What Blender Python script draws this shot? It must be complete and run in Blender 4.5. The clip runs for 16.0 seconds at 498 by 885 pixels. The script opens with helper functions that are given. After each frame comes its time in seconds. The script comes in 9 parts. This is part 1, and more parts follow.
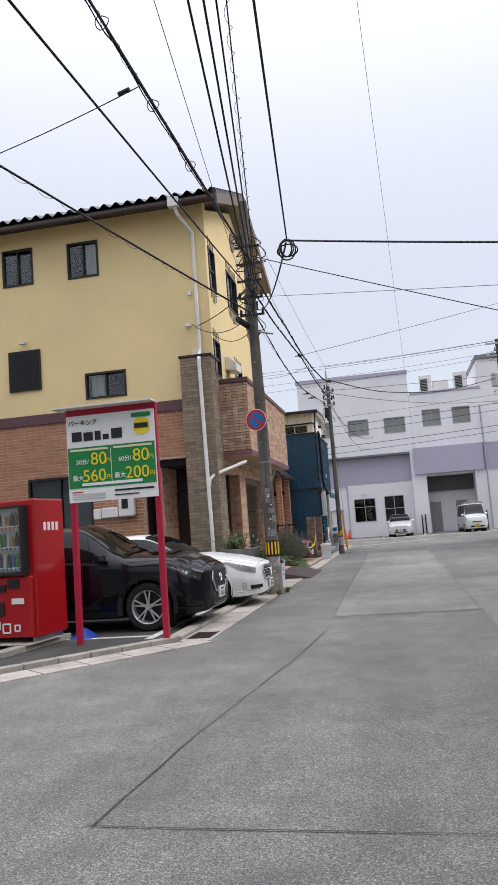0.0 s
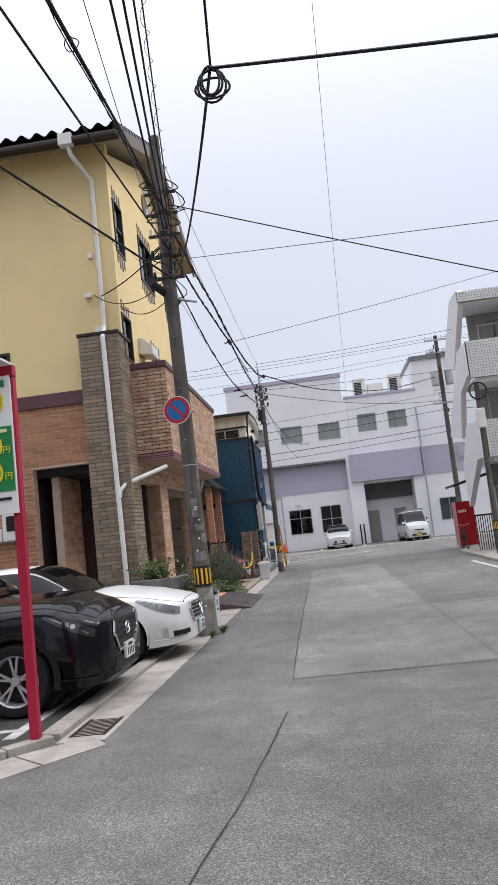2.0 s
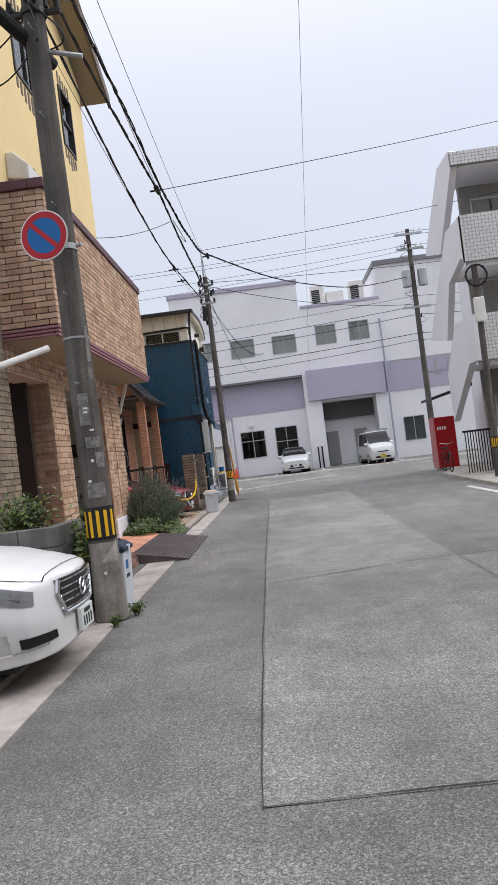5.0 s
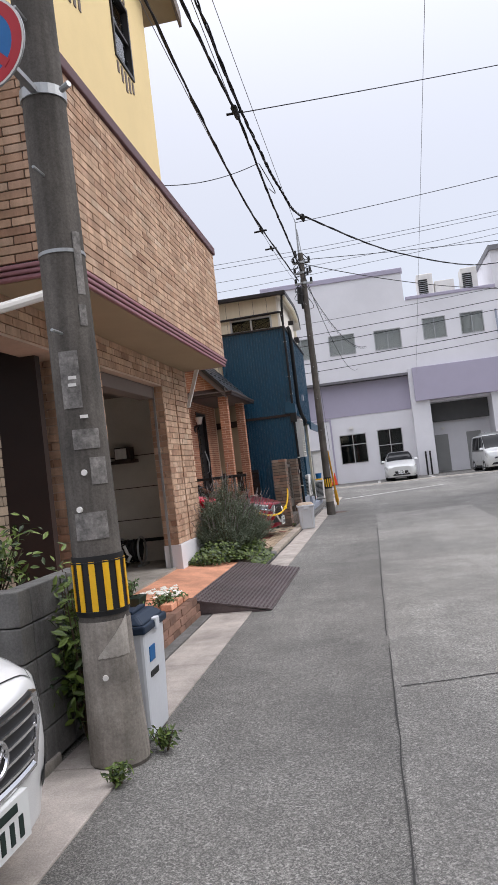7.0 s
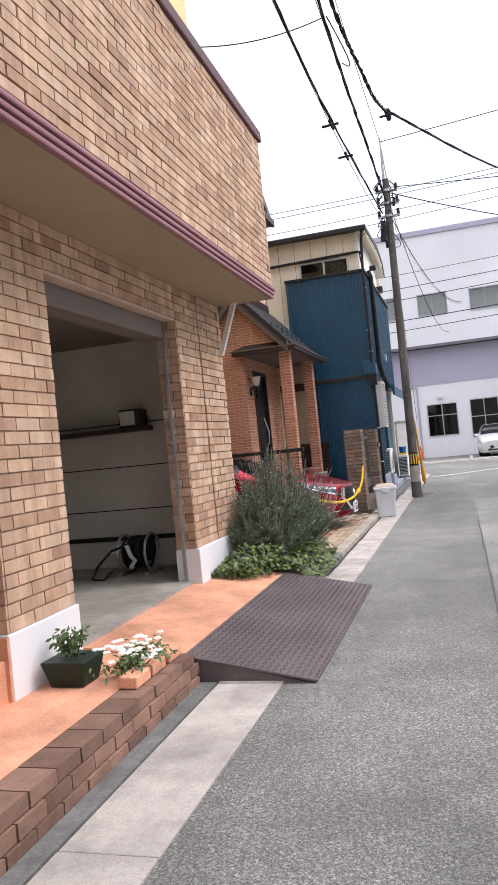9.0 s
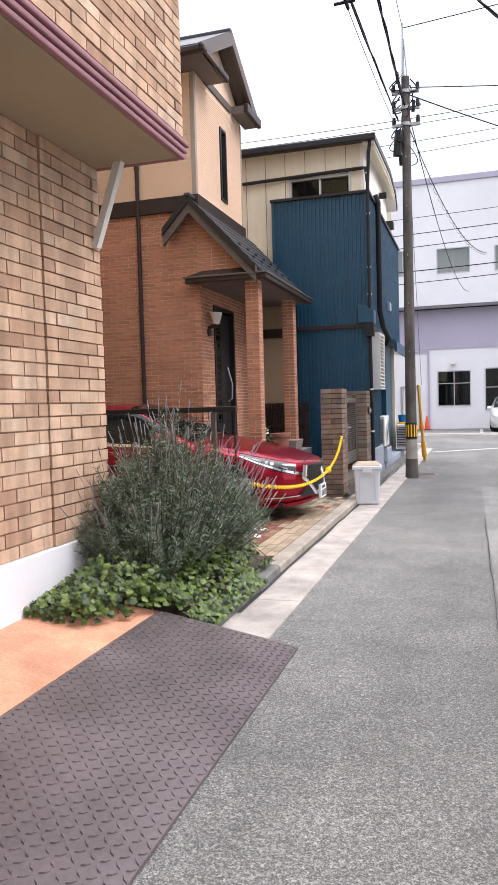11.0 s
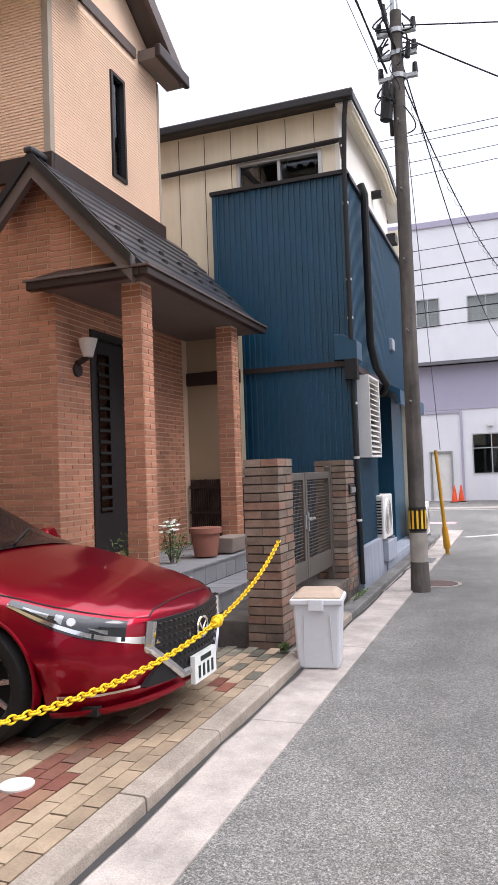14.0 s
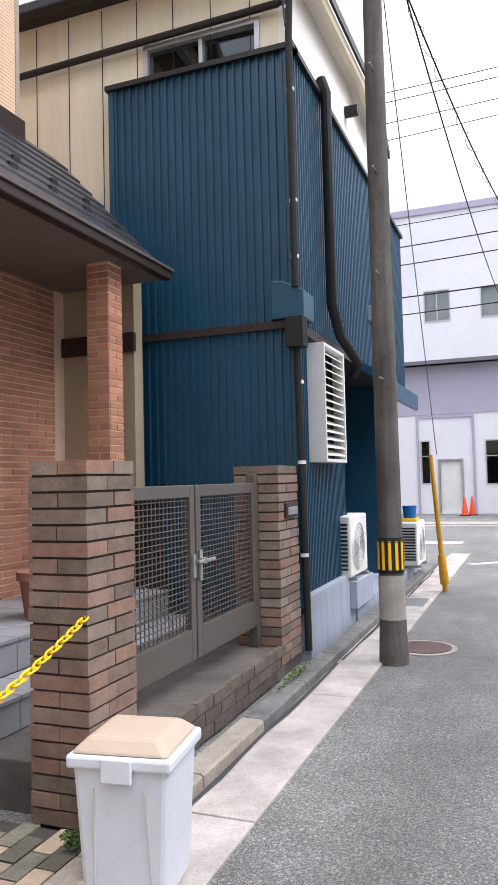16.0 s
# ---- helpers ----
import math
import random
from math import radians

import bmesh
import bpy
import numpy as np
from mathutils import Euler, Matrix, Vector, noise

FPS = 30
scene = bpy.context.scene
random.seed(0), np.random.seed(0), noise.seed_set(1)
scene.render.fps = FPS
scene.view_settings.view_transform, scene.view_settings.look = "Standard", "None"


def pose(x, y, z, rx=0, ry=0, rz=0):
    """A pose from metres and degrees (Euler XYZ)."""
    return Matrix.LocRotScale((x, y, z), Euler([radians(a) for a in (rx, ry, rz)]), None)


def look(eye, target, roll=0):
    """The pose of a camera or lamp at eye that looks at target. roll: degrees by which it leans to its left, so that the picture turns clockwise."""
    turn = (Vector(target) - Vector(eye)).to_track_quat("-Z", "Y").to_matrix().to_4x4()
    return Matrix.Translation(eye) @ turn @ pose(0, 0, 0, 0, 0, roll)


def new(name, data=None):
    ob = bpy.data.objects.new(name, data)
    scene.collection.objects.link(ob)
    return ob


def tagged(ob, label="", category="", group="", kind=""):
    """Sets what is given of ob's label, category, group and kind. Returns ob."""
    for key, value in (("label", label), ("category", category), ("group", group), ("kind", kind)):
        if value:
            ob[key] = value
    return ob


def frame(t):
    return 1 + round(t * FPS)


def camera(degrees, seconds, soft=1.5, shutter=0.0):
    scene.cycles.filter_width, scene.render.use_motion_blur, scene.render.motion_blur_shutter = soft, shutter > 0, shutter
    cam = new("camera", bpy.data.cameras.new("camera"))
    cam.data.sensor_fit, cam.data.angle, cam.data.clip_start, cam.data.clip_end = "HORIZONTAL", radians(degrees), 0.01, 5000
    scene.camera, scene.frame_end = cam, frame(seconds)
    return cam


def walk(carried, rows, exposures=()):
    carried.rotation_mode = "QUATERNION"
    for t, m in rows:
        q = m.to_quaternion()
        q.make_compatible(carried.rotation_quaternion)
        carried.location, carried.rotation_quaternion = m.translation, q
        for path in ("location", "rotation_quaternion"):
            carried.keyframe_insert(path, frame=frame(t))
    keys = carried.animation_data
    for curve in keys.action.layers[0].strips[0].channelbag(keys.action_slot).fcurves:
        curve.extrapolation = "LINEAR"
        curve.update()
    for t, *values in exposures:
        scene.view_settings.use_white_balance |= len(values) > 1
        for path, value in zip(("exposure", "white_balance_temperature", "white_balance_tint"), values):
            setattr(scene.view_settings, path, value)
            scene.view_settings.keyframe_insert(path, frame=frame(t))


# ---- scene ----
cam = camera(37.3, 16.0)
METRES, EYE, TILT, LEAN, TURN = 26.786, 1.5, 1.15, 0.0, 10.9
ROWS = [
    (0.0, 0.0, 0.0, 0.0, 0.4, 5.32, 4.25),
    (0.5, 0.0015, 0.0356, 0.0002, -1.41, 6.5, 4.89),
    (1.0, 0.0021, 0.0674, 0.0006, -3.66, 6.06, 4.62),
    (1.5, 0.0038, 0.1001, 0.0008, -5.95, 6.73, 5.14),
    (2.0, 0.0047, 0.1343, 0.0009, -4.96, 5.93, 6.28),
    (2.5, 0.0096, 0.1675, -0.0009, -5.7, 3.44, 7.49),
    (3.0, 0.012, 0.2006, -0.0017, -7.43, 2.05, 7.66),
    (3.5, 0.0163, 0.2303, -0.0039, -8.58, 1.84, 7.66),
    (6.0, 0.0359, 0.3859, -0.0079, -7.59, -1.25, 5.7),
    (6.5, 0.0395, 0.418, -0.0072, -4.99, -0.45, 5.54),
    (7.0, 0.0436, 0.4494, -0.0078, -1.2, 0.94, 6.62),
    (7.5, 0.0457, 0.4821, -0.0076, 2.0, 0.01, 5.51),
    (8.0, 0.0491, 0.5124, -0.0086, 3.95, -0.52, 5.47),
    (10.5, 0.0736, 0.6623, -0.0136, 7.06, -1.52, 4.59),
    (11.0, 0.0808, 0.6927, -0.0149, 6.1, -4.02, 1.74),
    (11.5, 0.0883, 0.7212, -0.0148, 5.68, -3.14, 1.23),
    (12.0, 0.0955, 0.7513, -0.0139, 6.56, 0.17, 1.27),
    (12.5, 0.1025, 0.7815, -0.0148, 8.18, 2.04, 1.02),
    (13.0, 0.1079, 0.8096, -0.0142, 8.94, 2.12, 0.74),
    (13.5, 0.113, 0.8384, -0.0148, 9.09, 1.79, 1.23),
    (14.0, 0.1171, 0.8692, -0.0148, 9.15, 1.2, 2.2),
    (14.5, 0.1228, 0.8992, -0.0151, 9.56, 0.35, 3.18),
    (15.0, 0.1283, 0.9334, -0.0151, 10.31, -0.41, 3.87),
    (15.5, 0.1331, 0.9598, -0.0159, 11.09, -0.35, 3.27),
    (16.0, 0.1376, 0.9877, -0.017, 10.28, 1.75, 1.6),
]
EXPOSE = [(0.0, -0.1, 6250, 11), (3.5, -0.12, 6250, 11), (6.5, -0.09, 6300, 12), (8.0, 0.19, 6300, 13), (10.5, 0.6, 6300, 13), (11.5, 0.59, 6300, 13), (13.0, 0.48, 6300, 15), (14.5, 0.5, 6250, 14), (16.0, 0.67, 6150, 12)]
walk(cam, [(t, pose(0, 0, EYE, TILT, LEAN, TURN) @ pose(METRES * x, METRES * y, METRES * z, 90 + pitch, roll, yaw)) for t, x, y, z, yaw, pitch, roll in ROWS], EXPOSE)

# ---- world, sun, exposure ----
world = bpy.data.worlds.new("overcast_sky")
scene.world = world
world.use_nodes = True
wn, wl = world.node_tree.nodes, world.node_tree.links
wn.clear()
w_out = wn.new("ShaderNodeOutputWorld")
w_bg = wn.new("ShaderNodeBackground")
w_sky = wn.new("ShaderNodeTexSky")
w_sky.sky_type, w_sky.sun_disc = "NISHITA", False
w_sky.sun_elevation, w_sky.sun_rotation = radians(45), radians(82)
w_geo = wn.new("ShaderNodeTexCoord")
w_sep = wn.new("ShaderNodeSeparateXYZ")
w_max = wn.new("ShaderNodeMath"); w_max.operation = "MAXIMUM"; w_max.inputs[1].default_value = 0.0
w_pow = wn.new("ShaderNodeMath"); w_pow.operation = "POWER"; w_pow.inputs[1].default_value = 3.5
w_mad = wn.new("ShaderNodeMath"); w_mad.operation = "MULTIPLY_ADD"
w_mad.inputs[1].default_value, w_mad.inputs[2].default_value = 2.8, 0.665
w_cld = wn.new("ShaderNodeTexNoise"); w_cld.inputs["Scale"].default_value = 1.6; w_cld.inputs["Detail"].default_value = 3
w_ramp = wn.new("ShaderNodeValToRGB")
w_ramp.color_ramp.elements[0].color = (0.955, 0.95, 1.0, 1)
w_ramp.color_ramp.elements[1].color = (1.0, 0.985, 1.0, 1)
w_mul = wn.new("ShaderNodeVectorMath"); w_mul.operation = "SCALE"
w_sks = wn.new("ShaderNodeVectorMath"); w_sks.operation = "SCALE"; w_sks.inputs["Scale"].default_value = 0.05
w_add = wn.new("ShaderNodeVectorMath"); w_add.operation = "ADD"
wl.new(w_geo.outputs["Generated"], w_sep.inputs[0])
wl.new(w_sep.outputs["Z"], w_max.inputs[0])
wl.new(w_max.outputs[0], w_pow.inputs[0])
wl.new(w_pow.outputs[0], w_mad.inputs[0])
wl.new(w_geo.outputs["Generated"], w_cld.inputs["Vector"])
wl.new(w_cld.outputs["Fac"], w_ramp.inputs["Fac"])
wl.new(w_ramp.outputs["Color"], w_mul.inputs[0])
wl.new(w_mad.outputs[0], w_mul.inputs["Scale"])
wl.new(w_sky.outputs["Color"], w_sks.inputs[0])
wl.new(w_mul.outputs[0], w_add.inputs[0])
wl.new(w_sks.outputs[0], w_add.inputs[1])
wl.new(w_add.outputs[0], w_bg.inputs["Color"])
w_bg.inputs["Strength"].default_value = 1.0
wl.new(w_bg.outputs[0], w_out.inputs[0])

sun = new("sun", bpy.data.lights.new("sun", "SUN"))
sun.data.energy, sun.data.angle, sun.data.color = 1.5, radians(30), (1.0, 0.97, 0.93)
sun.matrix_basis = look((15, 8, 15), (0, 6, 0))

# ---- helpers for meshes ----


class Mesh:
    """Collects vertices and faces of one mesh."""

    def __init__(self):
        self.v, self.f = [], []

    def box(self, x0, y0, z0, x1, y1, z1):
        n = len(self.v)
        self.v += [(x, y, z) for z in (z0, z1) for x, y in ((x0, y0), (x1, y0), (x1, y1), (x0, y1))]
        self.f += [(n, n + 3, n + 2, n + 1), (n + 4, n + 5, n + 6, n + 7)]
        self.f += [(n + i, n + (i + 1) % 4, n + 4 + (i + 1) % 4, n + 4 + i) for i in range(4)]
        return self

    def hexa(self, low, high):
        """Solid between two loops of equally many points."""
        n, k = len(self.v), len(low)
        self.v += [tuple(p) for p in low] + [tuple(p) for p in high]
        self.f += [tuple(range(n + k - 1, n - 1, -1)), tuple(range(n + k, n + 2 * k))]
        self.f += [(n + i, n + (i + 1) % k, n + k + (i + 1) % k, n + k + i) for i in range(k)]
        return self

    def tube(self, a, b, r0, r1=None, n=10):
        a, b = Vector(a), Vector(b)
        r1 = r0 if r1 is None else r1
        q = (b - a).to_track_quat("Z", "Y")
        ring = [q @ Vector((math.cos(2 * math.pi * i / n), math.sin(2 * math.pi * i / n), 0)) for i in range(n)]
        return self.hexa([a + r0 * p for p in ring], [b + r1 * p for p in ring])

    def pipe(self, pts, r, n=8):
        """One welded round bar swept along pts."""
        ps = [Vector(p) for p in pts]
        u = None
        base = len(self.v)
        for i, p in enumerate(ps):
            d = (ps[min(i + 1, len(ps) - 1)] - ps[max(i - 1, 0)]).normalized()
            if u is None:
                u = d.orthogonal().normalized()
            u = (u - d * u.dot(d)).normalized()
            w = d.cross(u)
            self.v += [tuple(p + r * (math.cos(2 * math.pi * a / n) * u + math.sin(2 * math.pi * a / n) * w)) for a in range(n)]
        for i in range(len(ps) - 1):
            k = base + i * n
            self.f += [(k + a, k + (a + 1) % n, k + n + (a + 1) % n, k + n + a) for a in range(n)]
        e = base + (len(ps) - 1) * n
        self.f += [tuple(base + n - 1 - a for a in range(n)), tuple(e + a for a in range(n))]
        return self

    def prism(self, poly, axis, a, b):
        """Poly of 2D points, extruded along axis from a to b."""
        def at(p, c):
            return {"x": (c, p[0], p[1]), "y": (p[0], c, p[1]), "z": (p[0], p[1], c)}[axis]
        return self.hexa([at(p, a) for p in poly], [at(p, b) for p in poly])

    def wall(self, axis, c0, c1, u0, v0, u1, v1, holes=()):
        """A wall between c0 and c1 on the axis, over u and v (up), with openings (u0, v0, u1, v1)."""
        us = sorted({u0, u1, *[min(max(h[i], u0), u1) for h in holes for i in (0, 2)]})
        for a, b in zip(us, us[1:]):
            m = (a + b) / 2
            cuts = sorted((h[1], h[3]) for h in holes if h[0] < m < h[2])
            z = v0
            for lo, hi in cuts + [(v1, v1)]:
                if lo > z + 1e-6:
                    if axis == "y":
                        self.box(a, c0, z, b, c1, min(lo, v1))
                    else:
                        self.box(c0, a, z, c1, b, min(lo, v1))
                z = max(z, hi)
        return self

    def grid(self, rows):
        n, k = len(self.v), len(rows[0])
        for r in rows:
            self.v += [tuple(p) for p in r]
        for i in range(len(rows) - 1):
            for j in range(k - 1):
                a = n + i * k + j
                self.f.append((a, a + 1, a + k + 1, a + k))
        return self


def place_of(ob):
    m = ob.matrix_basis.copy()
    if ob.parent:
        m = place_of(ob.parent) @ ob.matrix_parent_inverse @ m
    return m


def under(ob, parent):
    ob.parent = parent
    ob.matrix_parent_inverse = place_of(parent).inverted()
    return ob


def data_of(name, m, material, smooth=False, recalc=True):
    me = bpy.data.meshes.new(name)
    me.from_pydata(m.v, [], m.f)
    me.materials.append(material)
    if recalc:
        bm = bmesh.new()
        bm.from_mesh(me)
        if name.endswith("wall"):
            bmesh.ops.remove_doubles(bm, verts=bm.verts, dist=0.0005)
        bmesh.ops.recalc_face_normals(bm, faces=bm.faces)
        bm.to_mesh(me)
        bm.free()
    if smooth:
        me.polygons.foreach_set("use_smooth", [True] * len(me.polygons))
        if smooth != "all":
            me.set_sharp_from_angle(angle=radians(smooth if smooth > 1 else 35))
    return me


def part(name, m, material, parent, label="", smooth=False, bevel=0.0, recalc=True):
    ob = new(name, data_of(name, m, material, smooth, recalc))
    if parent:
        under(ob, parent)
    if bevel:
        mod = ob.modifiers.new("edge", "BEVEL")
        mod.width, mod.segments, mod.limit_method = bevel, 2, "ANGLE"
    return tagged(ob, label)


def thing(name, at, label, category, group="", kind=""):
    ob = new(name)
    ob.matrix_basis = Matrix.Translation(at)
    ob.empty_display_size = 0.1
    return tagged(ob, label, category, group, kind)


def whole(name, m, material, label, category, group="", kind="", smooth=False, bevel=0.0):
    return tagged(part(name, m, material, None, "", smooth, bevel), label, category, group, kind)


# ---- materials ----


def nodes_of(name):
    mt = bpy.data.materials.new(name)
    mt.use_nodes = True
    nt = mt.node_tree
    return mt, nt, nt.nodes["Principled BSDF"]


def noise_node(nt, scale, detail=4, rough=0.6, stretch=None):
    geo = nt.nodes.new("ShaderNodeNewGeometry")
    tex = nt.nodes.new("ShaderNodeTexNoise")
    tex.inputs["Scale"].default_value, tex.inputs["Detail"].default_value = scale, detail
    tex.inputs["Roughness"].default_value = rough
    if stretch:
        mp = nt.nodes.new("ShaderNodeMapping")
        mp.inputs["Scale"].default_value = stretch
        nt.links.new(geo.outputs["Position"], mp.inputs["Vector"])
        nt.links.new(mp.outputs["Vector"], tex.inputs["Vector"])
    else:
        nt.links.new(geo.outputs["Position"], tex.inputs["Vector"])
    return tex.outputs["Fac"]


def ramp(nt, fac, a, b, ca, cb):
    r = nt.nodes.new("ShaderNodeValToRGB")
    r.color_ramp.elements[0].position, r.color_ramp.elements[1].position = a, b
    r.color_ramp.elements[0].color, r.color_ramp.elements[1].color = (*ca, 1), (*cb, 1)
    nt.links.new(fac, r.inputs["Fac"])
    return r.outputs["Color"]


def mixed(nt, kind, fac, a, b):
    m = nt.nodes.new("ShaderNodeMix")
    m.data_type, m.blend_type = "RGBA", kind
    for socket, value in ((m.inputs[0], fac), (m.inputs[6], a), (m.inputs[7], b)):
        if isinstance(value, bpy.types.NodeSocket):
            nt.links.new(value, socket)
        elif isinstance(value, tuple):
            socket.default_value = (*value, 1)
        else:
            socket.default_value = value
    return m.outputs[2]


def surface(name, colour, rough=0.7, metal=0.0, fine=60.0, coarse=1.5, vary=0.15, bump=0.15, pieces="", spread=0.25,
            tints=None, stretch=None, streaks=0.0, coat=0.0, spec=0.28):
    """Colour with grain, stains and relief; pieces: 'object' or 'island' varies it piece by piece."""
    mt, nt, p = nodes_of(name)
    lo = tuple(max(0, c * (1 - vary)) for c in colour)
    hi = tuple(min(1, c * (1 + vary)) for c in colour)
    stain = noise_node(nt, coarse, 5, 0.65, stretch)
    col = ramp(nt, stain, 0.3, 0.72, lo, hi)
    grain = noise_node(nt, fine, 3, 0.7)
    g = 1 - vary * 0.9
    col = mixed(nt, "MULTIPLY", 1.0, col, ramp(nt, grain, 0.3, 0.7, (g, g, g), (1, 1, 1)))
    if streaks:
        run = noise_node(nt, 3.0, 5, 0.6, (3.0, 3.0, 0.22))
        s = 1 - streaks
        col = mixed(nt, "MULTIPLY", 1.0, col, ramp(nt, run, 0.42, 0.62, (s, s, s * 0.98), (1, 1, 1)))
    if pieces:
        if pieces == "object":
            src = nt.nodes.new("ShaderNodeObjectInfo").outputs["Random"]
        else:
            src = nt.nodes.new("ShaderNodeNewGeometry").outputs["Random Per Island"]
        r = nt.nodes.new("ShaderNodeValToRGB")
        r.color_ramp.interpolation = "LINEAR"
        if tints:
            els = r.color_ramp.elements
            while len(els) < len(tints):
                els.new(0.5)
            for i, t in enumerate(tints):
                els[i].position, els[i].color = i / (len(tints) - 1), (*t, 1)
        else:
            r.color_ramp.elements[0].color = (1 - spread,) * 3 + (1,)
            r.color_ramp.elements[1].color = (1 + 0 * spread,) * 3 + (1,)
        nt.links.new(src, r.inputs["Fac"])
        col = mixed(nt, "MULTIPLY", 1.0, col, r.outputs["Color"])
    nt.links.new(col, p.inputs["Base Color"])
    p.inputs["Metallic"].default_value = metal
    p.inputs["Specular IOR Level"].default_value = spec
    rr = nt.nodes.new("ShaderNodeMapRange")
    rr.inputs["To Min"].default_value, rr.inputs["To Max"].default_value = max(0.02, rough - 0.1), min(1, rough + 0.1)
    nt.links.new(stain, rr.inputs["Value"])
    nt.links.new(rr.outputs[0], p.inputs["Roughness"])
    if coat:
        p.inputs["Coat Weight"].default_value, p.inputs["Coat Roughness"].default_value = coat, 0.03
    if bump:
        b = nt.nodes.new("ShaderNodeBump")
        b.inputs["Strength"].default_value, b.inputs["Distance"].default_value = bump, 0.01
        nt.links.new(grain, b.inputs["Height"])
        nt.links.new(b.outputs["Normal"], p.inputs["Normal"])
    return mt


def glass(name, tint=(0.55, 0.6, 0.62), gloss=1.0):
    mt, nt, p = nodes_of(name)
    nt.nodes.remove(p)
    out = nt.nodes["Material Output"]
    clear, shine, mix = (nt.nodes.new(k) for k in ("ShaderNodeBsdfTransparent", "ShaderNodeBsdfGlossy", "ShaderNodeMixShader"))
    clear.inputs["Color"].default_value = (*tint, 1)
    shine.inputs["Roughness"].default_value, shine.inputs["Color"].default_value = 0.02, (gloss, gloss, gloss, 1)
    fr = nt.nodes.new("ShaderNodeFresnel")
    fr.inputs["IOR"].default_value = 1.5
    nt.links.new(fr.outputs[0], mix.inputs[0])
    nt.links.new(clear.outputs[0], mix.inputs[1])
    nt.links.new(shine.outputs[0], mix.inputs[2])
    nt.links.new(mix.outputs[0], out.inputs[0])
    return mt


def asphalt(name, base, light):
    """Worn asphalt: pale stone chips in dark binder, large blotches."""
    mt, nt, p = nodes_of(name)
    geo = nt.nodes.new("ShaderNodeNewGeometry")
    tone = []
    for scale in (220, 105):
        vor = nt.nodes.new("ShaderNodeTexVoronoi")
        vor.inputs["Scale"].default_value = scale
        nt.links.new(geo.outputs["Position"], vor.inputs["Vector"])
        sep = nt.nodes.new("ShaderNodeSeparateColor")
        nt.links.new(vor.outputs["Color"], sep.inputs[0])
        tone.append((vor.outputs["Distance"], sep.outputs[0]))
    b1 = tuple(base * c for c in (1.0, 0.975, 0.92))
    l1 = tuple(light * c for c in (1.0, 0.978, 0.922))
    m1 = tuple((base * 0.62 + light * 0.38) * c for c in (1.0, 0.978, 0.922))
    chips = ramp(nt, tone[0][1], 0.3, 1.0, b1, l1)
    large = ramp(nt, tone[1][1], 0.55, 1.0, b1, l1)
    col = mixed(nt, "MIX", 0.4, chips, large)
    grit = noise_node(nt, 62.0, 5, 0.75)
    col = mixed(nt, "MULTIPLY", 1.0, col, ramp(nt, grit, 0.34, 0.66, (0.4, 0.4, 0.39), (1.45, 1.45, 1.44)))
    blot = noise_node(nt, 0.35, 6, 0.6)
    col = mixed(nt, "MULTIPLY", 1.0, col, ramp(nt, blot, 0.36, 0.64, (0.7, 0.7, 0.7), (1.15, 1.14, 1.13)))
    mid = noise_node(nt, 2.2, 6, 0.72)
    col = mixed(nt, "MULTIPLY", 1.0, col, ramp(nt, mid, 0.34, 0.66, (0.74, 0.74, 0.73), (1.16, 1.16, 1.15)))
    lane = noise_node(nt, 1.0, 3, 0.6, (0.9, 0.07, 1.0))
    col = mixed(nt, "MULTIPLY", 1.0, col, ramp(nt, lane, 0.35, 0.65, (0.82, 0.81, 0.8), (1.1, 1.1, 1.1)))
    nt.links.new(mixed(nt, "MIX", 0.22, col, m1), p.inputs["Base Color"])
    p.inputs["Roughness"].default_value = 0.8
    p.inputs["Specular IOR Level"].default_value = 0.25
    bmp = nt.nodes.new("ShaderNodeBump")
    bmp.inputs["Strength"].default_value, bmp.inputs["Distance"].default_value = 0.7, 0.006
    nt.links.new(grit, bmp.inputs["Height"])
    nt.links.new(bmp.outputs["Normal"], p.inputs["Normal"])
    return mt


BRICK_TINTS = [(0.62, 0.5, 0.44), (0.8, 0.72, 0.66), (0.95, 0.86, 0.78), (1.0, 0.93, 0.85), (0.74, 0.62, 0.54), (1.0, 1.0, 0.97)]
M_ASPHALT = asphalt("worn_asphalt", 0.065, 0.49)
M_ASPHALT_NEW = asphalt("patched_asphalt", 0.095, 0.6)
M_ASPHALT_LOT = asphalt("lot_asphalt", 0.045, 0.12)
M_CRACK = surface("crack_filler", (0.055, 0.054, 0.052), 0.85)
M_CONC = surface("concrete", (0.42, 0.385, 0.34), 0.85, fine=90, coarse=2.2, vary=0.28, bump=0.3, streaks=0.12)
M_CONC_GUTTER = surface("gutter_concrete", (0.48, 0.43, 0.385), 0.85, fine=110, coarse=2.2, vary=0.34, bump=0.35)
M_CONC_DARK = surface("weathered_concrete", (0.2, 0.195, 0.185), 0.9, fine=80, coarse=2.5, vary=0.35, bump=0.35, streaks=0.2)
M_POLE = surface("pole_concrete", (0.15, 0.135, 0.12), 0.85, fine=70, coarse=1.8, vary=0.4, bump=0.2, streaks=0.35)
M_STUCCO = surface("yellow_stucco", (0.82, 0.64, 0.33), 0.9, fine=120, coarse=0.5, vary=0.07, bump=0.25)
M_MORTAR = surface("mortar", (0.6, 0.46, 0.36), 0.95, fine=150, vary=0.15)
M_MORTAR_BR = surface("brown_mortar", (0.68, 0.5, 0.37), 0.95, fine=150, vary=0.15)
M_MORTAR_DK = surface("dark_mortar", (0.075, 0.062, 0.055), 0.95, fine=150, vary=0.15)
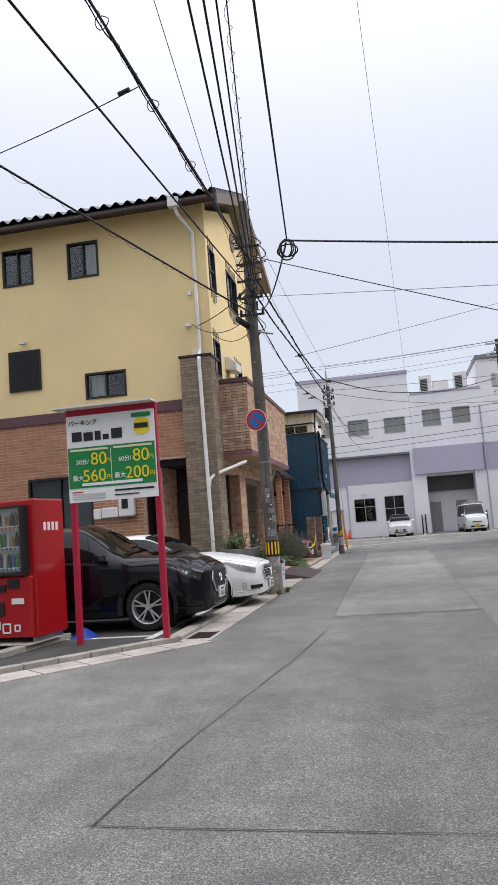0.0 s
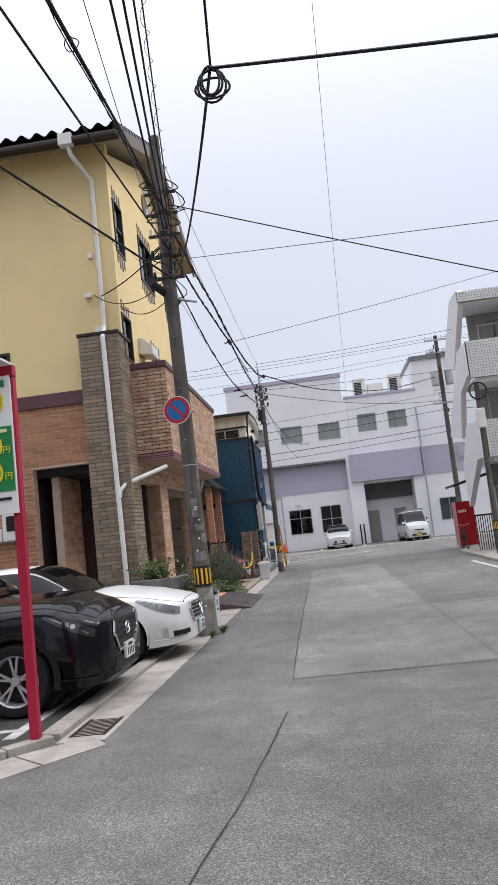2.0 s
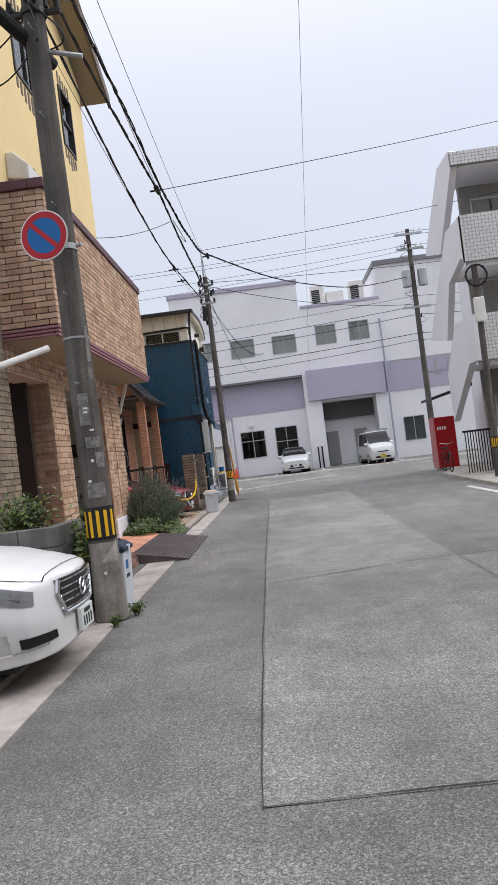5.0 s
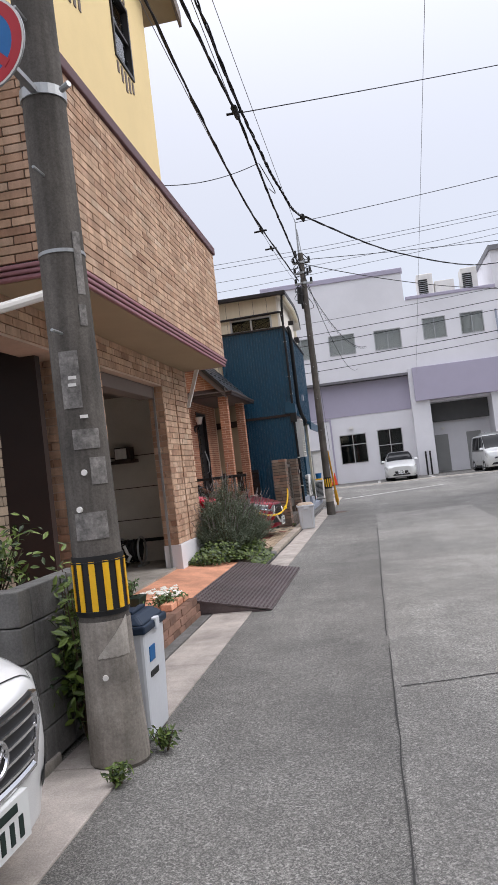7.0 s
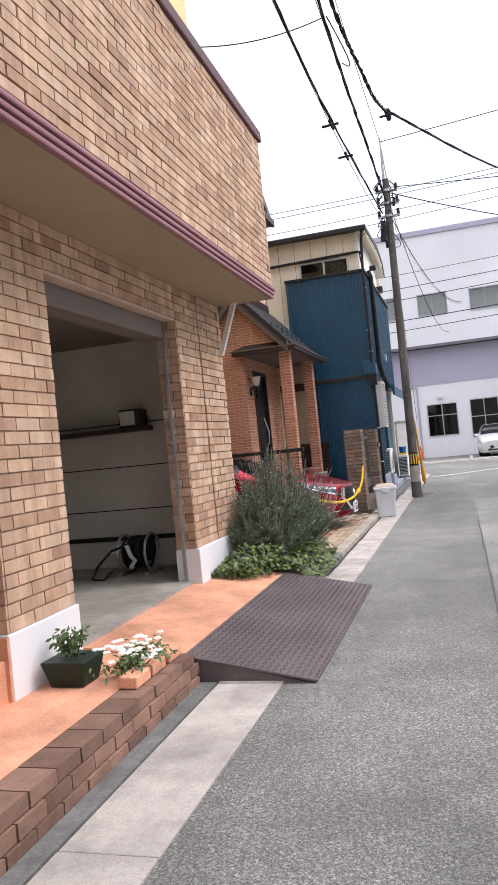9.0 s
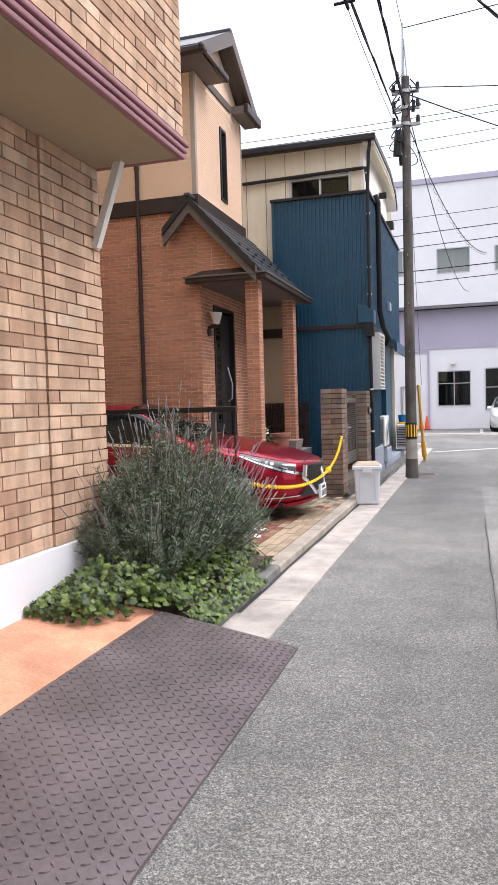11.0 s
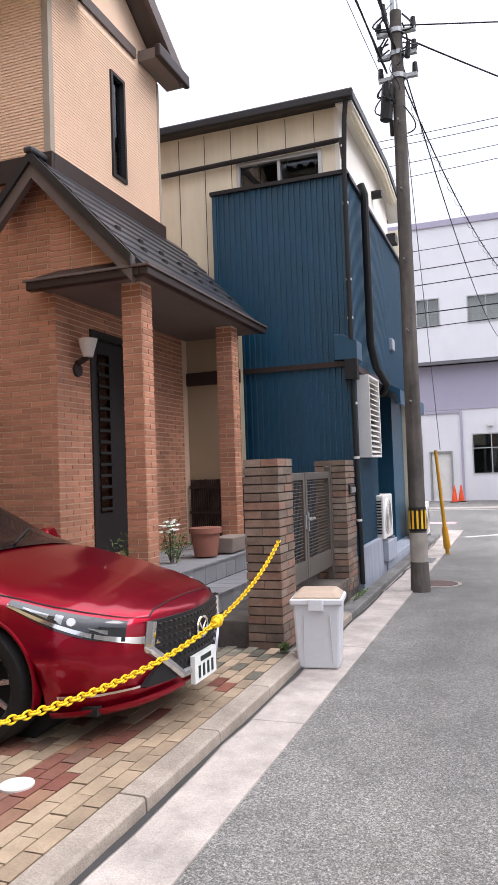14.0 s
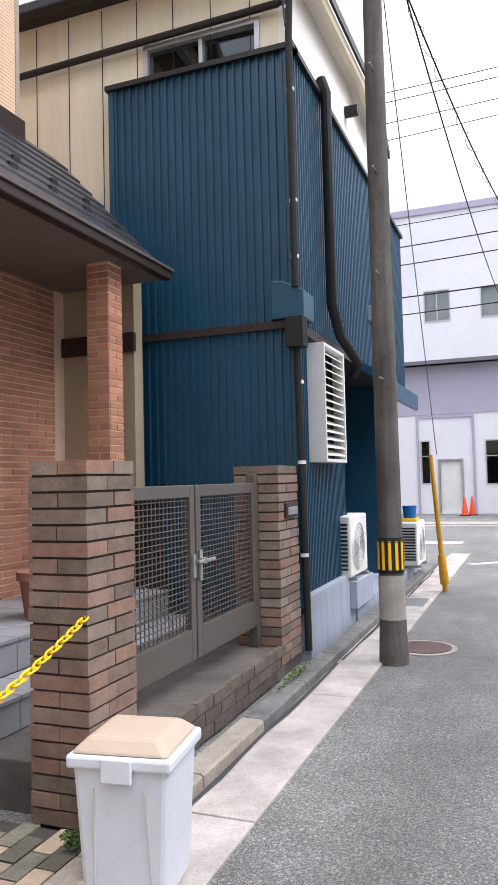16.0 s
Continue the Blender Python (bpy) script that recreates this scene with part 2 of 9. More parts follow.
M_BRICK_TAN = surface("tan_brick", (0.71, 0.525, 0.4), 0.85, fine=90, coarse=6, vary=0.16, bump=0.3, pieces="island", tints=BRICK_TINTS, streaks=0.22)
M_BRICK_ORANGE = surface("orange_brick_cladding", (0.48, 0.23, 0.125), 0.85, fine=90, coarse=4, vary=0.12, bump=0.2, pieces="island", spread=0.3)
M_BRICK_RED = surface("red_brown_tile", (0.53, 0.245, 0.15), 0.8, fine=90, coarse=4, vary=0.14, bump=0.2, pieces="island", spread=0.3)
M_BRICK_PIER = surface("grey_brown_brick", (0.31, 0.255, 0.215), 0.88, fine=70, coarse=7, vary=0.25, bump=0.4, pieces="object",
                       tints=[(0.5, 0.47, 0.44), (0.85, 0.78, 0.72), (1.0, 0.7, 0.6), (0.66, 0.58, 0.52), (1.0, 0.98, 0.93), (0.6, 0.55, 0.5)])
M_MAROON = surface("maroon_trim", (0.125, 0.06, 0.065), 0.5, fine=60, vary=0.1, bump=0.05)
M_DARKBROWN = surface("dark_brown_metal", (0.045, 0.031, 0.027), 0.42, fine=60, vary=0.12, bump=0.04, spec=0.2)
M_SOFFIT = surface("beige_soffit", (0.4, 0.325, 0.22), 0.9, fine=100, vary=0.06)
M_SOFFIT_DK = surface("brown_soffit", (0.2, 0.165, 0.145), 0.85, fine=100, vary=0.08)
M_ROOF = surface("black_roof_tile", (0.045, 0.045, 0.05), 0.32, fine=50, vary=0.2, bump=0.1)
M_GLASS = glass("window_glass")
M_GLASS_CLEAR = glass("clear_glass", (0.86, 0.88, 0.88))
M_GLASS_DK = glass("tinted_glass", (0.18, 0.2, 0.21))
M_FRAME_DK = surface("black_window_frame", (0.025, 0.022, 0.022), 0.4, fine=50, vary=0.1, bump=0.02)
M_FRAME_AL = surface("aluminium_frame", (0.5, 0.5, 0.5), 0.4, metal=0.6, fine=50, vary=0.08, bump=0.02)
M_WHITE_PL = surface("white_plastic", (0.74, 0.72, 0.68), 0.45, fine=40, coarse=3, vary=0.08, bump=0.03)
M_WHITE_WALL = surface("white_render", (0.75, 0.74, 0.76), 0.9, fine=60, coarse=0.4, vary=0.06, bump=0.1)
M_LILAC = surface("lilac_render", (0.42, 0.39, 0.48), 0.9, fine=60, coarse=0.4, vary=0.05, bump=0.1)
# Behind panes this near-black is painted darkness for unlit rooms.
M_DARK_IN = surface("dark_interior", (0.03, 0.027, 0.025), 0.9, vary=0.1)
M_CURTAIN_SKY = surface("pale_curtain_and_sky", (0.62, 0.62, 0.6), 0.9, fine=20, vary=0.12, stretch=(14, 14, 0.4), bump=0.0)
M_BLIND = surface("grey_blind", (0.6, 0.59, 0.55), 0.8, fine=20, coarse=6, vary=0.1, stretch=(6, 6, 0.5), bump=0.0)
M_BLACK = surface("black_rubber", (0.02, 0.02, 0.02), 0.7, vary=0.2, bump=0.05)
M_CABLE = surface("black_cable", (0.018, 0.018, 0.02), 0.6, vary=0.1, bump=0.0)
M_GREY_CABLE = surface("grey_wire", (0.2, 0.2, 0.22), 0.6, vary=0.1, bump=0.0)
M_STEEL = surface("galvanised_steel", (0.42, 0.43, 0.43), 0.45, metal=0.7, fine=40, vary=0.15, bump=0.05)
M_BLUE = surface("blue_metal_siding", (0.012, 0.071, 0.128), 0.38, fine=40, coarse=1.2, vary=0.12, bump=0.03, streaks=0.08, spec=0.5)
M_BARGE = surface("brown_bargeboard", (0.125, 0.097, 0.086), 0.5, fine=60, vary=0.12, bump=0.04)
M_STRIP = surface("taupe_corner_strip", (0.36, 0.3, 0.24), 0.7, fine=60, vary=0.08, bump=0.04)
# Whiter copy of the cream wall; the east side's sky light is in its colour.
M_EAST = surface("pale_east_lit_render", (0.86, 0.82, 0.74), 0.8, fine=90, coarse=0.8, vary=0.04, bump=0.08)
M_CREAM = surface("cream_siding", (0.8, 0.71, 0.54), 0.75, fine=60, coarse=0.8, vary=0.07, bump=0.08, streaks=0.06)
M_BEIGE = surface("ribbed_beige_cladding", (0.8, 0.58, 0.42), 0.85, fine=80, coarse=0.8, vary=0.07, bump=0.1)
M_GREYBLUE = surface("grey_blue_plinth", (0.36, 0.39, 0.46), 0.85, fine=80, vary=0.12, bump=0.15, streaks=0.12)
M_TERRA = surface("terracotta_tile", (0.76, 0.37, 0.23), 0.8, fine=60, coarse=2.2, vary=0.32, bump=0.15)
M_YELLOW = surface("yellow_paint", (0.88, 0.5, 0.02), 0.5, vary=0.1, bump=0.03)
M_WHITE_PAINT = surface("road_paint", (0.58, 0.57, 0.55), 0.8, fine=130, coarse=5, vary=0.3, bump=0.2)

# ---- ground, road, pavement ----
ground = whole("ground", Mesh().grid([[(x, y, 0.0) for x in (-300, -60, 60, 300)] for y in (-200, -40, 120, 400)]), M_ASPHALT,
               "worn grey asphalt street running to the horizon", "road", kind="structure")


def ribbon(m, pts, w, z, wob=0.012):
    """A thin uneven strip along pts on the ground."""
    rows = []
    fine = []
    for (x0, y0), (x1, y1) in zip(pts, pts[1:]):
        k = max(2, int(math.hypot(x1 - x0, y1 - y0) / 0.35))
        fine += [(x0 + (x1 - x0) * i / k, y0 + (y1 - y0) * i / k) for i in range(k)]
    fine.append(pts[-1])
    for i, (x, y) in enumerate(fine):
        a, b = fine[max(0, i - 1)], fine[min(len(fine) - 1, i + 1)]
        dx, dy = b[0] - a[0], b[1] - a[1]
        d = math.hypot(dx, dy) or 1
        nx, ny = -dy / d, dx / d
        o, h = random.uniform(-wob, wob), w / 2 * random.uniform(0.5, 1.3)
        rows.append([(x + nx * (o - h), y + ny * (o - h), z), (x + nx * (o + h), y + ny * (o + h), z)])
    return m.grid(rows)


whole("road_patch", Mesh().grid([[(x, y, 0.004), (1.08, y, 0.004)] for x, y in ((-1.12, 11.75), (-1.2, 17.5), (-1.3, 31.5))]), M_ASPHALT_NEW,
      "long strip of repaired darker asphalt in the street", "road patch", kind="structure")
whole("road_patch", Mesh().grid([[(1.12, y, 0.005), (3.6, y, 0.005)] for y in (10.2, 14.0, 17.4)]), M_ASPHALT_NEW,
      "dark repaired asphalt rectangle in the street", "road patch", kind="structure")
random.seed(21)
cr = Mesh()
for pts, w in (([(-1.72, 3.8), (-1.6, 5.5), (-1.25, 8.44), (-1.2, 9.12), (-1.11, 10.32)], 0.01), ([(-1.12, 11.72), (-1.17, 14.25), (-1.21, 18.0)], 0.009), ([(-1.23, 18.4), (-1.25, 22.0), (-1.29, 28.0)], 0.009),
               ([(-1.13, 11.75), (1.1, 11.79)], 0.009), ([(-1.15, 17.0), (0.6, 17.45), (2.5, 17.45)], 0.02), 
               ([(-1.75, 3.8), (3.0, 3.62)], 0.01), ([(-1.1, 31.5), (3.4, 32.4)], 0.02)):
    ribbon(cr, pts, w, 0.008, 0.006)
# Dark strip at the kerb foot: dirt, with the kerb's shadow line drawn in.
moss = Mesh()
ribbon(moss, [(-2.996, 23.5), (-2.994, 32.8)], 0.034, 0.02, 0.01)
ribbon(moss, [(-2.99, 32.9), (-2.985, 39.0)], 0.03, 0.02, 0.012)
whole("gutter_dirt_and_shade", moss, M_CRACK, "dark dirt, moss and painted shade along the foot of the kerb", "dirt line", kind="structure")
whole("road_crack", cr, M_CRACK, "dark sealed cracks and saw cuts in the asphalt", "road crack", kind="structure")

GUT0, GUT1, KERB0, KERB1 = -3.08, -2.65, -3.16, -2.96
gutter = thing("gutter", (-2.85, 20, 0), "pale worn concrete gutter slabs along the street edge", "gutter", kind="structure")
y = 9.9
while y < 40.5:
    part("slab", Mesh().box(GUT0 if y < 23.5 else GUT0 + 0.06, y, -0.1, GUT1 + 0.006, y + 1.994, 0.012 + random.uniform(0, 0.004)), M_CONC_GUTTER, gutter, bevel=0.006)
    y += 2.0
for i in range(5):
    f0, f1 = i / 5 + 0.004, (i + 1) / 5 - 0.004
    a0, a1 = (-2.58 - 1.9 * f0, 9.75 - 2.25 * f0), (-2.58 - 1.9 * f1, 9.75 - 2.25 * f1)
    n = (-0.36, 0.31)
    part("slab", Mesh().prism([a0, a1, (a1[0] + n[0], a1[1] + n[1]), (a0[0] + n[0] * (0.6 if i == 0 else 1), a0[1] + n[1])], "z", -0.1, 0.013), M_CONC_GUTTER, gutter)
part("slab", Mesh().prism([(-4.5, 7.48), (-4.86, 7.79), (-9.36, 4.29), (-9.0, 3.98)], "z", -0.1, 0.013), M_CONC_GUTTER, gutter)
grate = thing("drain_grate", (-2.9, 10.4, 0), "rusty steel drain grate set in the gutter", "drain grate")
gm = Mesh().box(-3.02, 10.05, 0.0, -2.99, 10.65, 0.022).box(-2.72, 10.05, 0.0, -2.69, 10.65, 0.022)
part("frame", gm, M_DARKBROWN, grate)
for i in range(12):
    part("bar", Mesh().box(-3.0, 10.06 + i * 0.05, 0.0, -2.71, 10.08 + i * 0.05, 0.02), M_DARKBROWN, grate)

M_KERB = surface("weathered_kerb", (0.4, 0.345, 0.285), 0.95, fine=70, coarse=2.5, vary=0.32, bump=0.7)
kerb = thing("kerb", (-3.05, 28, 0), "worn concrete kerb stones along the street edge", "kerb", kind="structure")
y = 22.95
while y < 39.5:
    L = 0.9
    part("kerbstone", Mesh().prism([(KERB0, -0.1), (-3.01, -0.1), (-3.016, 0.075), (-3.03, 0.088), (KERB0, 0.09)], "y", y + random.uniform(0, 0.006), y + L - 0.008), M_CONC_DARK if y > 31 or y < 24.3 else M_KERB, kerb, bevel=0.005)
    y += L
for i in range(12):
    part("kerbstone", Mesh().prism([(-3.28, -0.1), (-3.08, -0.1), (-3.09, 0.06), (-3.28, 0.07)], "y", 10.05 + i * 0.5, 10.54 + i * 0.5), M_CONC, kerb, bevel=0.01)
for i in range(6):
    f0, f1 = i / 6 + 0.003, (i + 1) / 6 - 0.003
    a0, a1 = (-3.1 - 1.7 * f0, 9.95 - 2.0 * f0), (-3.1 - 1.7 * f1, 9.95 - 2.0 * f1)
    part("kerbstone", Mesh().prism([a0, a1, (a1[0] - 0.11, a1[1] + 0.09), (a0[0] - 0.11, a0[1] + 0.09)], "z", -0.1, 0.07), M_CONC, kerb, bevel=0.01)

lot = Mesh()
lot.prism([(-3.25, 10.0), (-3.28, 16.6), (-20, 16.6), (-20, -2.0), (-13.5, -2.0)], "z", -0.1, 0.03)
whole("parking_lot", lot, M_ASPHALT_LOT, "dark asphalt parking lot beside the yellow house", "parking lot", kind="structure")
for y0 in (10.35, 12.95, 15.5):
    whole("bay_line", Mesh().box(-9.0, y0, 0.02, -3.55, y0 + 0.1, 0.036), M_WHITE_PAINT, "worn white painted parking bay line", "road marking", "bay lines", "structure")
whole("bay_line", Mesh().box(-3.65, 10.1, 0.02, -3.53, 16.0, 0.037), M_WHITE_PAINT, "worn white painted parking bay line", "road marking", "bay lines", "structure")

# far cross street: white edge line, pink lane, far pavement
whole("edge_line", Mesh().box(-40, 41.7, 0.0, -3.9, 41.9, 0.008), M_WHITE_PAINT, "white painted edge line", "road marking", kind="structure")
whole("edge_line", Mesh().box(-40, 50.3, 0.0, 60, 50.45, 0.008), M_WHITE_PAINT, "white painted edge line", "road marking", kind="structure")
whole("edge_line", Mesh().prism([(-2.6, 40.2), (-2.45, 40.1), (1.6, 43.4), (1.4, 43.5)], "z", 0.0, 0.008), M_WHITE_PAINT, "white painted edge line", "road marking", kind="structure")
M_PINK = surface("faded_pink_paint", (0.6, 0.36, 0.36), 0.85, fine=90, coarse=1.5, vary=0.18)
whole("pink_lane", Mesh().box(-40, 44.0, 0.0, -3.0, 44.7, 0.007), M_PINK, "faded pink painted lane marking", "road marking", kind="structure")
for i, x in enumerate((-1.2, 1.7, 4.3, 6.4, 9.0)):
    whole("bay_line", Mesh().box(x, 52.3, 0.0, x + 0.14, 56.0, 0.01), M_WHITE_PAINT, "worn white painted parking bay line", "road marking", "far bay lines", "structure")
whole("pavement", Mesh().box(-40, 50.9, -0.1, 60, 52.0, 0.02), M_CONC, "pale concrete strip in front of the white building", "pavement", kind="structure", bevel=0.01)
whole("pavement", Mesh().prism([(4.1, 22.0), (60, 22.0), (60, 36.5), (5.6, 36.5), (4.4, 33.0)], "z", -0.1, 0.09), M_CONC, "concrete forecourt of the tiled building", "pavement", kind="structure", bevel=0.02)
whole("edge_line", Mesh().box(3.72, 8, 0.0, 3.86, 27.5, 0.008), M_WHITE_PAINT, "white painted edge line", "road marking", kind="structure")


def bricks(m, axis, face, out, u0, v0, u1, v1, bl=0.30, bh=0.10, j=0.012, d=0.02, holes=()):
    """Courses of thin bricks standing d proud of a wall face; out is +1 or -1 along the axis."""
    rows = round((v1 - v0) / bh)
    bh = (v1 - v0) / rows
    for r in range(rows):
        z0, z1 = v0 + r * bh + j / 2, v0 + (r + 1) * bh - j / 2
        u = u0 - (bl / 2 if r % 2 else 0)
        zm = (z0 + z1) / 2
        while u < u1 - 0.01:
            spans = [(max(u, u0) + j / 2, min(u + bl, u1) - j / 2)]
            for h in holes:
                if h[1] - 0.02 < zm < h[3] + 0.02:
                    nxt = []
                    for a, b in spans:
                        if b <= h[0] or a >= h[2]:
                            nxt.append((a, b))
                        else:
                            nxt += [(a, min(b, h[0])), (max(a, h[2]), b)]
                    spans = nxt
            for a, b in spans:
                if b - a > 0.025:
                    c0, c1 = sorted((face, face + out * d * random.uniform(0.8, 1.15)))
                    if axis == "y":
                        m.box(a, c0, z0, b, c1, z1)
                    else:
                        m.box(c0, a, z0, c1, b, z1)
            u += bl
    return m


def window(parent, axis, face, out, u0, v0, u1, v1, frame=M_FRAME_DK, pane=M_GLASS, bars=1, w=0.05, back=None, name="window", deep=0.1, trans=()):
    """Sliding window set into an opening; face is the wall's outer face."""
    def bx(m, a, c0, z0, b, c1, z1):
        c0, c1 = sorted((c0, c1))
        return m.box(a, c0, z0, b, c1, z1) if axis == "y" else m.box(c0, a, z0, c1, b, z1)
    f0, f1 = face + out * 0.025, face - out * deep
    fm = Mesh()
    bx(fm, u0, f0, v0, u0 + w, f1, v1)
    bx(fm, u1 - w, f0, v0, u1, f1, v1)
    bx(fm, u0 + w, f0, v0, u1 - w, f1, v0 + w)
    bx(fm, u0 + w, f0, v1 - w, u1 - w, f1, v1)
    win = part(name, fm, frame, parent)
    k = bars + 1
    ws = (u1 - u0 - 2 * w) / k
    for i in range(k):
        a = u0 + w + i * ws
        g = face - out * (0.03 + 0.03 * (i % 2))
        part("pane", bx(Mesh(), a, g, v0 + w, a + ws, g - out * 0.006, v1 - w), pane, win).visible_shadow = False
        if i:
            part("mullion", bx(Mesh(), a - 0.02, face, v0 + w, a + 0.02, f1, v1 - w), frame, win)
    for t in trans:
        part("transom", bx(Mesh(), u0 + w, face, t - 0.02, u1 - w, f1 + out * 0.02, t + 0.02), frame, win)
    # With M_DARK_IN the sheet is no cloth but the room's shade as colour.
    if back:
        part("backing", bx(Mesh(), u0 + 0.01, face - out * (deep + 0.05), v0, u1 - 0.01, face - out * (deep + 0.06), v1), back, win)
    return win


# ---- yellow house ----
SY, EX = 17.0, -4.0
h1 = thing("house", (-8, 20, 0), "yellow stucco house with brick-clad base, brick balcony and black tiled roof", "house")
S_WIN = [(-7.63, 8.04, -6.79, 8.98), (-9.43, 8.06, -8.58, 9.04), (-7.3, 4.91, -6.23, 5.57), (-9.32, 5.33, -8.49, 6.31)]
E_WIN = [(17.2, 7.4, 17.85, 8.5), (19.2, 7.48, 20.5, 8.55), (17.12, 5.2, 17.78, 6.12), (21.7, 7.45, 22.5, 8.55), (19.5, 5.2, 20.4, 5.9)]
wl_m = Mesh().wall("y", SY, SY + 0.2, -13, 4.4, EX, 9.75, S_WIN)
part("wall", wl_m, M_STUCCO, h1)
part("wall", Mesh().wall("x", EX - 0.2, EX, SY + 0.2, 3.2, 23.5, 9.4, E_WIN).prism([(SY + 0.2, 9.4), (23.5, 9.4), (20.3, 10.6)], "x", EX - 0.2, EX), M_STUCCO, h1)
part("wall", Mesh().box(-13, 23.3, 0, EX - 0.2, 23.5, 9.5).box(-13.2, SY, 0, -13, 23.5, 9.5), M_STUCCO, h1)
part("floor_slab", Mesh().box(-13, SY + 0.2, 3.1, EX - 0.2, 23.3, 3.25).box(-13, SY + 0.2, 6.3, EX - 0.2, 23.3, 6.45), M_DARK_IN, h1)
L_WIN = (-8.95, 1.3, -7.25, 3.05)
ENTRY = (-5.95, 0.0, -4.76, 3.25)
part("wall", Mesh().wall("y", SY, SY + 0.2, -13, 0, -4.0, 4.4, [L_WIN, ENTRY]), M_MORTAR, h1, "pale mortar behind the orange brick cladding")
part("brick_cladding", bricks(Mesh(), "y", SY, -1, -13, 0.35, -4.75, 4.4, 0.32, 0.08, 0.017, 0.008, [L_WIN, (-5.95, 0, -4.7, 3.25)]), M_BRICK_ORANGE, h1, "orange-brown brick cladding", recalc=False)["kind"] = "stuff"
part("band", Mesh().box(-13, SY - 0.05, 4.4, -4.78, SY - 0.002, 4.66), M_MAROON, h1, "maroon band", bevel=0.01)
for a in ((-5.95, 18.6, 0, -4.2, 18.7, 3.3), (-5.97, SY + 0.2, 0, -5.95, 18.6, 3.3), (-5.95, SY + 0.2, 3.25, -4.2, 18.6, 3.3)):
    part("entry_recess", Mesh().box(*a), M_DARKBROWN, h1)
dr = part("entry_door", Mesh().box(-5.6, 18.54, 0.3, -4.7, 18.6, 2.5), M_DARKBROWN, h1, bevel=0.01)
part("door_handle", Mesh().box(-4.85, 18.48, 1.1, -4.82, 18.54, 1.6), M_STEEL, dr)
part("wall_lamp", Mesh().tube((-5.75, 18.5, 2.55), (-5.75, 18.5, 2.75), 0.1, 0.1, 14), M_WHITE_PL, h1, "round white lamp", smooth=True, bevel=0.03)
for u in S_WIN[:3]:
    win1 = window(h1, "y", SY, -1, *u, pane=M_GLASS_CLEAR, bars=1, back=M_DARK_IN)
    um = (u[0] + u[2]) / 2
    ua, ub = (u[0] + 0.12, um - 0.03) if u[1] < 6 else (um + 0.04, u[2] - 0.1)
    if u[0] != -9.43:
        part("backing", Mesh().grid([[(ua + (ub - ua) * i / 24, SY + 0.11 + 0.012 * math.sin(i * 1.6), z) for z in (u[1] + 0.06, u[3] - 0.04)] for i in range(25)]), M_CURTAIN_SKY, win1, "white net curtain")
shut = part("shutter_window", Mesh().box(-9.34, SY - 0.06, 5.3, -8.47, SY - 0.004, 6.34), M_FRAME_DK, h1, "grey roller shutter", bevel=0.01)
for i in range(16):
    part("slat", Mesh().box(-9.29, SY - 0.075, 5.36 + i * 0.059, -8.52, SY - 0.05, 5.412 + i * 0.059), M_BLACK, shut)
window(h1, "y", SY, -1, *L_WIN, bars=1, back=M_BLIND)
# Pale backs in the east windows stand in for the sky's white reflection.
for i, u in enumerate(E_WIN):
    window(h1, "x", EX, 1, *u, pane=M_GLASS_CLEAR, bars=1 if u[2] - u[0] > 1 else 0, back=M_CURTAIN_SKY, trans=() if u[2] - u[0] > 1 else ((u[1] + u[3]) / 2,))
    n = max(3, int((u[2] - u[0]) / 0.16))
    for k in range(n):
        yy = u[0] + (k + 0.5) * (u[2] - u[0]) / n
        L1, L2 = 0.12 + 0.1 * abs(k - n / 2) / n, 0.1 + 0.16 * (1 - abs(2 * k - n + 1) / n)
        part("stucco_ornament", Mesh().box(EX - 0.01, yy - 0.035, u[3] + 0.06, EX + 0.012, yy + 0.035, u[3] + 0.1 + L1), M_SOFFIT_DK, h1)
        part("stucco_ornament", Mesh().box(EX - 0.01, yy - 0.035, u[1] - 0.08 - L2, EX + 0.012, yy + 0.035, u[1] - 0.05), M_SOFFIT_DK, h1)
pil = part("pilaster", Mesh().box(-4.73, 16.67, 0, -4.0, 17.4, 5.58), surface("brown_grey_mortar", (0.17, 0.14, 0.115), 0.95, fine=150, vary=0.15), h1)
pb = bricks(Mesh(), "y", 16.67, -1, -4.75, 0.2, -3.98, 5.58, 0.27, 0.075, 0.009, 0.012)
bricks(pb, "x", -4.0, 1, 16.66, 0.2, 17.4, 5.58, 0.27, 0.075, 0.009, 0.012)
bricks(pb, "x", -4.73, -1, 16.66, 0.2, 17.0, 5.58, 0.27, 0.075, 0.009, 0.012)
# Darker copy of the balcony's tan brick, with the south side's shade in it.
M_BRICK_SHADE = surface("shaded_tan_brick", (0.34, 0.265, 0.19), 0.85, fine=90, coarse=3, vary=0.2, bump=0.3, pieces="island", spread=0.35)
part("brick_cladding", pb, M_BRICK_SHADE, h1, recalc=False)["kind"] = "stuff"
part("pilaster_cap", Mesh().box(-4.77, 16.63, 5.58, -3.96, 17.42, 5.64), M_DARKBROWN, h1, bevel=0.01)
# balcony over the forecourt
bal = part("balcony", Mesh().box(-3.45, 17.4, 3.28, -3.32, 23.5, 5.0).box(EX, 17.4, 3.28, -3.45, 17.53, 5.0).box(EX, 23.37, 3.28, -3.45, 23.5, 5.0).box(EX, 17.53, 3.28, -3.45, 23.37, 3.7), M_MORTAR_DK, h1)
bb = bricks(Mesh(), "x", -3.32, 1, 17.38, 3.34, 23.5, 5.0, 0.3, 0.072, 0.012, 0.02)
bricks(bb, "y", 17.4, -1, -4.0, 3.34, -3.3, 5.0, 0.3, 0.072, 0.012, 0.02)
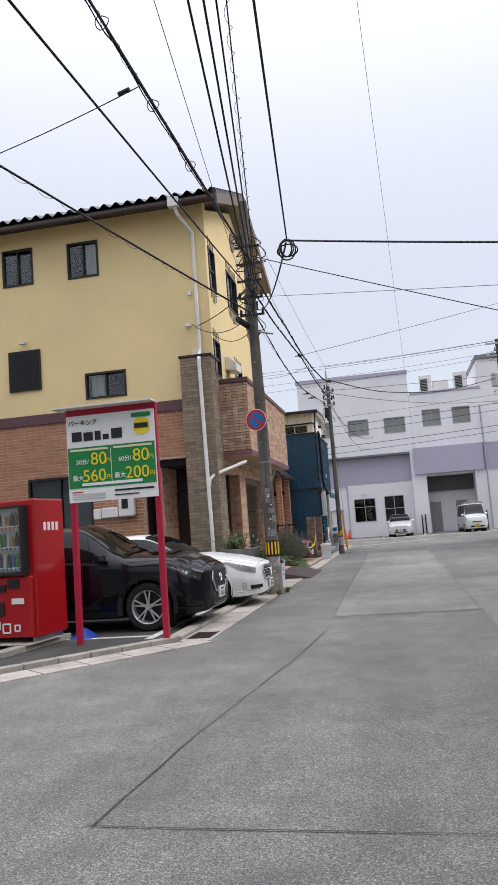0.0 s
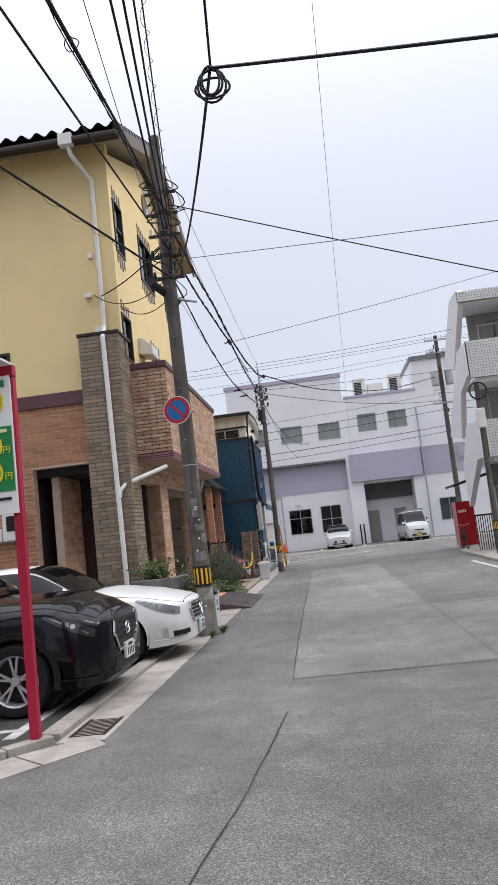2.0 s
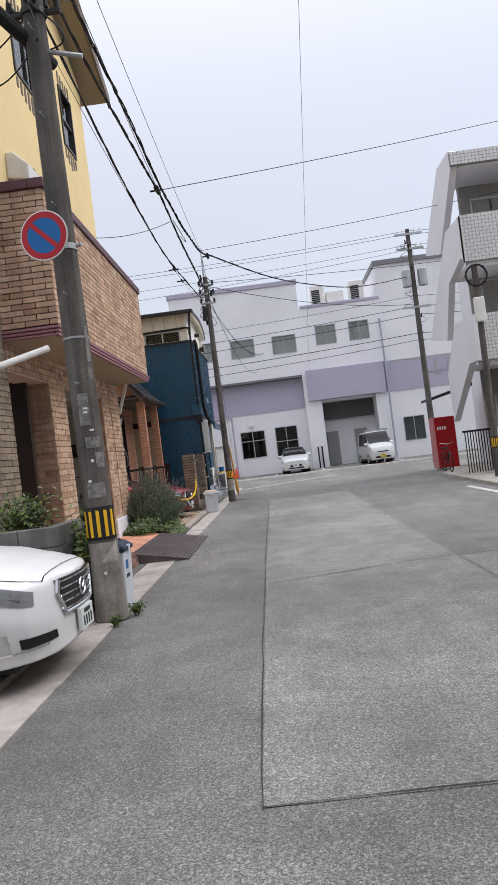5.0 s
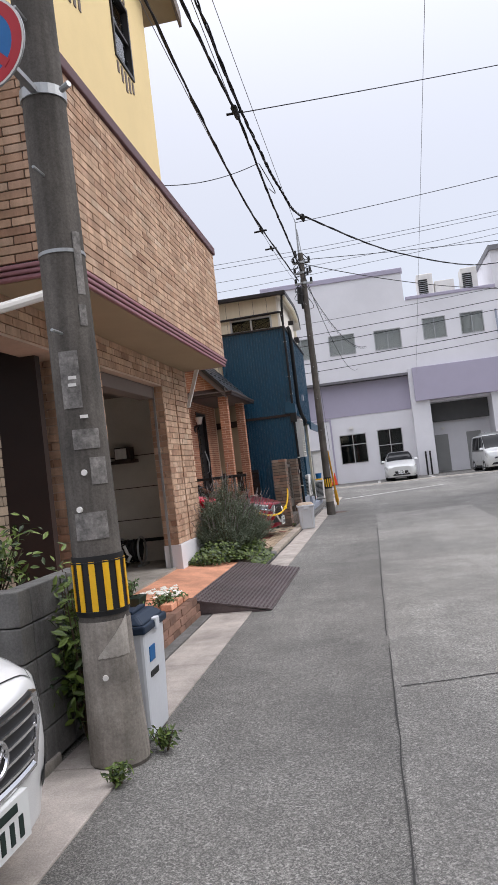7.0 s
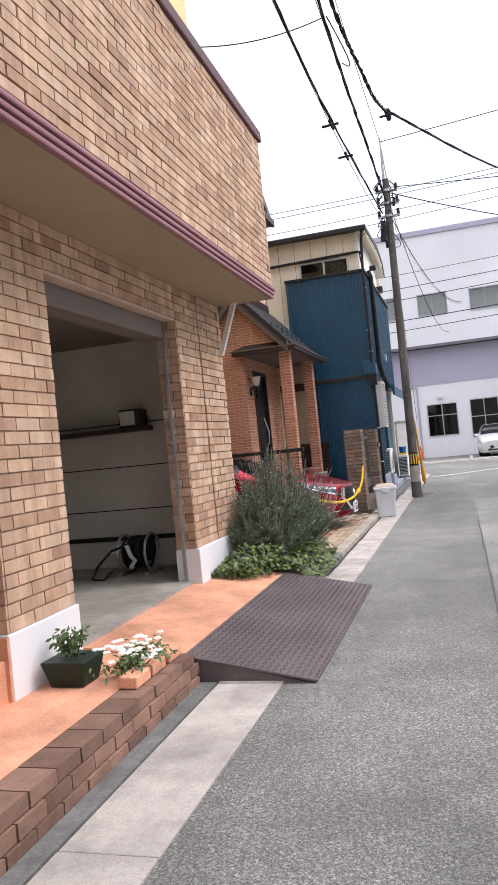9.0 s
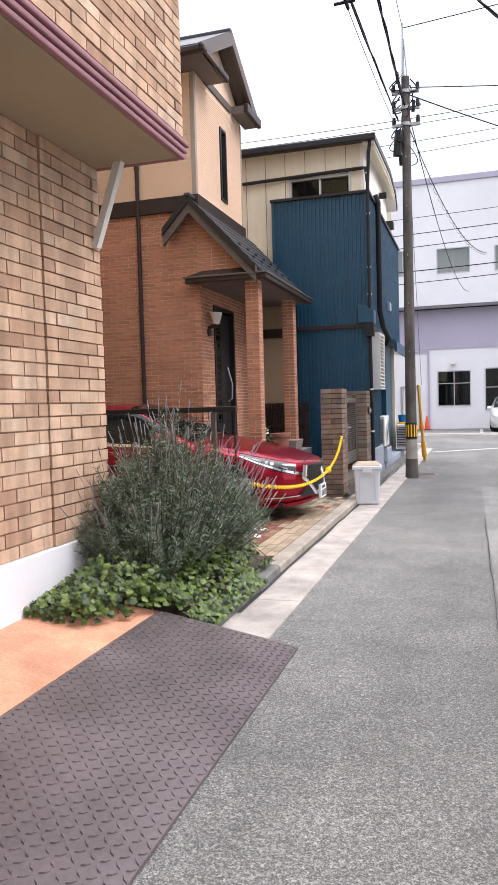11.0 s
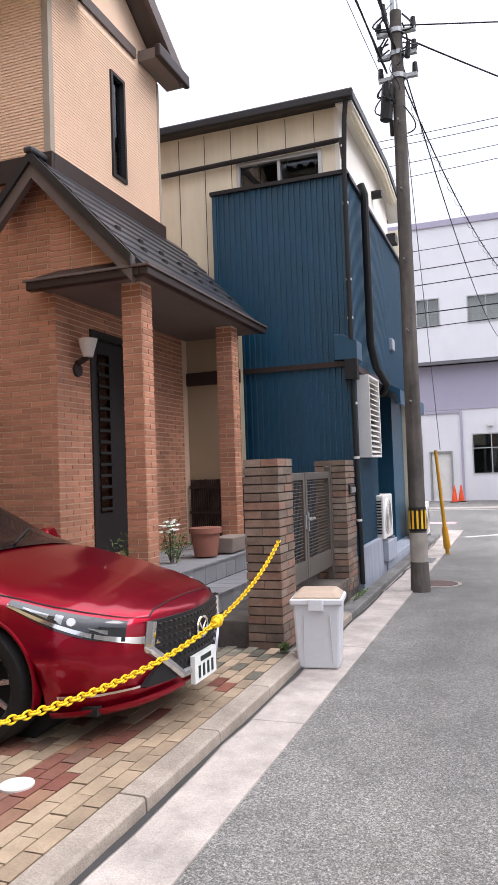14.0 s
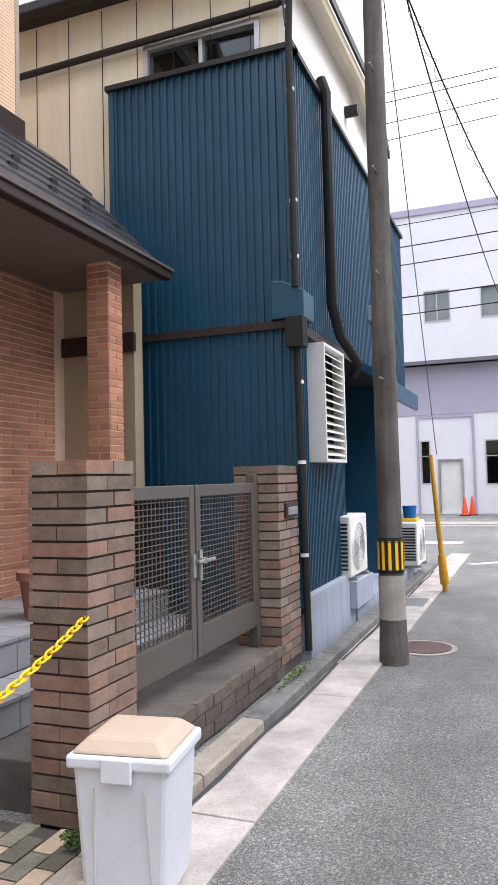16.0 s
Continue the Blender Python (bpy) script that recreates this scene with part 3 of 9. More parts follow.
bricks(bb, "y", 23.5, 1, -4.0, 3.34, -3.3, 5.0, 0.3, 0.072, 0.012, 0.02)
part("brick_cladding", bb, M_BRICK_TAN, bal, recalc=False)["kind"] = "stuff"
part("cap", Mesh().box(-3.47, 17.34, 5.0, -3.27, 23.56, 5.12).box(EX + 0.002, 17.34, 5.0, -3.47, 17.55, 5.12).box(EX + 0.002, 23.36, 5.0, -3.47, 23.56, 5.12), M_MAROON, bal, bevel=0.012)
M_TRIM_PINK = surface("dull_pink_maroon_trim", (0.33, 0.16, 0.18), 0.45, fine=60, vary=0.1, bump=0.05)
for z, o in ((3.2, 0.0), (3.242, 0.012), (3.284, 0.024)):
    part("trim", Mesh().box(-3.34, 17.36 - o, z, -3.3 + o, 23.54 + o, z + 0.034).box(EX + 0.002, 17.36 - o, z, -3.34, 17.41, z + 0.034).box(EX + 0.002, 23.49, z, -3.34, 23.54 + o, z + 0.034), M_TRIM_PINK, bal, bevel=0.01)
part("soffit", Mesh().box(-4.0, 17.42, 3.2, -3.34, 23.48, 3.27), M_SOFFIT, bal)
part("bracket", Mesh().hexa([(-3.98, 23.38, 2.62), (-3.93, 23.38, 2.62), (-3.93, 23.44, 2.62), (-3.98, 23.44, 2.62)],
                            [(-3.78, 23.38, 3.2), (-3.72, 23.38, 3.2), (-3.72, 23.44, 3.2), (-3.78, 23.44, 3.2)]), M_WHITE_PL, h1)
# ground floor under the balcony: porch recess, pillar, garage
GZ = 0.28
gf = Mesh().box(-4.35, 19.0, GZ, EX, 19.75, 3.2).box(-4.2, 22.12, GZ, EX, 23.5, 3.2).box(-4.2, 19.75, 2.85, EX, 22.12, 3.2).box(-4.35, 17.4, 2.85, EX, 19.0, 3.2)
part("wall", gf, M_MORTAR, h1, "mortar behind the tan brick cladding")
gb = bricks(Mesh(), "x", EX, 1, 19.0, 0.6, 19.75, 3.2, 0.26, 0.085, 0.01, 0.018)
bricks(gb, "x", EX, 1, 22.12, 0.6, 22.75, 3.2, 0.26, 0.085, 0.01, 0.018)
bricks(gb, "x", EX, 1, 22.75, 0.6, 23.5, 3.2, 0.26, 0.085, 0.01, 0.03)
bricks(gb, "x", EX, 1, 17.4, 2.87, 22.12, 3.2, 0.26, 0.085, 0.01, 0.018, [(19.0, 2.8, 19.75, 3.3)])
bricks(gb, "y", 19.0, -1, -5.6, 0.6, -3.98, 3.2, 0.26, 0.085, 0.01, 0.018)
bricks(gb, "y", 22.12, -1, -4.2, 0.6, -3.98, 2.85, 0.26, 0.085, 0.01, 0.018)
bricks(gb, "y", 23.5, 1, -5.6, 0.6, -3.98, 3.2, 0.26, 0.085, 0.01, 0.018)
part("brick_cladding", gb, M_BRICK_TAN, h1, recalc=False)["kind"] = "stuff"
part("wall", Mesh().box(-5.6, 19.002, GZ, -4.35, 19.15, 3.2), M_MORTAR, h1)
part("wall", Mesh().box(-5.75, 17.4, GZ, -5.6, 18.98, 3.2), M_MORTAR, h1)
part("brick_cladding", bricks(Mesh(), "x", -5.6, 1, 17.42, 0.3, 18.96, 3.2, 0.26, 0.085, 0.01, 0.018), M_BRICK_TAN, h1, recalc=False)["kind"] = "stuff"
part("plinth", Mesh().box(-4.36, 18.97, 0.02, EX + 0.03, 19.77, 0.6), M_WHITE_WALL, h1, "pale concrete plinth", bevel=0.008)
part("plinth", Mesh().box(-4.21, 22.1, 0.02, EX + 0.045, 23.54, 0.6), M_WHITE_WALL, h1, "pale concrete plinth", bevel=0.008)
part("garage_wall", Mesh().box(-6.4, 19.65, 0.2, -4.35, 19.75, 2.9).box(-6.4, 23.2, 0.2, -4.2, 23.3, 2.9).box(-6.5, 19.65, 0.2, -6.4, 23.3, 2.9), surface("garage_board", (0.62, 0.59, 0.53), 0.9, vary=0.12), h1)
part("garage_ceiling", Mesh().box(-9, 19.65, 2.9, -4.35, 23.3, 2.95), M_SOFFIT_DK, h1)
part("shutter_rail", Mesh().box(-4.13, 22.07, GZ, -4.1, 22.1, 2.85), M_STEEL, h1)
part("shutter_rail", Mesh().box(-4.17, 19.765, GZ, -4.14, 19.79, 2.85), M_STEEL, h1)
part("shutter_box", Mesh().box(-4.32, 19.8, 2.68, -4.1, 22.06, 2.85), M_SOFFIT_DK, h1, bevel=0.01)
part("garage_shelf", Mesh().box(-6.2, 22.9, 1.85, -4.8, 23.2, 1.9), M_DARKBROWN, h1)
# roof with round tiles, ridge along x
RX0, RX1, EAVE, RIDGE = -14.0, -3.55, 9.3, 10.85
rf = Mesh()
for sgn in (-1, 1):
    ye, yr = 20.3 + sgn * 4.0, 20.3
    n = int((RX1 - RX0) / 0.05)
    for i in range(n):
        x0, x1 = RX0 + i * 0.05, RX0 + (i + 1) * 0.05
        h0, h1_ = (0.055 + 0.055 * math.cos(2 * math.pi * x / 0.3) for x in (x0, x1))
        rf.grid([[(x0, ye, EAVE + 0.14 + h0), (x0, yr, RIDGE + 0.14 + h0)], [(x1, ye, EAVE + 0.14 + h1_), (x1, yr, RIDGE + 0.14 + h1_)]])
roof = part("roof", rf, M_ROOF, h1, "black glazed roof tiles", smooth=True)
part("roof_deck", Mesh().prism([(16.45, EAVE), (20.3, RIDGE), (24.15, EAVE), (24.15, EAVE + 0.13), (20.3, RIDGE + 0.13), (16.45, EAVE + 0.13)], "x", RX0, RX1), M_SOFFIT, h1, "beige soffit boards")
part("fascia", Mesh().box(RX0, 16.38, EAVE - 0.06, RX1, 16.448, EAVE + 0.13), M_DARKBROWN, h1)
part("gutter", Mesh().box(RX0, 16.26, EAVE - 0.06, RX1, 16.38, EAVE + 0.05), M_DARKBROWN, h1, bevel=0.03)
for sgn in (-1, 1):
    part("bargeboard", Mesh().hexa([(RX1 + 0.002, 20.3 + sgn * 3.87, EAVE - 0.12), (RX1 + 0.05, 20.3 + sgn * 3.87, EAVE - 0.12), (RX1 + 0.05, 20.3, RIDGE - 0.12), (RX1 + 0.002, 20.3, RIDGE - 0.12)],
                                   [(RX1 + 0.002, 20.3 + sgn * 3.87, EAVE + 0.14), (RX1 + 0.05, 20.3 + sgn * 3.87, EAVE + 0.14), (RX1 + 0.05, 20.3, RIDGE + 0.14), (RX1 + 0.002, 20.3, RIDGE + 0.14)]), M_SOFFIT_DK, h1)
for i in range(14):
    f = i / 14
    for sgn in (-1, 1):
        part("verge_tile", Mesh().tube((RX1 - 0.04, 20.3 + sgn * 3.85 * (1 - f), EAVE + 0.22 + (RIDGE - EAVE) * f), (RX1 - 0.04, 20.3 + sgn * 3.85 * (1 - f - 1 / 15), EAVE + 0.2 + (RIDGE - EAVE) * (f + 1 / 15)), 0.08, 0.07, 8), M_ROOF, h1, smooth=True)
# drainpipe
part("drainpipe", Mesh().pipe([(-4.55, 16.32, 9.3), (-4.5, 16.4, 9.05), (-4.3, 16.93, 8.75), (-4.3, 16.93, 5.8), (-4.25, 16.58, 5.5), (-4.2, 16.58, 0.3)], 0.045, 10).box(-4.68, 16.24, 9.2, -4.42, 16.4, 9.42), M_WHITE_PL, h1, "off-white plastic drainpipe", smooth=True)
part("drainpipe", Mesh().pipe([(-4.2, 16.58, 2.5), (-4.18, 16.6, 2.64), (-4.1, 16.68, 2.74), (-3.9, 16.9, 2.84), (-3.45, 17.35, 3.05)], 0.04, 10), M_WHITE_PL, h1, "off-white plastic drainpipe", smooth=True)
part("vent_hood", Mesh().prism([(EX, 5.55), (EX + 0.3, 5.5), (EX + 0.3, 5.72), (EX + 0.1, 5.9), (EX, 5.9)], "y", 18.3, 18.85), M_WHITE_PL, h1, "beige extractor hood", bevel=0.02)
part("gable_vent", Mesh().tube((EX - 0.01, 20.3, 9.7), (EX + 0.03, 20.3, 9.7), 0.28, 0.28, 20), M_SOFFIT_DK, h1)
mbx = part("meter_box", Mesh().box(-6.55, 16.82, 1.95, -6.15, 16.98, 2.5), M_WHITE_PL, h1, bevel=0.03)
part("meter_window", Mesh().box(-6.46, 16.812, 2.14, -6.3, 16.822, 2.42), M_GLASS_DK, mbx, "dark meter window")
part("meter_box", Mesh().box(-7.0, 16.86, 1.95, -6.58, 16.98, 2.2).box(-7.22, 16.88, 1.93, -7.02, 16.98, 2.18), M_WHITE_PL, h1, bevel=0.02)
part("wall_camera", Mesh().tube((-8.9, 16.86, 6.48), (-8.9, 16.86, 6.56), 0.07, 0.07, 12).box(-8.94, 16.86, 6.52, -8.86, 16.998, 6.58), M_WHITE_PL, h1)
part("junction_box", Mesh().box(-4.5, 16.92, 7.2, -4.42, 16.998, 7.3), M_WHITE_PL, h1)
part("junction_box", Mesh().box(-4.62, 16.9, 6.42, -4.5, 16.998, 6.5), M_WHITE_PL, h1)
part("junction_box", Mesh().box(-4.45, 16.8, 5.66, -4.3, 16.95, 5.8), M_WHITE_PL, h1)

# ---- forecourt of the yellow house ----
fc = thing("forecourt", (-3.6, 20, 0), "terracotta tiled forecourt with brick edge steps", "forecourt", kind="structure")
part("terrace", Mesh().prism([(-9.0, -0.05), (-3.34, -0.05), (-3.34, 0.18), (-4.0, 0.26), (-4.1, 0.27), (-9.0, 0.27)], "y", 19.9, 22.9), M_TERRA, fc)
part("terrace", Mesh().box(-5.6, 17.4, -0.05, -3.42, 19.9, 0.22), M_TERRA, fc)
part("garage_floor", Mesh().box(-9, 19.76, 0.2, -4.05, 23.19, 0.29), M_CONC, fc)
part("porch_step", Mesh().box(-5.6, 18.2, 0.2, -4.0, 19.0, 0.46), M_TERRA, fc, bevel=0.01)
M_STEPBRICK = surface("red_brown_step_brick", (0.34, 0.2, 0.145), 0.85, fine=80, coarse=5, vary=0.25, bump=0.3, pieces="object", spread=0.45)
for r, (xo, z0) in enumerate(((-3.2, 0.0), (-3.212, 0.075), (-3.224, 0.15))):
    for i in range(16):
        yy = 16.45 + i * 0.215 + (0.1 if r % 2 else 0)
        part("brick", Mesh().box(xo - 0.2, yy, z0, xo + random.uniform(-0.004, 0.004), yy + 0.205, z0 + 0.068), M_STEPBRICK, fc)
part("terrace", Mesh().box(-9.0, 16.6, -0.05, -3.45, 17.4, 0.2), M_CONC_DARK, fc)
part("channel", Mesh().box(-3.196, 16.45, -0.05, -3.086, 19.9, 0.02), M_CONC_DARK, fc, "dark stained drain channel at the foot of the steps")
part("plinth_tile", Mesh().box(-4.37, 18.95, 0.22, -3.975, 18.968, 0.59), M_TERRA, fc)
ramp_ob = thing("kerb_ramp", (-2.85, 21.6, 0), "dark steel chequer-plate kerb ramp at the garage", "kerb ramp")
y0r, y1r = 19.92, 22.88
M_RAMP = surface("brown_black_steel_plate", (0.17, 0.138, 0.138), 0.38, metal=0.35, fine=50, coarse=2, vary=0.25, bump=0.08)
zr = lambda x: 0.02 + (x + 2.42) / (-3.32 + 2.42) * 0.17
part("plate", Mesh().hexa([(-3.32, y0r, 0.175), (-2.42, y0r, 0.006), (-2.42, y1r, 0.006), (-3.32, y1r, 0.175)], [(-3.32, y0r, 0.19), (-2.42, y0r, 0.02), (-2.42, y1r, 0.02), (-3.32, y1r, 0.19)]), M_RAMP, ramp_ob)
part("side_web", Mesh().prism([(-3.3, 0.0), (-2.46, 0.0), (-3.3, 0.175)], "y", y0r + 0.01, y0r + 0.02), M_RAMP, ramp_ob)
part("side_web", Mesh().prism([(-3.3, 0.0), (-2.46, 0.0), (-3.3, 0.175)], "y", y1r - 0.02, y1r - 0.01), M_RAMP, ramp_ob)
lug = Mesh()
for i in range(20):
    for j in range(66):
        x, yy = -3.29 + i * 0.045, y0r + 0.03 + j * 0.0445
        s = 1 if (i + j) % 2 else -1
        dx, dy = 0.0145, 0.0145 * s
        pts = [(x - dx, yy - dy), (x + 0.004, yy - 0.004 * s), (x + dx, yy + dy), (x - 0.004, yy + 0.004 * s)]
        lug.hexa([(a, b, zr(a) - 0.001) for a, b in pts], [(x + (a - x) * 0.7, yy + (b - yy) * 0.7, zr(a) + 0.005) for a, b in pts])
part("tread_lug", lug, M_RAMP, ramp_ob, recalc=False)["kind"] = "stuff"

# ---- brown brick house with gabled porch ----
h2 = thing("house", (-7, 31, 0), "house with red-brown brick base and beige upper floor", "house")
HX, HY = -5.45, 29.45
part("wall", Mesh().box(-13, HY, 0, HX, HY + 0.2, 4.5).wall("x", HX - 0.2, HX, HY + 0.2, 0, 32.6, 4.5, [(30.1, 0.65, 31.05, 3.1)]), M_MORTAR_BR, h2, "mortar behind the red-brown tiles")
hb = bricks(Mesh(), "y", HY, -1, -9.0, 0.1, HX + 0.02, 4.5, 0.225, 0.056, 0.012, 0.006)
bricks(hb, "x", HX, 1, HY, 0.1, 32.3, 4.5, 0.225, 0.056, 0.012, 0.006, [(30.1, 0.8, 31.05, 3.1)])
part("brick_cladding", hb, M_BRICK_RED, h2, "red-brown brick tiles with pale joints", recalc=False)["kind"] = "stuff"
SLIT = (30.62, 4.95, 30.93, 6.17)
part("wall", Mesh().box(-13, HY, 4.72, HX, HY + 0.2, 6.62).wall("x", HX - 0.2, HX, HY + 0.2, 4.72, 31.82, 6.62, [SLIT]).box(-13, 31.67, 4.5, HX - 0.2, 31.82, 6.62)
     .prism([(29.45, 6.62), (31.82, 6.62), (31.82, 6.75), (30.6, 7.5), (29.45, 6.85)], "x", HX - 0.2, HX), M_BEIGE, h2, "beige ribbed cladding")
rb = Mesh()
for i in range(58):
    z = 4.74 + i * 0.032
    rb.box(-9.0, HY - 0.008, z, HX - 0.06, HY + 0.001, z + 0.02)
part("cladding_ribs", rb, M_BEIGE, h2, recalc=False)["kind"] = "stuff"
rb = Mesh()
for i in range(56):
    z = 4.74 + i * 0.032
    for a, b in (((HY + 0.06), 30.6), (30.95, 31.8)) if 4.93 < z < 6.18 else ((HY + 0.06, 31.8),):
        rb.box(HX - 0.001, a, z, HX + 0.006, b, z + 0.02)
part("cladding_ribs", rb, M_BEIGE, h2, recalc=False)["kind"] = "stuff"
part("corner_strip", Mesh().box(HX - 0.06, HY - 0.014, 4.72, HX + 0.012, HY + 0.06, 6.58), M_STRIP, h2)
part("corner_strip", Mesh().box(HX - 0.05, 31.78, 4.72, HX + 0.012, 31.83, 6.58), M_STRIP, h2)
part("belt", Mesh().box(-9, HY - 0.05, 4.5, HX + 0.05, HY - 0.002, 4.74).box(HX + 0.002, HY, 4.5, HX + 0.05, 31.86, 4.74), M_DARKBROWN, h2, "dark brown belt course", bevel=0.01)
window(h2, "x", HX, 1, *SLIT, bars=0, back=M_CURTAIN_SKY, w=0.04)
# main roof
RZ = 6.62
GX = -5.18
part("roof", Mesh().prism([(28.9, RZ + 0.02), (30.6, RZ + 0.96), (32.0, RZ + 0.1), (32.0, RZ + 0.16), (30.6, RZ + 1.06), (28.9, RZ + 0.1)], "x", -13, GX), M_ROOF, h2, "black tiled main roof")
part("ridge_cap", Mesh().box(-13, 30.54, RZ + 1.0, GX + 0.01, 30.66, RZ + 1.09), M_ROOF, h2, bevel=0.02)
part("soffit", Mesh().box(-13, 28.95, RZ - 0.03, -5.03, HY, RZ), M_SOFFIT_DK, h2)
part("eave_gutter", Mesh().box(-13, 28.82, RZ - 0.05, -5.03, 28.94, RZ + 0.06), M_DARKBROWN, h2, bevel=0.03)
part("eave_gutter", Mesh().box(-5.14, 28.82, RZ - 0.03, -5.05, 30.05, RZ + 0.08), M_DARKBROWN, h2, bevel=0.03)
part("eave_return", Mesh().box(-5.44, 28.95, RZ - 0.02, -5.14, 30.03, RZ + 0.07), M_SOFFIT_DK, h2)
part("eave_return", Mesh().box(-5.44, 31.3, RZ - 0.01, -5.2, 32.08, RZ + 0.12), M_SOFFIT_DK, h2)
part("eave_gutter", Mesh().box(-5.2, 31.26, RZ - 0.02, -5.12, 32.12, RZ + 0.14), M_DARKBROWN, h2, bevel=0.02)
for y0, z0, y1, z1 in ((29.1, RZ + 0.13, 30.6, RZ + 0.96), (30.6, RZ + 0.96, 31.98, RZ + 0.1)):
    part("bargeboard", Mesh().hexa([(GX - 0.03, y0, z0 - 0.14), (GX + 0.025, y0, z0 - 0.14), (GX + 0.025, y1, z1 - 0.14), (GX - 0.03, y1, z1 - 0.14)],
                                   [(GX - 0.03, y0, z0 + 0.07), (GX + 0.025, y0, z0 + 0.07), (GX + 0.025, y1, z1 + 0.07), (GX - 0.03, y1, z1 + 0.07)]), M_BARGE, h2)
    part("verge_soffit", Mesh().hexa([(HX, y0, z0 - 0.05), (GX - 0.03, y0, z0 - 0.05), (GX - 0.03, y1, z1 - 0.05), (HX, y1, z1 - 0.05)],
                                     [(HX, y0, z0 - 0.02), (GX - 0.03, y0, z0 - 0.02), (GX - 0.03, y1, z1 - 0.02), (HX, y1, z1 - 0.02)]), M_BARGE, h2)
part("rake_board", Mesh().hexa([(HX, 29.84, RZ - 0.02), (HX + 0.03, 29.84, RZ - 0.02), (HX + 0.03, 31.22, RZ - 0.02), (HX, 31.22, RZ - 0.02)], [(HX, 29.84, RZ + 0.1), (HX + 0.03, 29.84, RZ + 0.1), (HX + 0.03, 31.22, RZ + 0.1), (HX, 31.22, RZ + 0.1)]), M_BARGE, h2)
for i in range(8):
    part("snow_guard", Mesh().box(-8.75 + i // 2 * 0.8 + i % 2 * 0.22, 29.0, RZ + 0.12, -8.65 + i // 2 * 0.8 + i % 2 * 0.22, 29.03, RZ + 0.2), M_BLACK, h2)
part("drainpipe", Mesh().pipe([(-6.45, 28.84, RZ), (-6.42, HY - 0.05, RZ - 0.25), (-6.42, HY - 0.05, 0.2)], 0.032, 10), M_DARKBROWN, h2, "dark brown drainpipe", smooth=True)
for z in (1.9, 3.6, 5.2):
    part("pipe_clip", Mesh().tube((-6.42, HY - 0.05, z), (-6.42, HY - 0.05, z + 0.05), 0.04, 0.04, 10), M_DARKBROWN, h2)
# wing with balcony, further from the street
wg = Mesh().box(-13, 26.2, 3.42, -7.3, 26.35, 4.7).box(-7.45, 26.35, 3.42, -7.3, HY, 4.7).box(-13, 26.35, 3.42, -7.45, HY, 3.6)
part("wing", wg, M_MORTAR_BR, h2)
part("brick_cladding", bricks(bricks(Mesh(), "x", -7.3, 1, 26.2, 3.5, HY, 4.62, 0.225, 0.056, 0.012, 0.006), "y", 26.2, -1, -10, 3.5, -7.3, 4.62, 0.225, 0.056, 0.012, 0.006), M_BRICK_RED, h2, recalc=False)["kind"] = "stuff"
part("wing_trim", Mesh().box(-13, 26.14, 3.3, -7.24, HY, 3.42).box(-7.36, 26.14, 4.62, -7.24, HY - 0.05, 4.76), M_DARKBROWN, h2)
for z in (4.86, 4.98, 5.12):
    part("balcony_rail", Mesh().box(-7.34, 26.2, z, -7.3, HY - 0.1, z + 0.045), M_DARKBROWN, h2)
for i in range(5):
    part("rail_post", Mesh().box(-7.35, 26.3 + i * 0.72, 4.76, -7.29, 26.36 + i * 0.72, 5.12), M_DARKBROWN, h2)
part("wing_roof", Mesh().prism([(-13, 8.6), (-7.2, 6.55), (-7.2, 6.67), (-13, 8.75)], "y", 25.8, HY - 0.02), M_ROOF, h2)
part("wing_gutter", Mesh().box(-7.25, 25.8, 6.5, -7.1, HY + 0.3, 6.66), M_DARKBROWN, h2, bevel=0.04)
# porch: gabled roof sloping to the street, columns, stoop
PZ = 3.5
slope = lambda x: 4.6 - (x + 5.5) * 1.07
for k in range(9):
    pr = Mesh()
    xa, xb = -5.52 + k * 0.13, -5.52 + (k + 1) * 0.13 + 0.02
    pr.hexa([(xa, 29.28, slope(xa) + 0.0), (xb, 29.28, slope(xb)), (xb, 32.44, slope(xb)), (xa, 32.44, slope(xa))],
            [(xa, 29.28, slope(xa) + 0.05), (xb, 29.28, slope(xb) + 0.075), (xb, 32.44, slope(xb) + 0.075), (xa, 32.44, slope(xa) + 0.05)])
    part("roof_course", pr, M_ROOF, h2)
for r in range(20):
    z = PZ + 0.02 + r * 0.056
    xr = -5.5 + (4.49 - z) / 1.07
    if xr > -5.44:
        part("gable_course", bricks(Mesh(), "y", 29.4, -1, -5.44, z, xr, z + 0.056, 0.225, 0.056, 0.012, 0.006), M_BRICK_RED, h2, recalc=False)
part("gable_wall", Mesh().prism([(-5.44, PZ - 0.04), (-4.55, PZ - 0.04), (-5.44, 4.42)], "y", 29.4, 29.44), M_MORTAR_BR, h2)
part("porch_roof", Mesh().hexa([(-5.56, 29.28, 4.57), (-5.5, 29.28, 4.65), (-5.5, HY, 4.65), (-5.56, HY, 4.57)], [(-5.93, 29.28, 4.18), (-5.88, 29.28, 4.26), (-5.88, HY, 4.26), (-5.93, HY, 4.18)]), M_ROOF, h2)
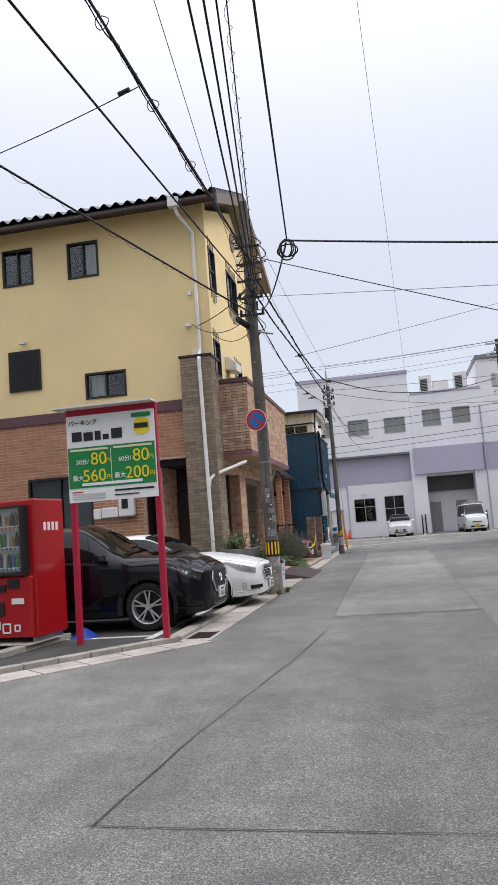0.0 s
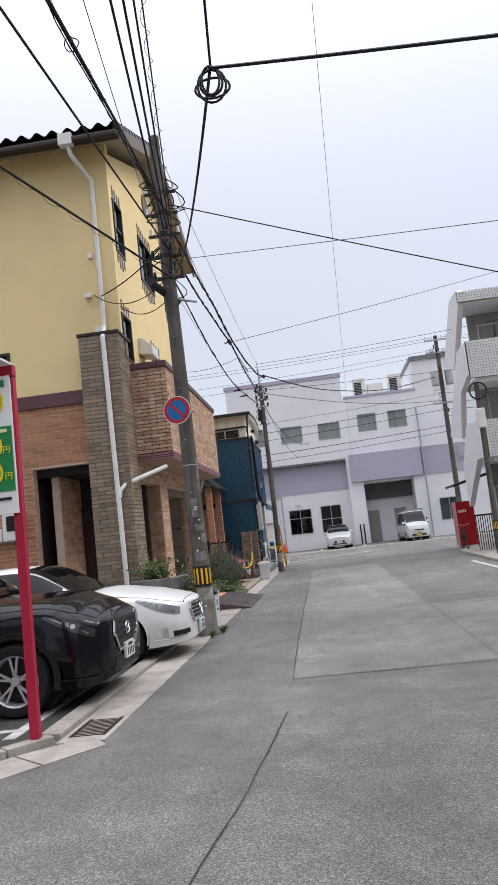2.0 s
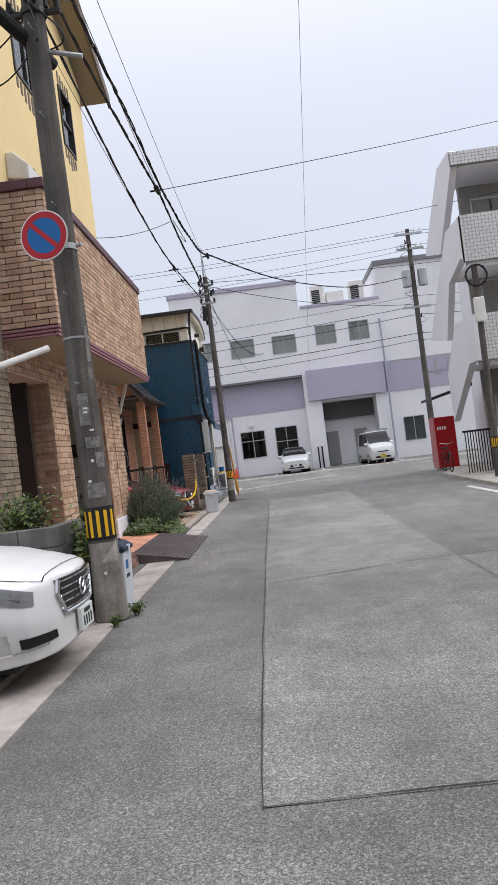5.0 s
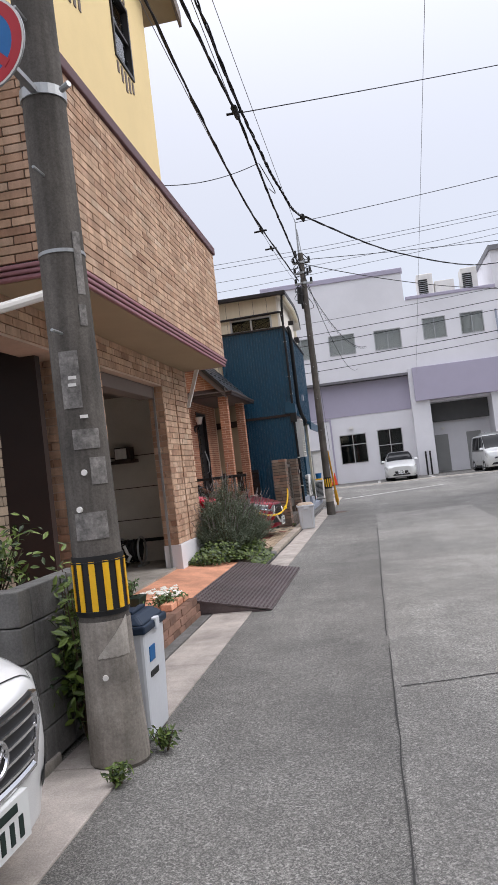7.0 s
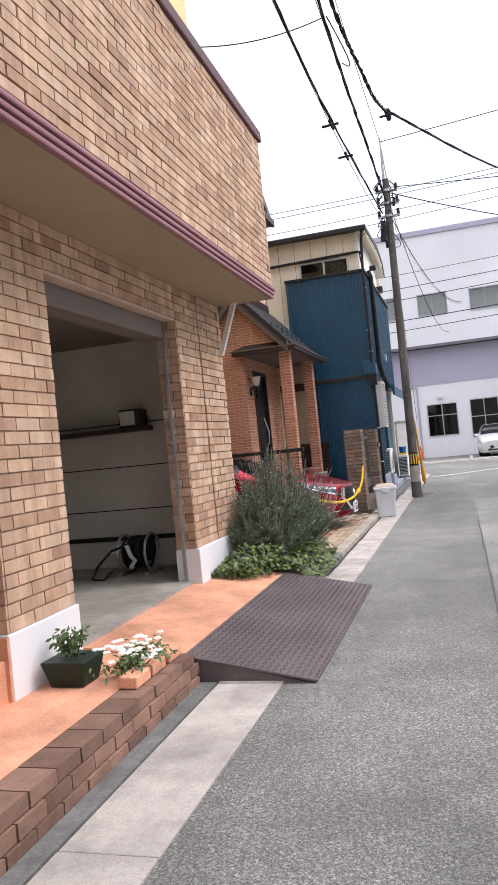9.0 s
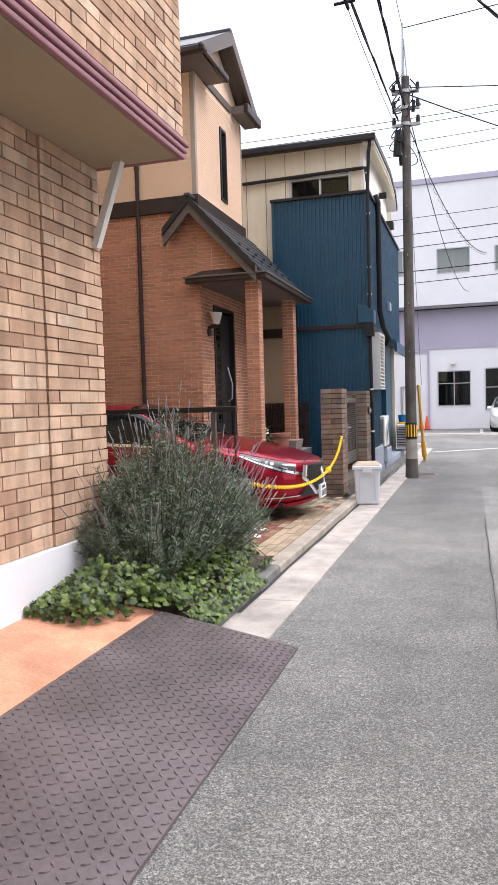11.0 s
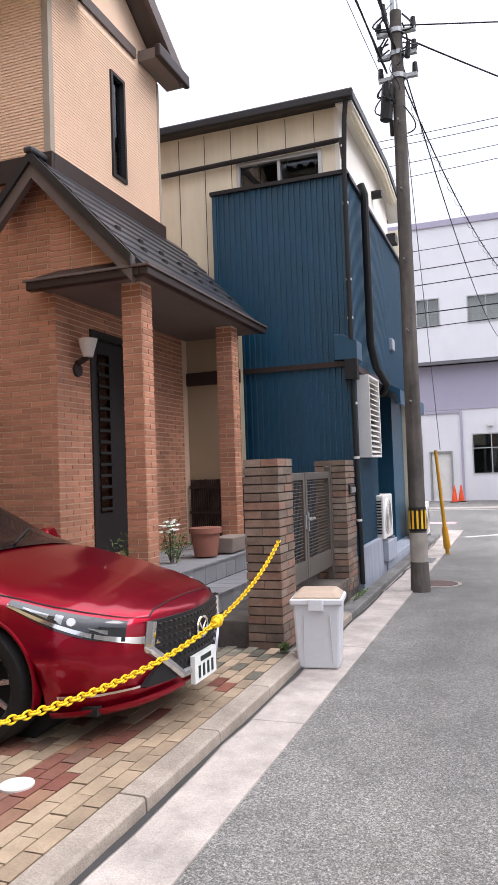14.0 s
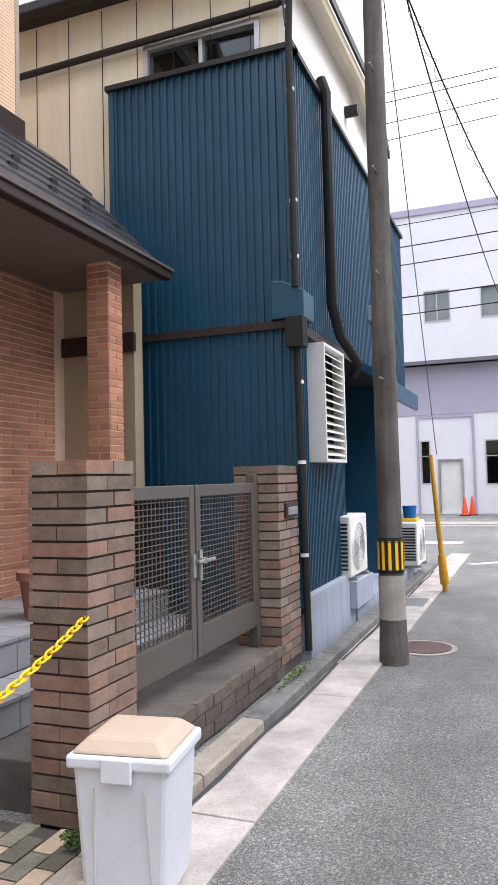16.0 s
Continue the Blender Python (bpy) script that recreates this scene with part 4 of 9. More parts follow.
for y0, y1, lo, hi, mt in ((29.2, 29.27, 0.25, 0.01, M_BARGE), (29.17, 29.2, 0.1, -0.005, M_FRAME_DK)):
    zr = lambda x, d: 4.66 - abs(x + 5.5) * 1.07 - d
    for xa, xb in ((-5.5, -4.46), (-5.93, -5.5)):
        part("bargeboard", Mesh().hexa([(xa, y0, zr(xa, lo)), (xb, y0, zr(xb, lo)), (xb, y1, zr(xb, lo)), (xa, y1, zr(xa, lo))],
                                       [(xa, y0, zr(xa, hi)), (xb, y0, zr(xb, hi)), (xb, y1, zr(xb, hi)), (xa, y1, zr(xa, hi))]), mt, h2)
for i in range(12):
    part("snow_guard", Mesh().box(-4.88 + 0.16 * (i % 2), 29.6 + i * 0.23, slope(-4.84 + 0.16 * (i % 2)) + 0.05, -4.83 + 0.16 * (i % 2), 29.68 + i * 0.23, slope(-4.84 + 0.16 * (i % 2)) + 0.09), M_BLACK, h2)
part("ridge_cap", Mesh().box(-5.55, 29.15, 4.64, -5.45, HY + 0.02, 4.7), M_ROOF, h2, bevel=0.02)
part("canopy", Mesh().box(-5.5, 29.3, PZ - 0.14, -4.4, 32.44, PZ - 0.04), M_SOFFIT_DK, h2)
part("canopy_skirt", Mesh().hexa([(-5.6, 29.22, PZ - 0.05), (-4.4, 29.22, PZ - 0.05), (-4.4, 29.45, PZ - 0.05), (-5.6, 29.45, PZ - 0.05)], [(-5.35, 29.4, PZ + 0.06), (-4.7, 29.4, PZ + 0.06), (-4.7, 29.45, PZ + 0.06), (-5.35, 29.45, PZ + 0.06)]), M_DARKBROWN, h2)
part("eave_gutter", Mesh().box(-5.6, 29.21, PZ - 0.15, -4.4, 29.3, PZ - 0.06).box(-4.4, 29.21, PZ - 0.15, -4.31, 32.45, PZ - 0.06), M_DARKBROWN, h2, bevel=0.012)
part("gutter_lip", Mesh().box(-5.62, 29.19, PZ - 0.075, -4.29, 29.212, PZ - 0.05).box(-4.312, 29.212, PZ - 0.075, -4.29, 32.47, PZ - 0.05), M_BARGE, h2, bevel=0.004)
for cx, cy in ((-4.6, 29.53), (-4.62, 31.84)):
    col = part("column", Mesh().box(cx - 0.1, cy - 0.1, 0.2, cx + 0.1, cy + 0.1, PZ - 0.14), M_MORTAR_BR, h2)
    cb = Mesh()
    for ax, fc_, o, c in (("y", cy - 0.1, -1, cx), ("x", cx + 0.1, 1, cy), ("x", cx - 0.1, -1, cy), ("y", cy + 0.1, 1, cx)):
        bricks(cb, ax, fc_, o, c - 0.104, 0.3, c + 0.104, PZ - 0.16, 0.208, 0.058, 0.012, 0.006)
    part("brick_cladding", cb, M_BRICK_RED, col, recalc=False)["kind"] = "stuff"
part("porch_wall", Mesh().box(-5.45, 32.45, 0.5, -4.7, 32.6, PZ - 0.1), M_SOFFIT, h2, "cream plaster wall with a dark rail")
part("rail_board", Mesh().box(-5.44, 32.4, 2.75, -4.68, 32.45, 2.92), M_DARKBROWN, h2)
bam = thing("bamboo_screen", (-5, 32.4, 0.66), "low dark bamboo screen against the porch wall", "screen")
for i in range(34):
    part("cane", Mesh().tube((-5.4 + i * 0.03, 32.38, 0.66), (-5.4 + i * 0.03, 32.38, 1.5 + random.uniform(-0.006, 0.006)), 0.014, 0.014, 6), M_DARKBROWN, bam)
part("rail", Mesh().box(-5.42, 32.35, 1.38, -4.4, 32.365, 1.42).box(-5.42, 32.35, 1.05, -4.4, 32.365, 1.09), M_DARKBROWN, bam)
d2 = part("entry_door", Mesh().box(HX - 0.14, 30.12, 0.66, HX - 0.06, 31.03, 3.05), M_FRAME_DK, h2, "dark panelled entry door", bevel=0.006)
part("door_lattice", Mesh().box(HX - 0.06, 30.3, 1.2, HX - 0.05, 30.52, 2.9), M_GLASS_DK, d2)
for i in range(14):
    part("door_bar", Mesh().box(HX - 0.05, 30.28, 1.22 + i * 0.12, HX - 0.035, 30.54, 1.25 + i * 0.12), M_BLACK, d2)
part("door_handle", Mesh().pipe([(HX - 0.06, 30.88, 1.55), (HX + 0.01, 30.88, 1.6), (HX + 0.02, 30.88, 1.85), (HX - 0.06, 30.88, 2.15)], 0.016, 8), M_STEEL, d2, smooth=True)
part("door_frame", Mesh().box(HX - 0.16, 30.05, 0.66, HX + 0.02, 30.12, 3.12).box(HX - 0.16, 31.03, 0.66, HX + 0.02, 31.1, 3.12).box(HX - 0.16, 30.12, 3.05, HX + 0.02, 31.03, 3.12), M_FRAME_DK, h2)
wlp = part("wall_lamp", Mesh().tube((HX + 0.0, 29.8, 2.72), (HX + 0.14, 29.8, 2.78), 0.03, 0.03, 10).tube((HX + 0.0, 29.8, 2.66), (HX + 0.03, 29.8, 2.66), 0.07, 0.07, 14), M_DARKBROWN, h2)
part("shade", Mesh().tube((HX + 0.14, 29.8, 2.78), (HX + 0.14, 29.8, 2.96), 0.05, 0.1, 18), M_WHITE_PL, wlp, "white glass shade", smooth=True)
M_TILE_GREY = surface("grey_stoop_tile", (0.33, 0.33, 0.34), 0.6, fine=80, coarse=3, vary=0.12, bump=0.1, pieces="object", spread=0.15)
stoop = thing("stoop", (-4.4, 31, 0), "grey tiled stoop with two steps before the door", "steps", kind="structure")
part("core", Mesh().box(-5.44, 29.3, 0, -4.4, 32.4, 0.63).box(-4.4, 29.5, 0, -4.06, 32.4, 0.42), M_MORTAR_DK, stoop)
for z0, z1, xf, xb, ya in ((0.44, 0.65, -4.38, -5.44, 29.28), (0.25, 0.44, -4.04, -4.38, 29.48)):
    n = 11
    w = (32.4 - ya) / n
    for i in range(n):
        part("tile", Mesh().box(xf - 0.02, ya + i * w + 0.004, z0 + 0.006, xf, ya + (i + 1) * w - 0.004, z1 - 0.02), M_TILE_GREY, stoop)
        k = 4 if xb < -5 else 1
        for q in range(k):
            d = (xf - xb) / k
            part("tile", Mesh().box(xf - (q + 1) * d + 0.004, ya + i * w + 0.004, z1 - 0.02, xf - q * d - (0.004 if q else -0.012), ya + (i + 1) * w - 0.004, z1), M_TILE_GREY, stoop)
platform = whole("gate_platform", Mesh().box(-4.1, 29.66, -0.05, -3.32, 32.8, 0.25), surface("dark_brown_stone", (0.13, 0.115, 0.1), 0.85, fine=70, coarse=3, vary=0.35, bump=0.3), "dark weathered stone platform under the gate", "platform", kind="structure", bevel=0.01)

# ---- gate piers and gate ----


def pier(x0, y0, x1, y1, zb, zt, label):
    p = thing("gate_pier", ((x0 + x1) / 2, (y0 + y1) / 2, zb), label, "gate pier", "gate piers")
    part("core", Mesh().box(x0 + 0.012, y0 + 0.012, zb, x1 - 0.012, y1 - 0.012, zt - 0.01), M_MORTAR_DK, p)
    rows = round((zt - zb) / 0.075)
    h = (zt - zb) / rows
    for r in range(rows):
        za, zc = zb + r * h + 0.006, zb + (r + 1) * h - 0.006
        e = lambda: random.uniform(-0.004, 0.004)
        if r % 2:
            ym, xm = y0 + (y1 - y0) * 0.55, x0 + (x1 - x0) * 0.5
            cells = [(x0, y0, xm - 0.004, ym - 0.004), (xm + 0.004, y0, x1, ym - 0.004), (x0, ym + 0.004, x1, y1)]
        else:
            ym, xm = y0 + (y1 - y0) * 0.4, x0 + (x1 - x0) * 0.6
            cells = [(x0, y0, x1, ym - 0.004), (x0, ym + 0.004, xm - 0.004, y1), (xm + 0.004, ym + 0.004, x1, y1)]
        for a, b, c, d in cells:
            part("brick", Mesh().box(a + e(), b + e(), za, c + e(), d + e(), zc), M_BRICK_PIER, p)
    return p


pier1 = pier(-3.6, 29.53, -3.28, 29.95, 0.03, 1.69, "grey-brown brick gate pier with rough courses")
pier2 = pier(-3.68, 32.25, -3.3, 32.76, 0.1, 1.69, "grey-brown brick gate pier beside the blue siding")
M_BRICK_BASE = surface("dark_stained_brick", (0.17, 0.14, 0.115), 0.9, fine=70, coarse=7, vary=0.3, bump=0.4, pieces="object", spread=0.3)
base = thing("platform_edge", (-3.3, 31, 0), "brick edging courses under the gate piers", "brick edging", kind="structure")
for r in range(3):
    for i in range(15):
        yy = 29.97 + i * 0.235 + (0.11 if r % 2 else 0)
        if yy + 0.2 < 32.3:
            part("brick", Mesh().box(-3.33, yy, 0.02 + r * 0.083, -3.29 + random.uniform(-0.006, 0.004), yy + 0.226, 0.095 + r * 0.083), M_BRICK_BASE, base)
M_GATE = surface("taupe_aluminium", (0.13, 0.115, 0.1), 0.45, metal=0.3, fine=60, vary=0.1, bump=0.03)
gate = thing("gate", (-3.5, 31.1, 0.36), "taupe aluminium double gate with black mesh panels", "gate")
for y0, y1 in ((30.02, 31.08), (31.1, 32.2)):
    lf = part("leaf", Mesh().box(-3.53, y0, 0.42, -3.48, y0 + 0.07, 1.55).box(-3.53, y1 - 0.07, 0.42, -3.48, y1, 1.55).box(-3.53, y0 + 0.07, 1.47, -3.48, y1 - 0.07, 1.55).box(-3.53, y0 + 0.07, 0.42, -3.48, y1 - 0.07, 0.62), M_GATE, gate, bevel=0.006)
    ms = Mesh()
    n = int((y1 - y0 - 0.14) / 0.05)
    for i in range(1, n + 1):
        ms.box(-3.511, y0 + 0.07 + i * 0.05, 0.62, -3.505, y0 + 0.076 + i * 0.05, 1.47)
    for i in range(1, 24):
        ms.box(-3.504, y0 + 0.07, 0.62 + i * 0.036, -3.498, y1 - 0.07, 0.626 + i * 0.036)
    part("mesh_panel", ms, M_GATE, lf, recalc=False)["kind"] = "stuff"
part("post", Mesh().box(-3.55, 32.19, 0.25, -3.47, 32.25, 1.62), M_GATE, gate, bevel=0.01)
lk = part("lock_plate", Mesh().box(-3.478, 31.12, 0.92, -3.465, 31.16, 1.12).box(-3.478, 31.02, 0.95, -3.465, 31.06, 1.1), M_STEEL, gate)
part("lever", Mesh().box(-3.45, 31.04, 1.04, -3.43, 31.3, 1.06).box(-3.47, 31.12, 1.03, -3.43, 31.15, 1.07), M_STEEL, gate, bevel=0.004)
mslot = thing("letter_slot", (-3.28, 32.5, 1.3), "dark metal letter slot in the pier", "letter slot")
part("frame", Mesh().box(-3.31, 32.38, 1.26, -3.275, 32.66, 1.38), M_DARKBROWN, mslot, bevel=0.006)
part("flap", Mesh().box(-3.276, 32.4, 1.28, -3.262, 32.64, 1.345), M_STEEL, mslot, bevel=0.004)

# ---- blue clad house ----
h3 = thing("house", (-4.5, 36, 0), "cream house with dark blue corrugated metal cladding", "house")


def corrugated(axis, face, out, u0, v0, u1, v1, pitch=0.078, d=0.022):
    """A ribbed metal sheet with trapezoid ribs."""
    rows = []
    u = u0
    prof = ((0.0, 0), (0.28, 0), (0.36, 1), (0.62, 1), (0.7, 0))
    pts = []
    while u < u1:
        pts += [(min(u + f * pitch, u1), h) for f, h in prof]
        u += pitch
    pts.append((u1, 0))
    m = Mesh()
    for z in (v0, v1):
        rows.append([((a, face + out * h * d, z) if axis == "y" else (face + out * h * d, a, z)) for a, h in pts])
    return m.grid(rows)


BX, BY, BT = -3.3, 32.85, 5.42
CWIN = (-4.82, 5.45, -3.6, 5.86)
part("wall", Mesh().wall("y", 32.95, 33.1, -7, 0, -3.42, 6.4, [CWIN]), M_CREAM, h3)
for i in range(9):
    part("panel_joint", Mesh().box(-6.9 + i * 0.4, 32.944, 3.0, -6.893 + i * 0.4, 32.951, 6.36), M_DARK_IN, h3)
part("wall", Mesh().box(-7, 38.5, 0, -3.42, 38.6, 6.4).box(-3.42, 32.95, 0.4, -3.38, 34.5, 2.9).box(-4.2, 34.4, 0, -4.1, 38.6, 2.9).box(-4.1, 34.4, 0.0, -3.42, 34.5, 2.9), M_CREAM, h3)
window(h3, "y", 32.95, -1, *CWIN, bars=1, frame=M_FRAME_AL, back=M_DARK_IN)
clad = part("cladding", corrugated("y", BY, -1, -5.12, 0.4, BX - 0.01, BT), M_BLUE, h3, "dark blue corrugated metal sheets")
part("cladding", corrugated("y", BY + 0.04, -1, -5.6, 0.4, -5.15, 3.3), M_BLUE, h3, "dark blue corrugated metal sheets")
part("cladding", corrugated("x", BX, 1, BY + 0.0, 2.92, 38.6, BT), M_BLUE, h3, "dark blue corrugated metal sheets")
part("cladding", corrugated("x", BX - 0.02, 1, BY + 0.02, 0.5, 34.45, 2.92, 0.05), M_BLUE, h3, "dark blue corrugated metal sheets")
part("cladding", corrugated("x", -4.08, 1, 34.5, 0.1, 37.2, 2.92), M_BLUE, h3)
part("cladding", corrugated("y", 34.51, 1, -4.08, 0.1, BX, 2.92), M_BLUE, h3)
part("cladding", Mesh().box(-4.1, 37.2, 0.0, -3.5, 38.6, 2.9), M_BLUE, h3)
part("corner_trim", Mesh().box(BX - 0.05, BY - 0.03, 0.45, BX + 0.03, BY + 0.04, BT).box(-5.16, BY - 0.03, 0.4, -5.1, BY + 0.1, BT), M_BLUE, h3, bevel=0.005)
part("top_trim", Mesh().box(-5.18, BY - 0.06, BT, BX + 0.06, 32.95, BT + 0.05).box(BX - 0.1, BY, BT, BX + 0.06, 38.62, BT + 0.05), M_FRAME_DK, h3)
part("mid_trim", Mesh().box(-5.15, BY - 0.05, 2.9, BX + 0.04, BY - 0.02, 2.97).box(BX, BY, 2.86, BX + 0.05, 38.6, 2.94), M_DARKBROWN, h3)
part("corner_box", Mesh().prism([(BX - 0.2, 2.98), (BX + 0.1, 2.98), (BX + 0.1, 3.22), (BX - 0.1, 3.32), (BX - 0.2, 3.32)], "y", BY - 0.08, BY + 0.25), M_BLUE, h3, bevel=0.01)
part("soffit", Mesh().box(-4.1, 34.5, 2.87, BX, 38.6, 2.9), M_FRAME_DK, h3)
roof3 = Mesh().prism([(32.75, 6.38), (35.5, 6.5), (36.6, 6.35), (36.95, 6.05), (37.0, 6.15), (36.65, 6.45), (35.5, 6.6), (32.75, 6.48)], "x", -7.2, -3.12)
part("roof", roof3, M_FRAME_DK, h3, "dark metal roof")
part("roof_gutter", Mesh().box(-7.2, 32.65, 6.34, -3.1, 32.75, 6.46), M_FRAME_DK, h3, bevel=0.02)
# Upper east wall takes the copy with sky light in its colour.
part("wall", Mesh().box(-3.42, 32.95, 2.9, -3.36, 36.8, 6.1), M_EAST, h3, "plain upper wall, coloured whiter on its sky-lit east side")
part("verge_pipe", Mesh().pipe([(-3.2, 32.9, 6.3), (-3.2, 35.4, 6.4), (-3.2, 36.5, 6.25)], 0.05, 8), M_CREAM, h3, smooth=True)
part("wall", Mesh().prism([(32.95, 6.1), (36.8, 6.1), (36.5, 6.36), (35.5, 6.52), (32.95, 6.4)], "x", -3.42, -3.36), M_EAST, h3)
for z in (5.9,):
    part("cross_pipe", Mesh().pipe([(-7, 32.88, z - 0.06), (-3.4, 32.88, z), (-3.3, 32.8, z - 0.03), (-3.27, 32.77, z - 0.3)], 0.035, 8), M_FRAME_DK, h3, smooth=True)
part("drainpipe", Mesh().pipe([(-3.2, 32.72, 6.38), (-3.24, 32.76, 6.1), (-3.27, 32.77, 5.5), (-3.27, 32.77, 3.25)], 0.032, 10), M_BLACK, h3, "black drainpipe", smooth=True)
part("drainpipe", Mesh().box(-3.36, 32.72, 2.72, -3.2, 32.86, 2.98).pipe([(-3.28, 32.8, 2.75), (-3.26, 32.84, 0.1)], 0.032, 10), M_BLACK, h3, "black drainpipe", smooth=True)
part("drainpipe", Mesh().pipe([(-3.25, 33.75, 5.6), (-3.2, 33.75, 5.45), (-3.2, 33.75, 3.3), (-3.16, 33.9, 3.0), (-3.1, 34.4, 2.8), (-3.2, 34.6, 2.7)], 0.055, 10), M_BLACK, h3, "black drainpipe", smooth=True)
for z in (5.75, 5.0, 4.0, 3.5, 2.4, 1.7, 0.9):
    part("pipe_clip", Mesh().tube((-3.27, 32.78 if z > 3 else 32.82, z), (-3.27, 32.78 if z > 3 else 32.82, z + 0.03), 0.038, 0.038, 10), M_WHITE_PL, h3)
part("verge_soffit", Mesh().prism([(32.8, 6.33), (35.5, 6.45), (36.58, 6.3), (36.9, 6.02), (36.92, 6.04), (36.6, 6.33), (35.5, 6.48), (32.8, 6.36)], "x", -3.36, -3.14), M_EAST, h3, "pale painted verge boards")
lv = part("louvre", Mesh().box(BX - 0.02, 33.18, 1.72, -3.14, 33.21, 2.82).box(BX - 0.02, 33.91, 1.72, -3.14, 33.94, 2.82).box(BX - 0.02, 33.21, 1.72, -3.14, 33.91, 1.75).box(BX - 0.02, 33.21, 2.79, -3.14, 33.91, 2.82), M_WHITE_PL, h3, "white metal louvre", bevel=0.004)
for i in range(14):
    z = 1.78 + i * 0.072
    part("slat", Mesh().hexa([(-3.24, 33.21, z + 0.055), (-3.15, 33.21, z), (-3.15, 33.91, z), (-3.24, 33.91, z + 0.055)], [(-3.24, 33.21, z + 0.06), (-3.15, 33.21, z + 0.012), (-3.15, 33.91, z + 0.012), (-3.24, 33.91, z + 0.06)]), M_WHITE_PL, lv)
part("louvre_back", Mesh().box(BX - 0.01, 33.21, 1.75, -3.26, 33.91, 2.79), M_BLACK, lv)
part("plinth", Mesh().box(-4.1, 32.87, -0.05, -3.24, 34.55, 0.56), M_GREYBLUE, h3, "grey-blue painted plinth", bevel=0.012)
part("plinth", Mesh().box(-4.1, 34.55, -0.05, -3.22, 39.0, 0.2), M_GREYBLUE, h3, "grey-blue painted plinth", bevel=0.012)
part("vent_cap", Mesh().box(BX, 35.9, 3.55, BX + 0.08, 36.15, 3.75), M_GREYBLUE, h3, bevel=0.02)
part("vent_cap", Mesh().tube((-3.36, 35.3, 6.0), (-3.2, 35.3, 6.0), 0.07, 0.07, 12), M_FRAME_DK, h3)
part("vent_cap", Mesh().box(-3.36, 36.6, 5.6, -3.2, 36.9, 5.75), M_FRAME_DK, h3)
part("canopy", Mesh().prism([(BX, 2.96), (-3.0, 2.78), (-3.0, 2.56), (-3.05, 2.56), (-3.07, 2.72), (BX, 2.86)], "y", 35.0, 38.0), M_BLUE, h3, "blue metal canopy")

# ---- white building across the end of the street ----
fb = thing("building", (0, 60, 0), "white rendered two-storey building with lilac bands and rooftop units", "building")
FY = 57.0
UW = [(-5.35, 7.75, -4.3, 9.05), (-3.15, 7.75, -1.55, 9.0), (-0.41, 7.72, 1.2, 8.95), (2.48, 7.98, 3.86, 9.28), (4.68, 8.0, 6.02, 9.28)]
part("wall", Mesh().wall("y", FY, FY + 0.4, -6.85, 6.05, 1.62, 12.2, UW[:3]).wall("y", FY, FY + 0.4, 1.62, 6.4, 6.85, 10.5, UW[3:]), M_WHITE_WALL, fb)
part("wall", Mesh().box(-6.85, FY + 0.4, 6.05, -6.5, 72, 12.2).box(1.3, FY + 0.4, 9, 1.62, 72, 12.2), M_WHITE_WALL, fb)
part("parapet", Mesh().box(-6.95, FY - 0.08, 12.2, 1.7, FY + 0.5, 12.5).box(1.7, FY - 0.06, 10.5, 6.9, FY + 0.4, 10.7).box(-6.95, FY + 0.5, 12.2, -6.45, 72, 12.5), M_LILAC, fb, "pale grey parapet", bevel=0.03)
LW = [(-3.22, 1.15, -1.58, 2.95), (-0.92, 0.9, 0.58, 3.02), (-5.75, 1.2, -5.35, 3.0)]
FDOOR = (-5.0, 0.1, -4.15, 2.15)
part("wall", Mesh().wall("y", FY + 0.5, FY + 0.8, -24, 0, 1.3, 4.05, LW + [FDOOR]), M_WHITE_WALL, fb)
part("band", Mesh().box(-24, FY + 0.46, 4.05, 1.3, FY + 0.8, 6.05), M_LILAC, fb, "lilac band")
# The overhang's dark grey draws the shadow line below the upper storey.
part("overhang", Mesh().box(-24, FY - 0.1, 6.05, 1.3, FY + 0.9, 6.2), surface("shadow_line_grey", (0.16, 0.155, 0.165), 0.8, vary=0.1), fb)
part("pier", Mesh().box(1.3, FY - 0.12, 0, 2.38, FY + 0.8, 6.4), M_WHITE_WALL, fb, bevel=0.03)
part("band", Mesh().box(1.55, FY - 0.35, 4.4, 6.62, FY + 0.3, 6.4), M_LILAC, fb, "lilac band", bevel=0.02)
part("pier", Mesh().box(5.9, FY - 0.1, 0, 6.75, FY + 2.2, 4.4), M_WHITE_WALL, fb)
gback = FY + 1.9
part("bay_wall", Mesh().box(2.38, gback, 0, 5.9, gback + 0.2, 3.1).box(2.38, FY + 0.3, 4.25, 5.9, gback, 4.4), M_WHITE_WALL, fb)
# Recess shadow is put into this near-black colour.
part("bay_lintel", Mesh().box(2.38, gback - 0.3, 3.1, 5.9, gback + 0.2, 4.25), surface("shadowed_shutter", (0.1, 0.1, 0.1), 0.7, vary=0.1), fb)
part("door_panel", Mesh().box(2.55, gback - 0.06, 0.05, 3.35, gback, 2.3).box(4.45, gback - 0.06, 0.05, 5.3, gback, 2.3), surface("grey_door", (0.3, 0.3, 0.29), 0.6, vary=0.08), fb, bevel=0.01)
part("wall", Mesh().wall("y", FY + 0.2, FY + 0.5, 6.75, 0, 24, 6.4, [(7.5, 1.05, 8.9, 2.65)]), M_WHITE_WALL, fb)
part("band", Mesh().box(6.75, FY + 0.15, 4.4, 24, FY + 0.198, 6.3), M_LILAC, fb, "lilac band")
part("tower", Mesh().box(6.85, FY + 0.1, 6.4, 24, 70, 12.7), M_WHITE_WALL, fb)
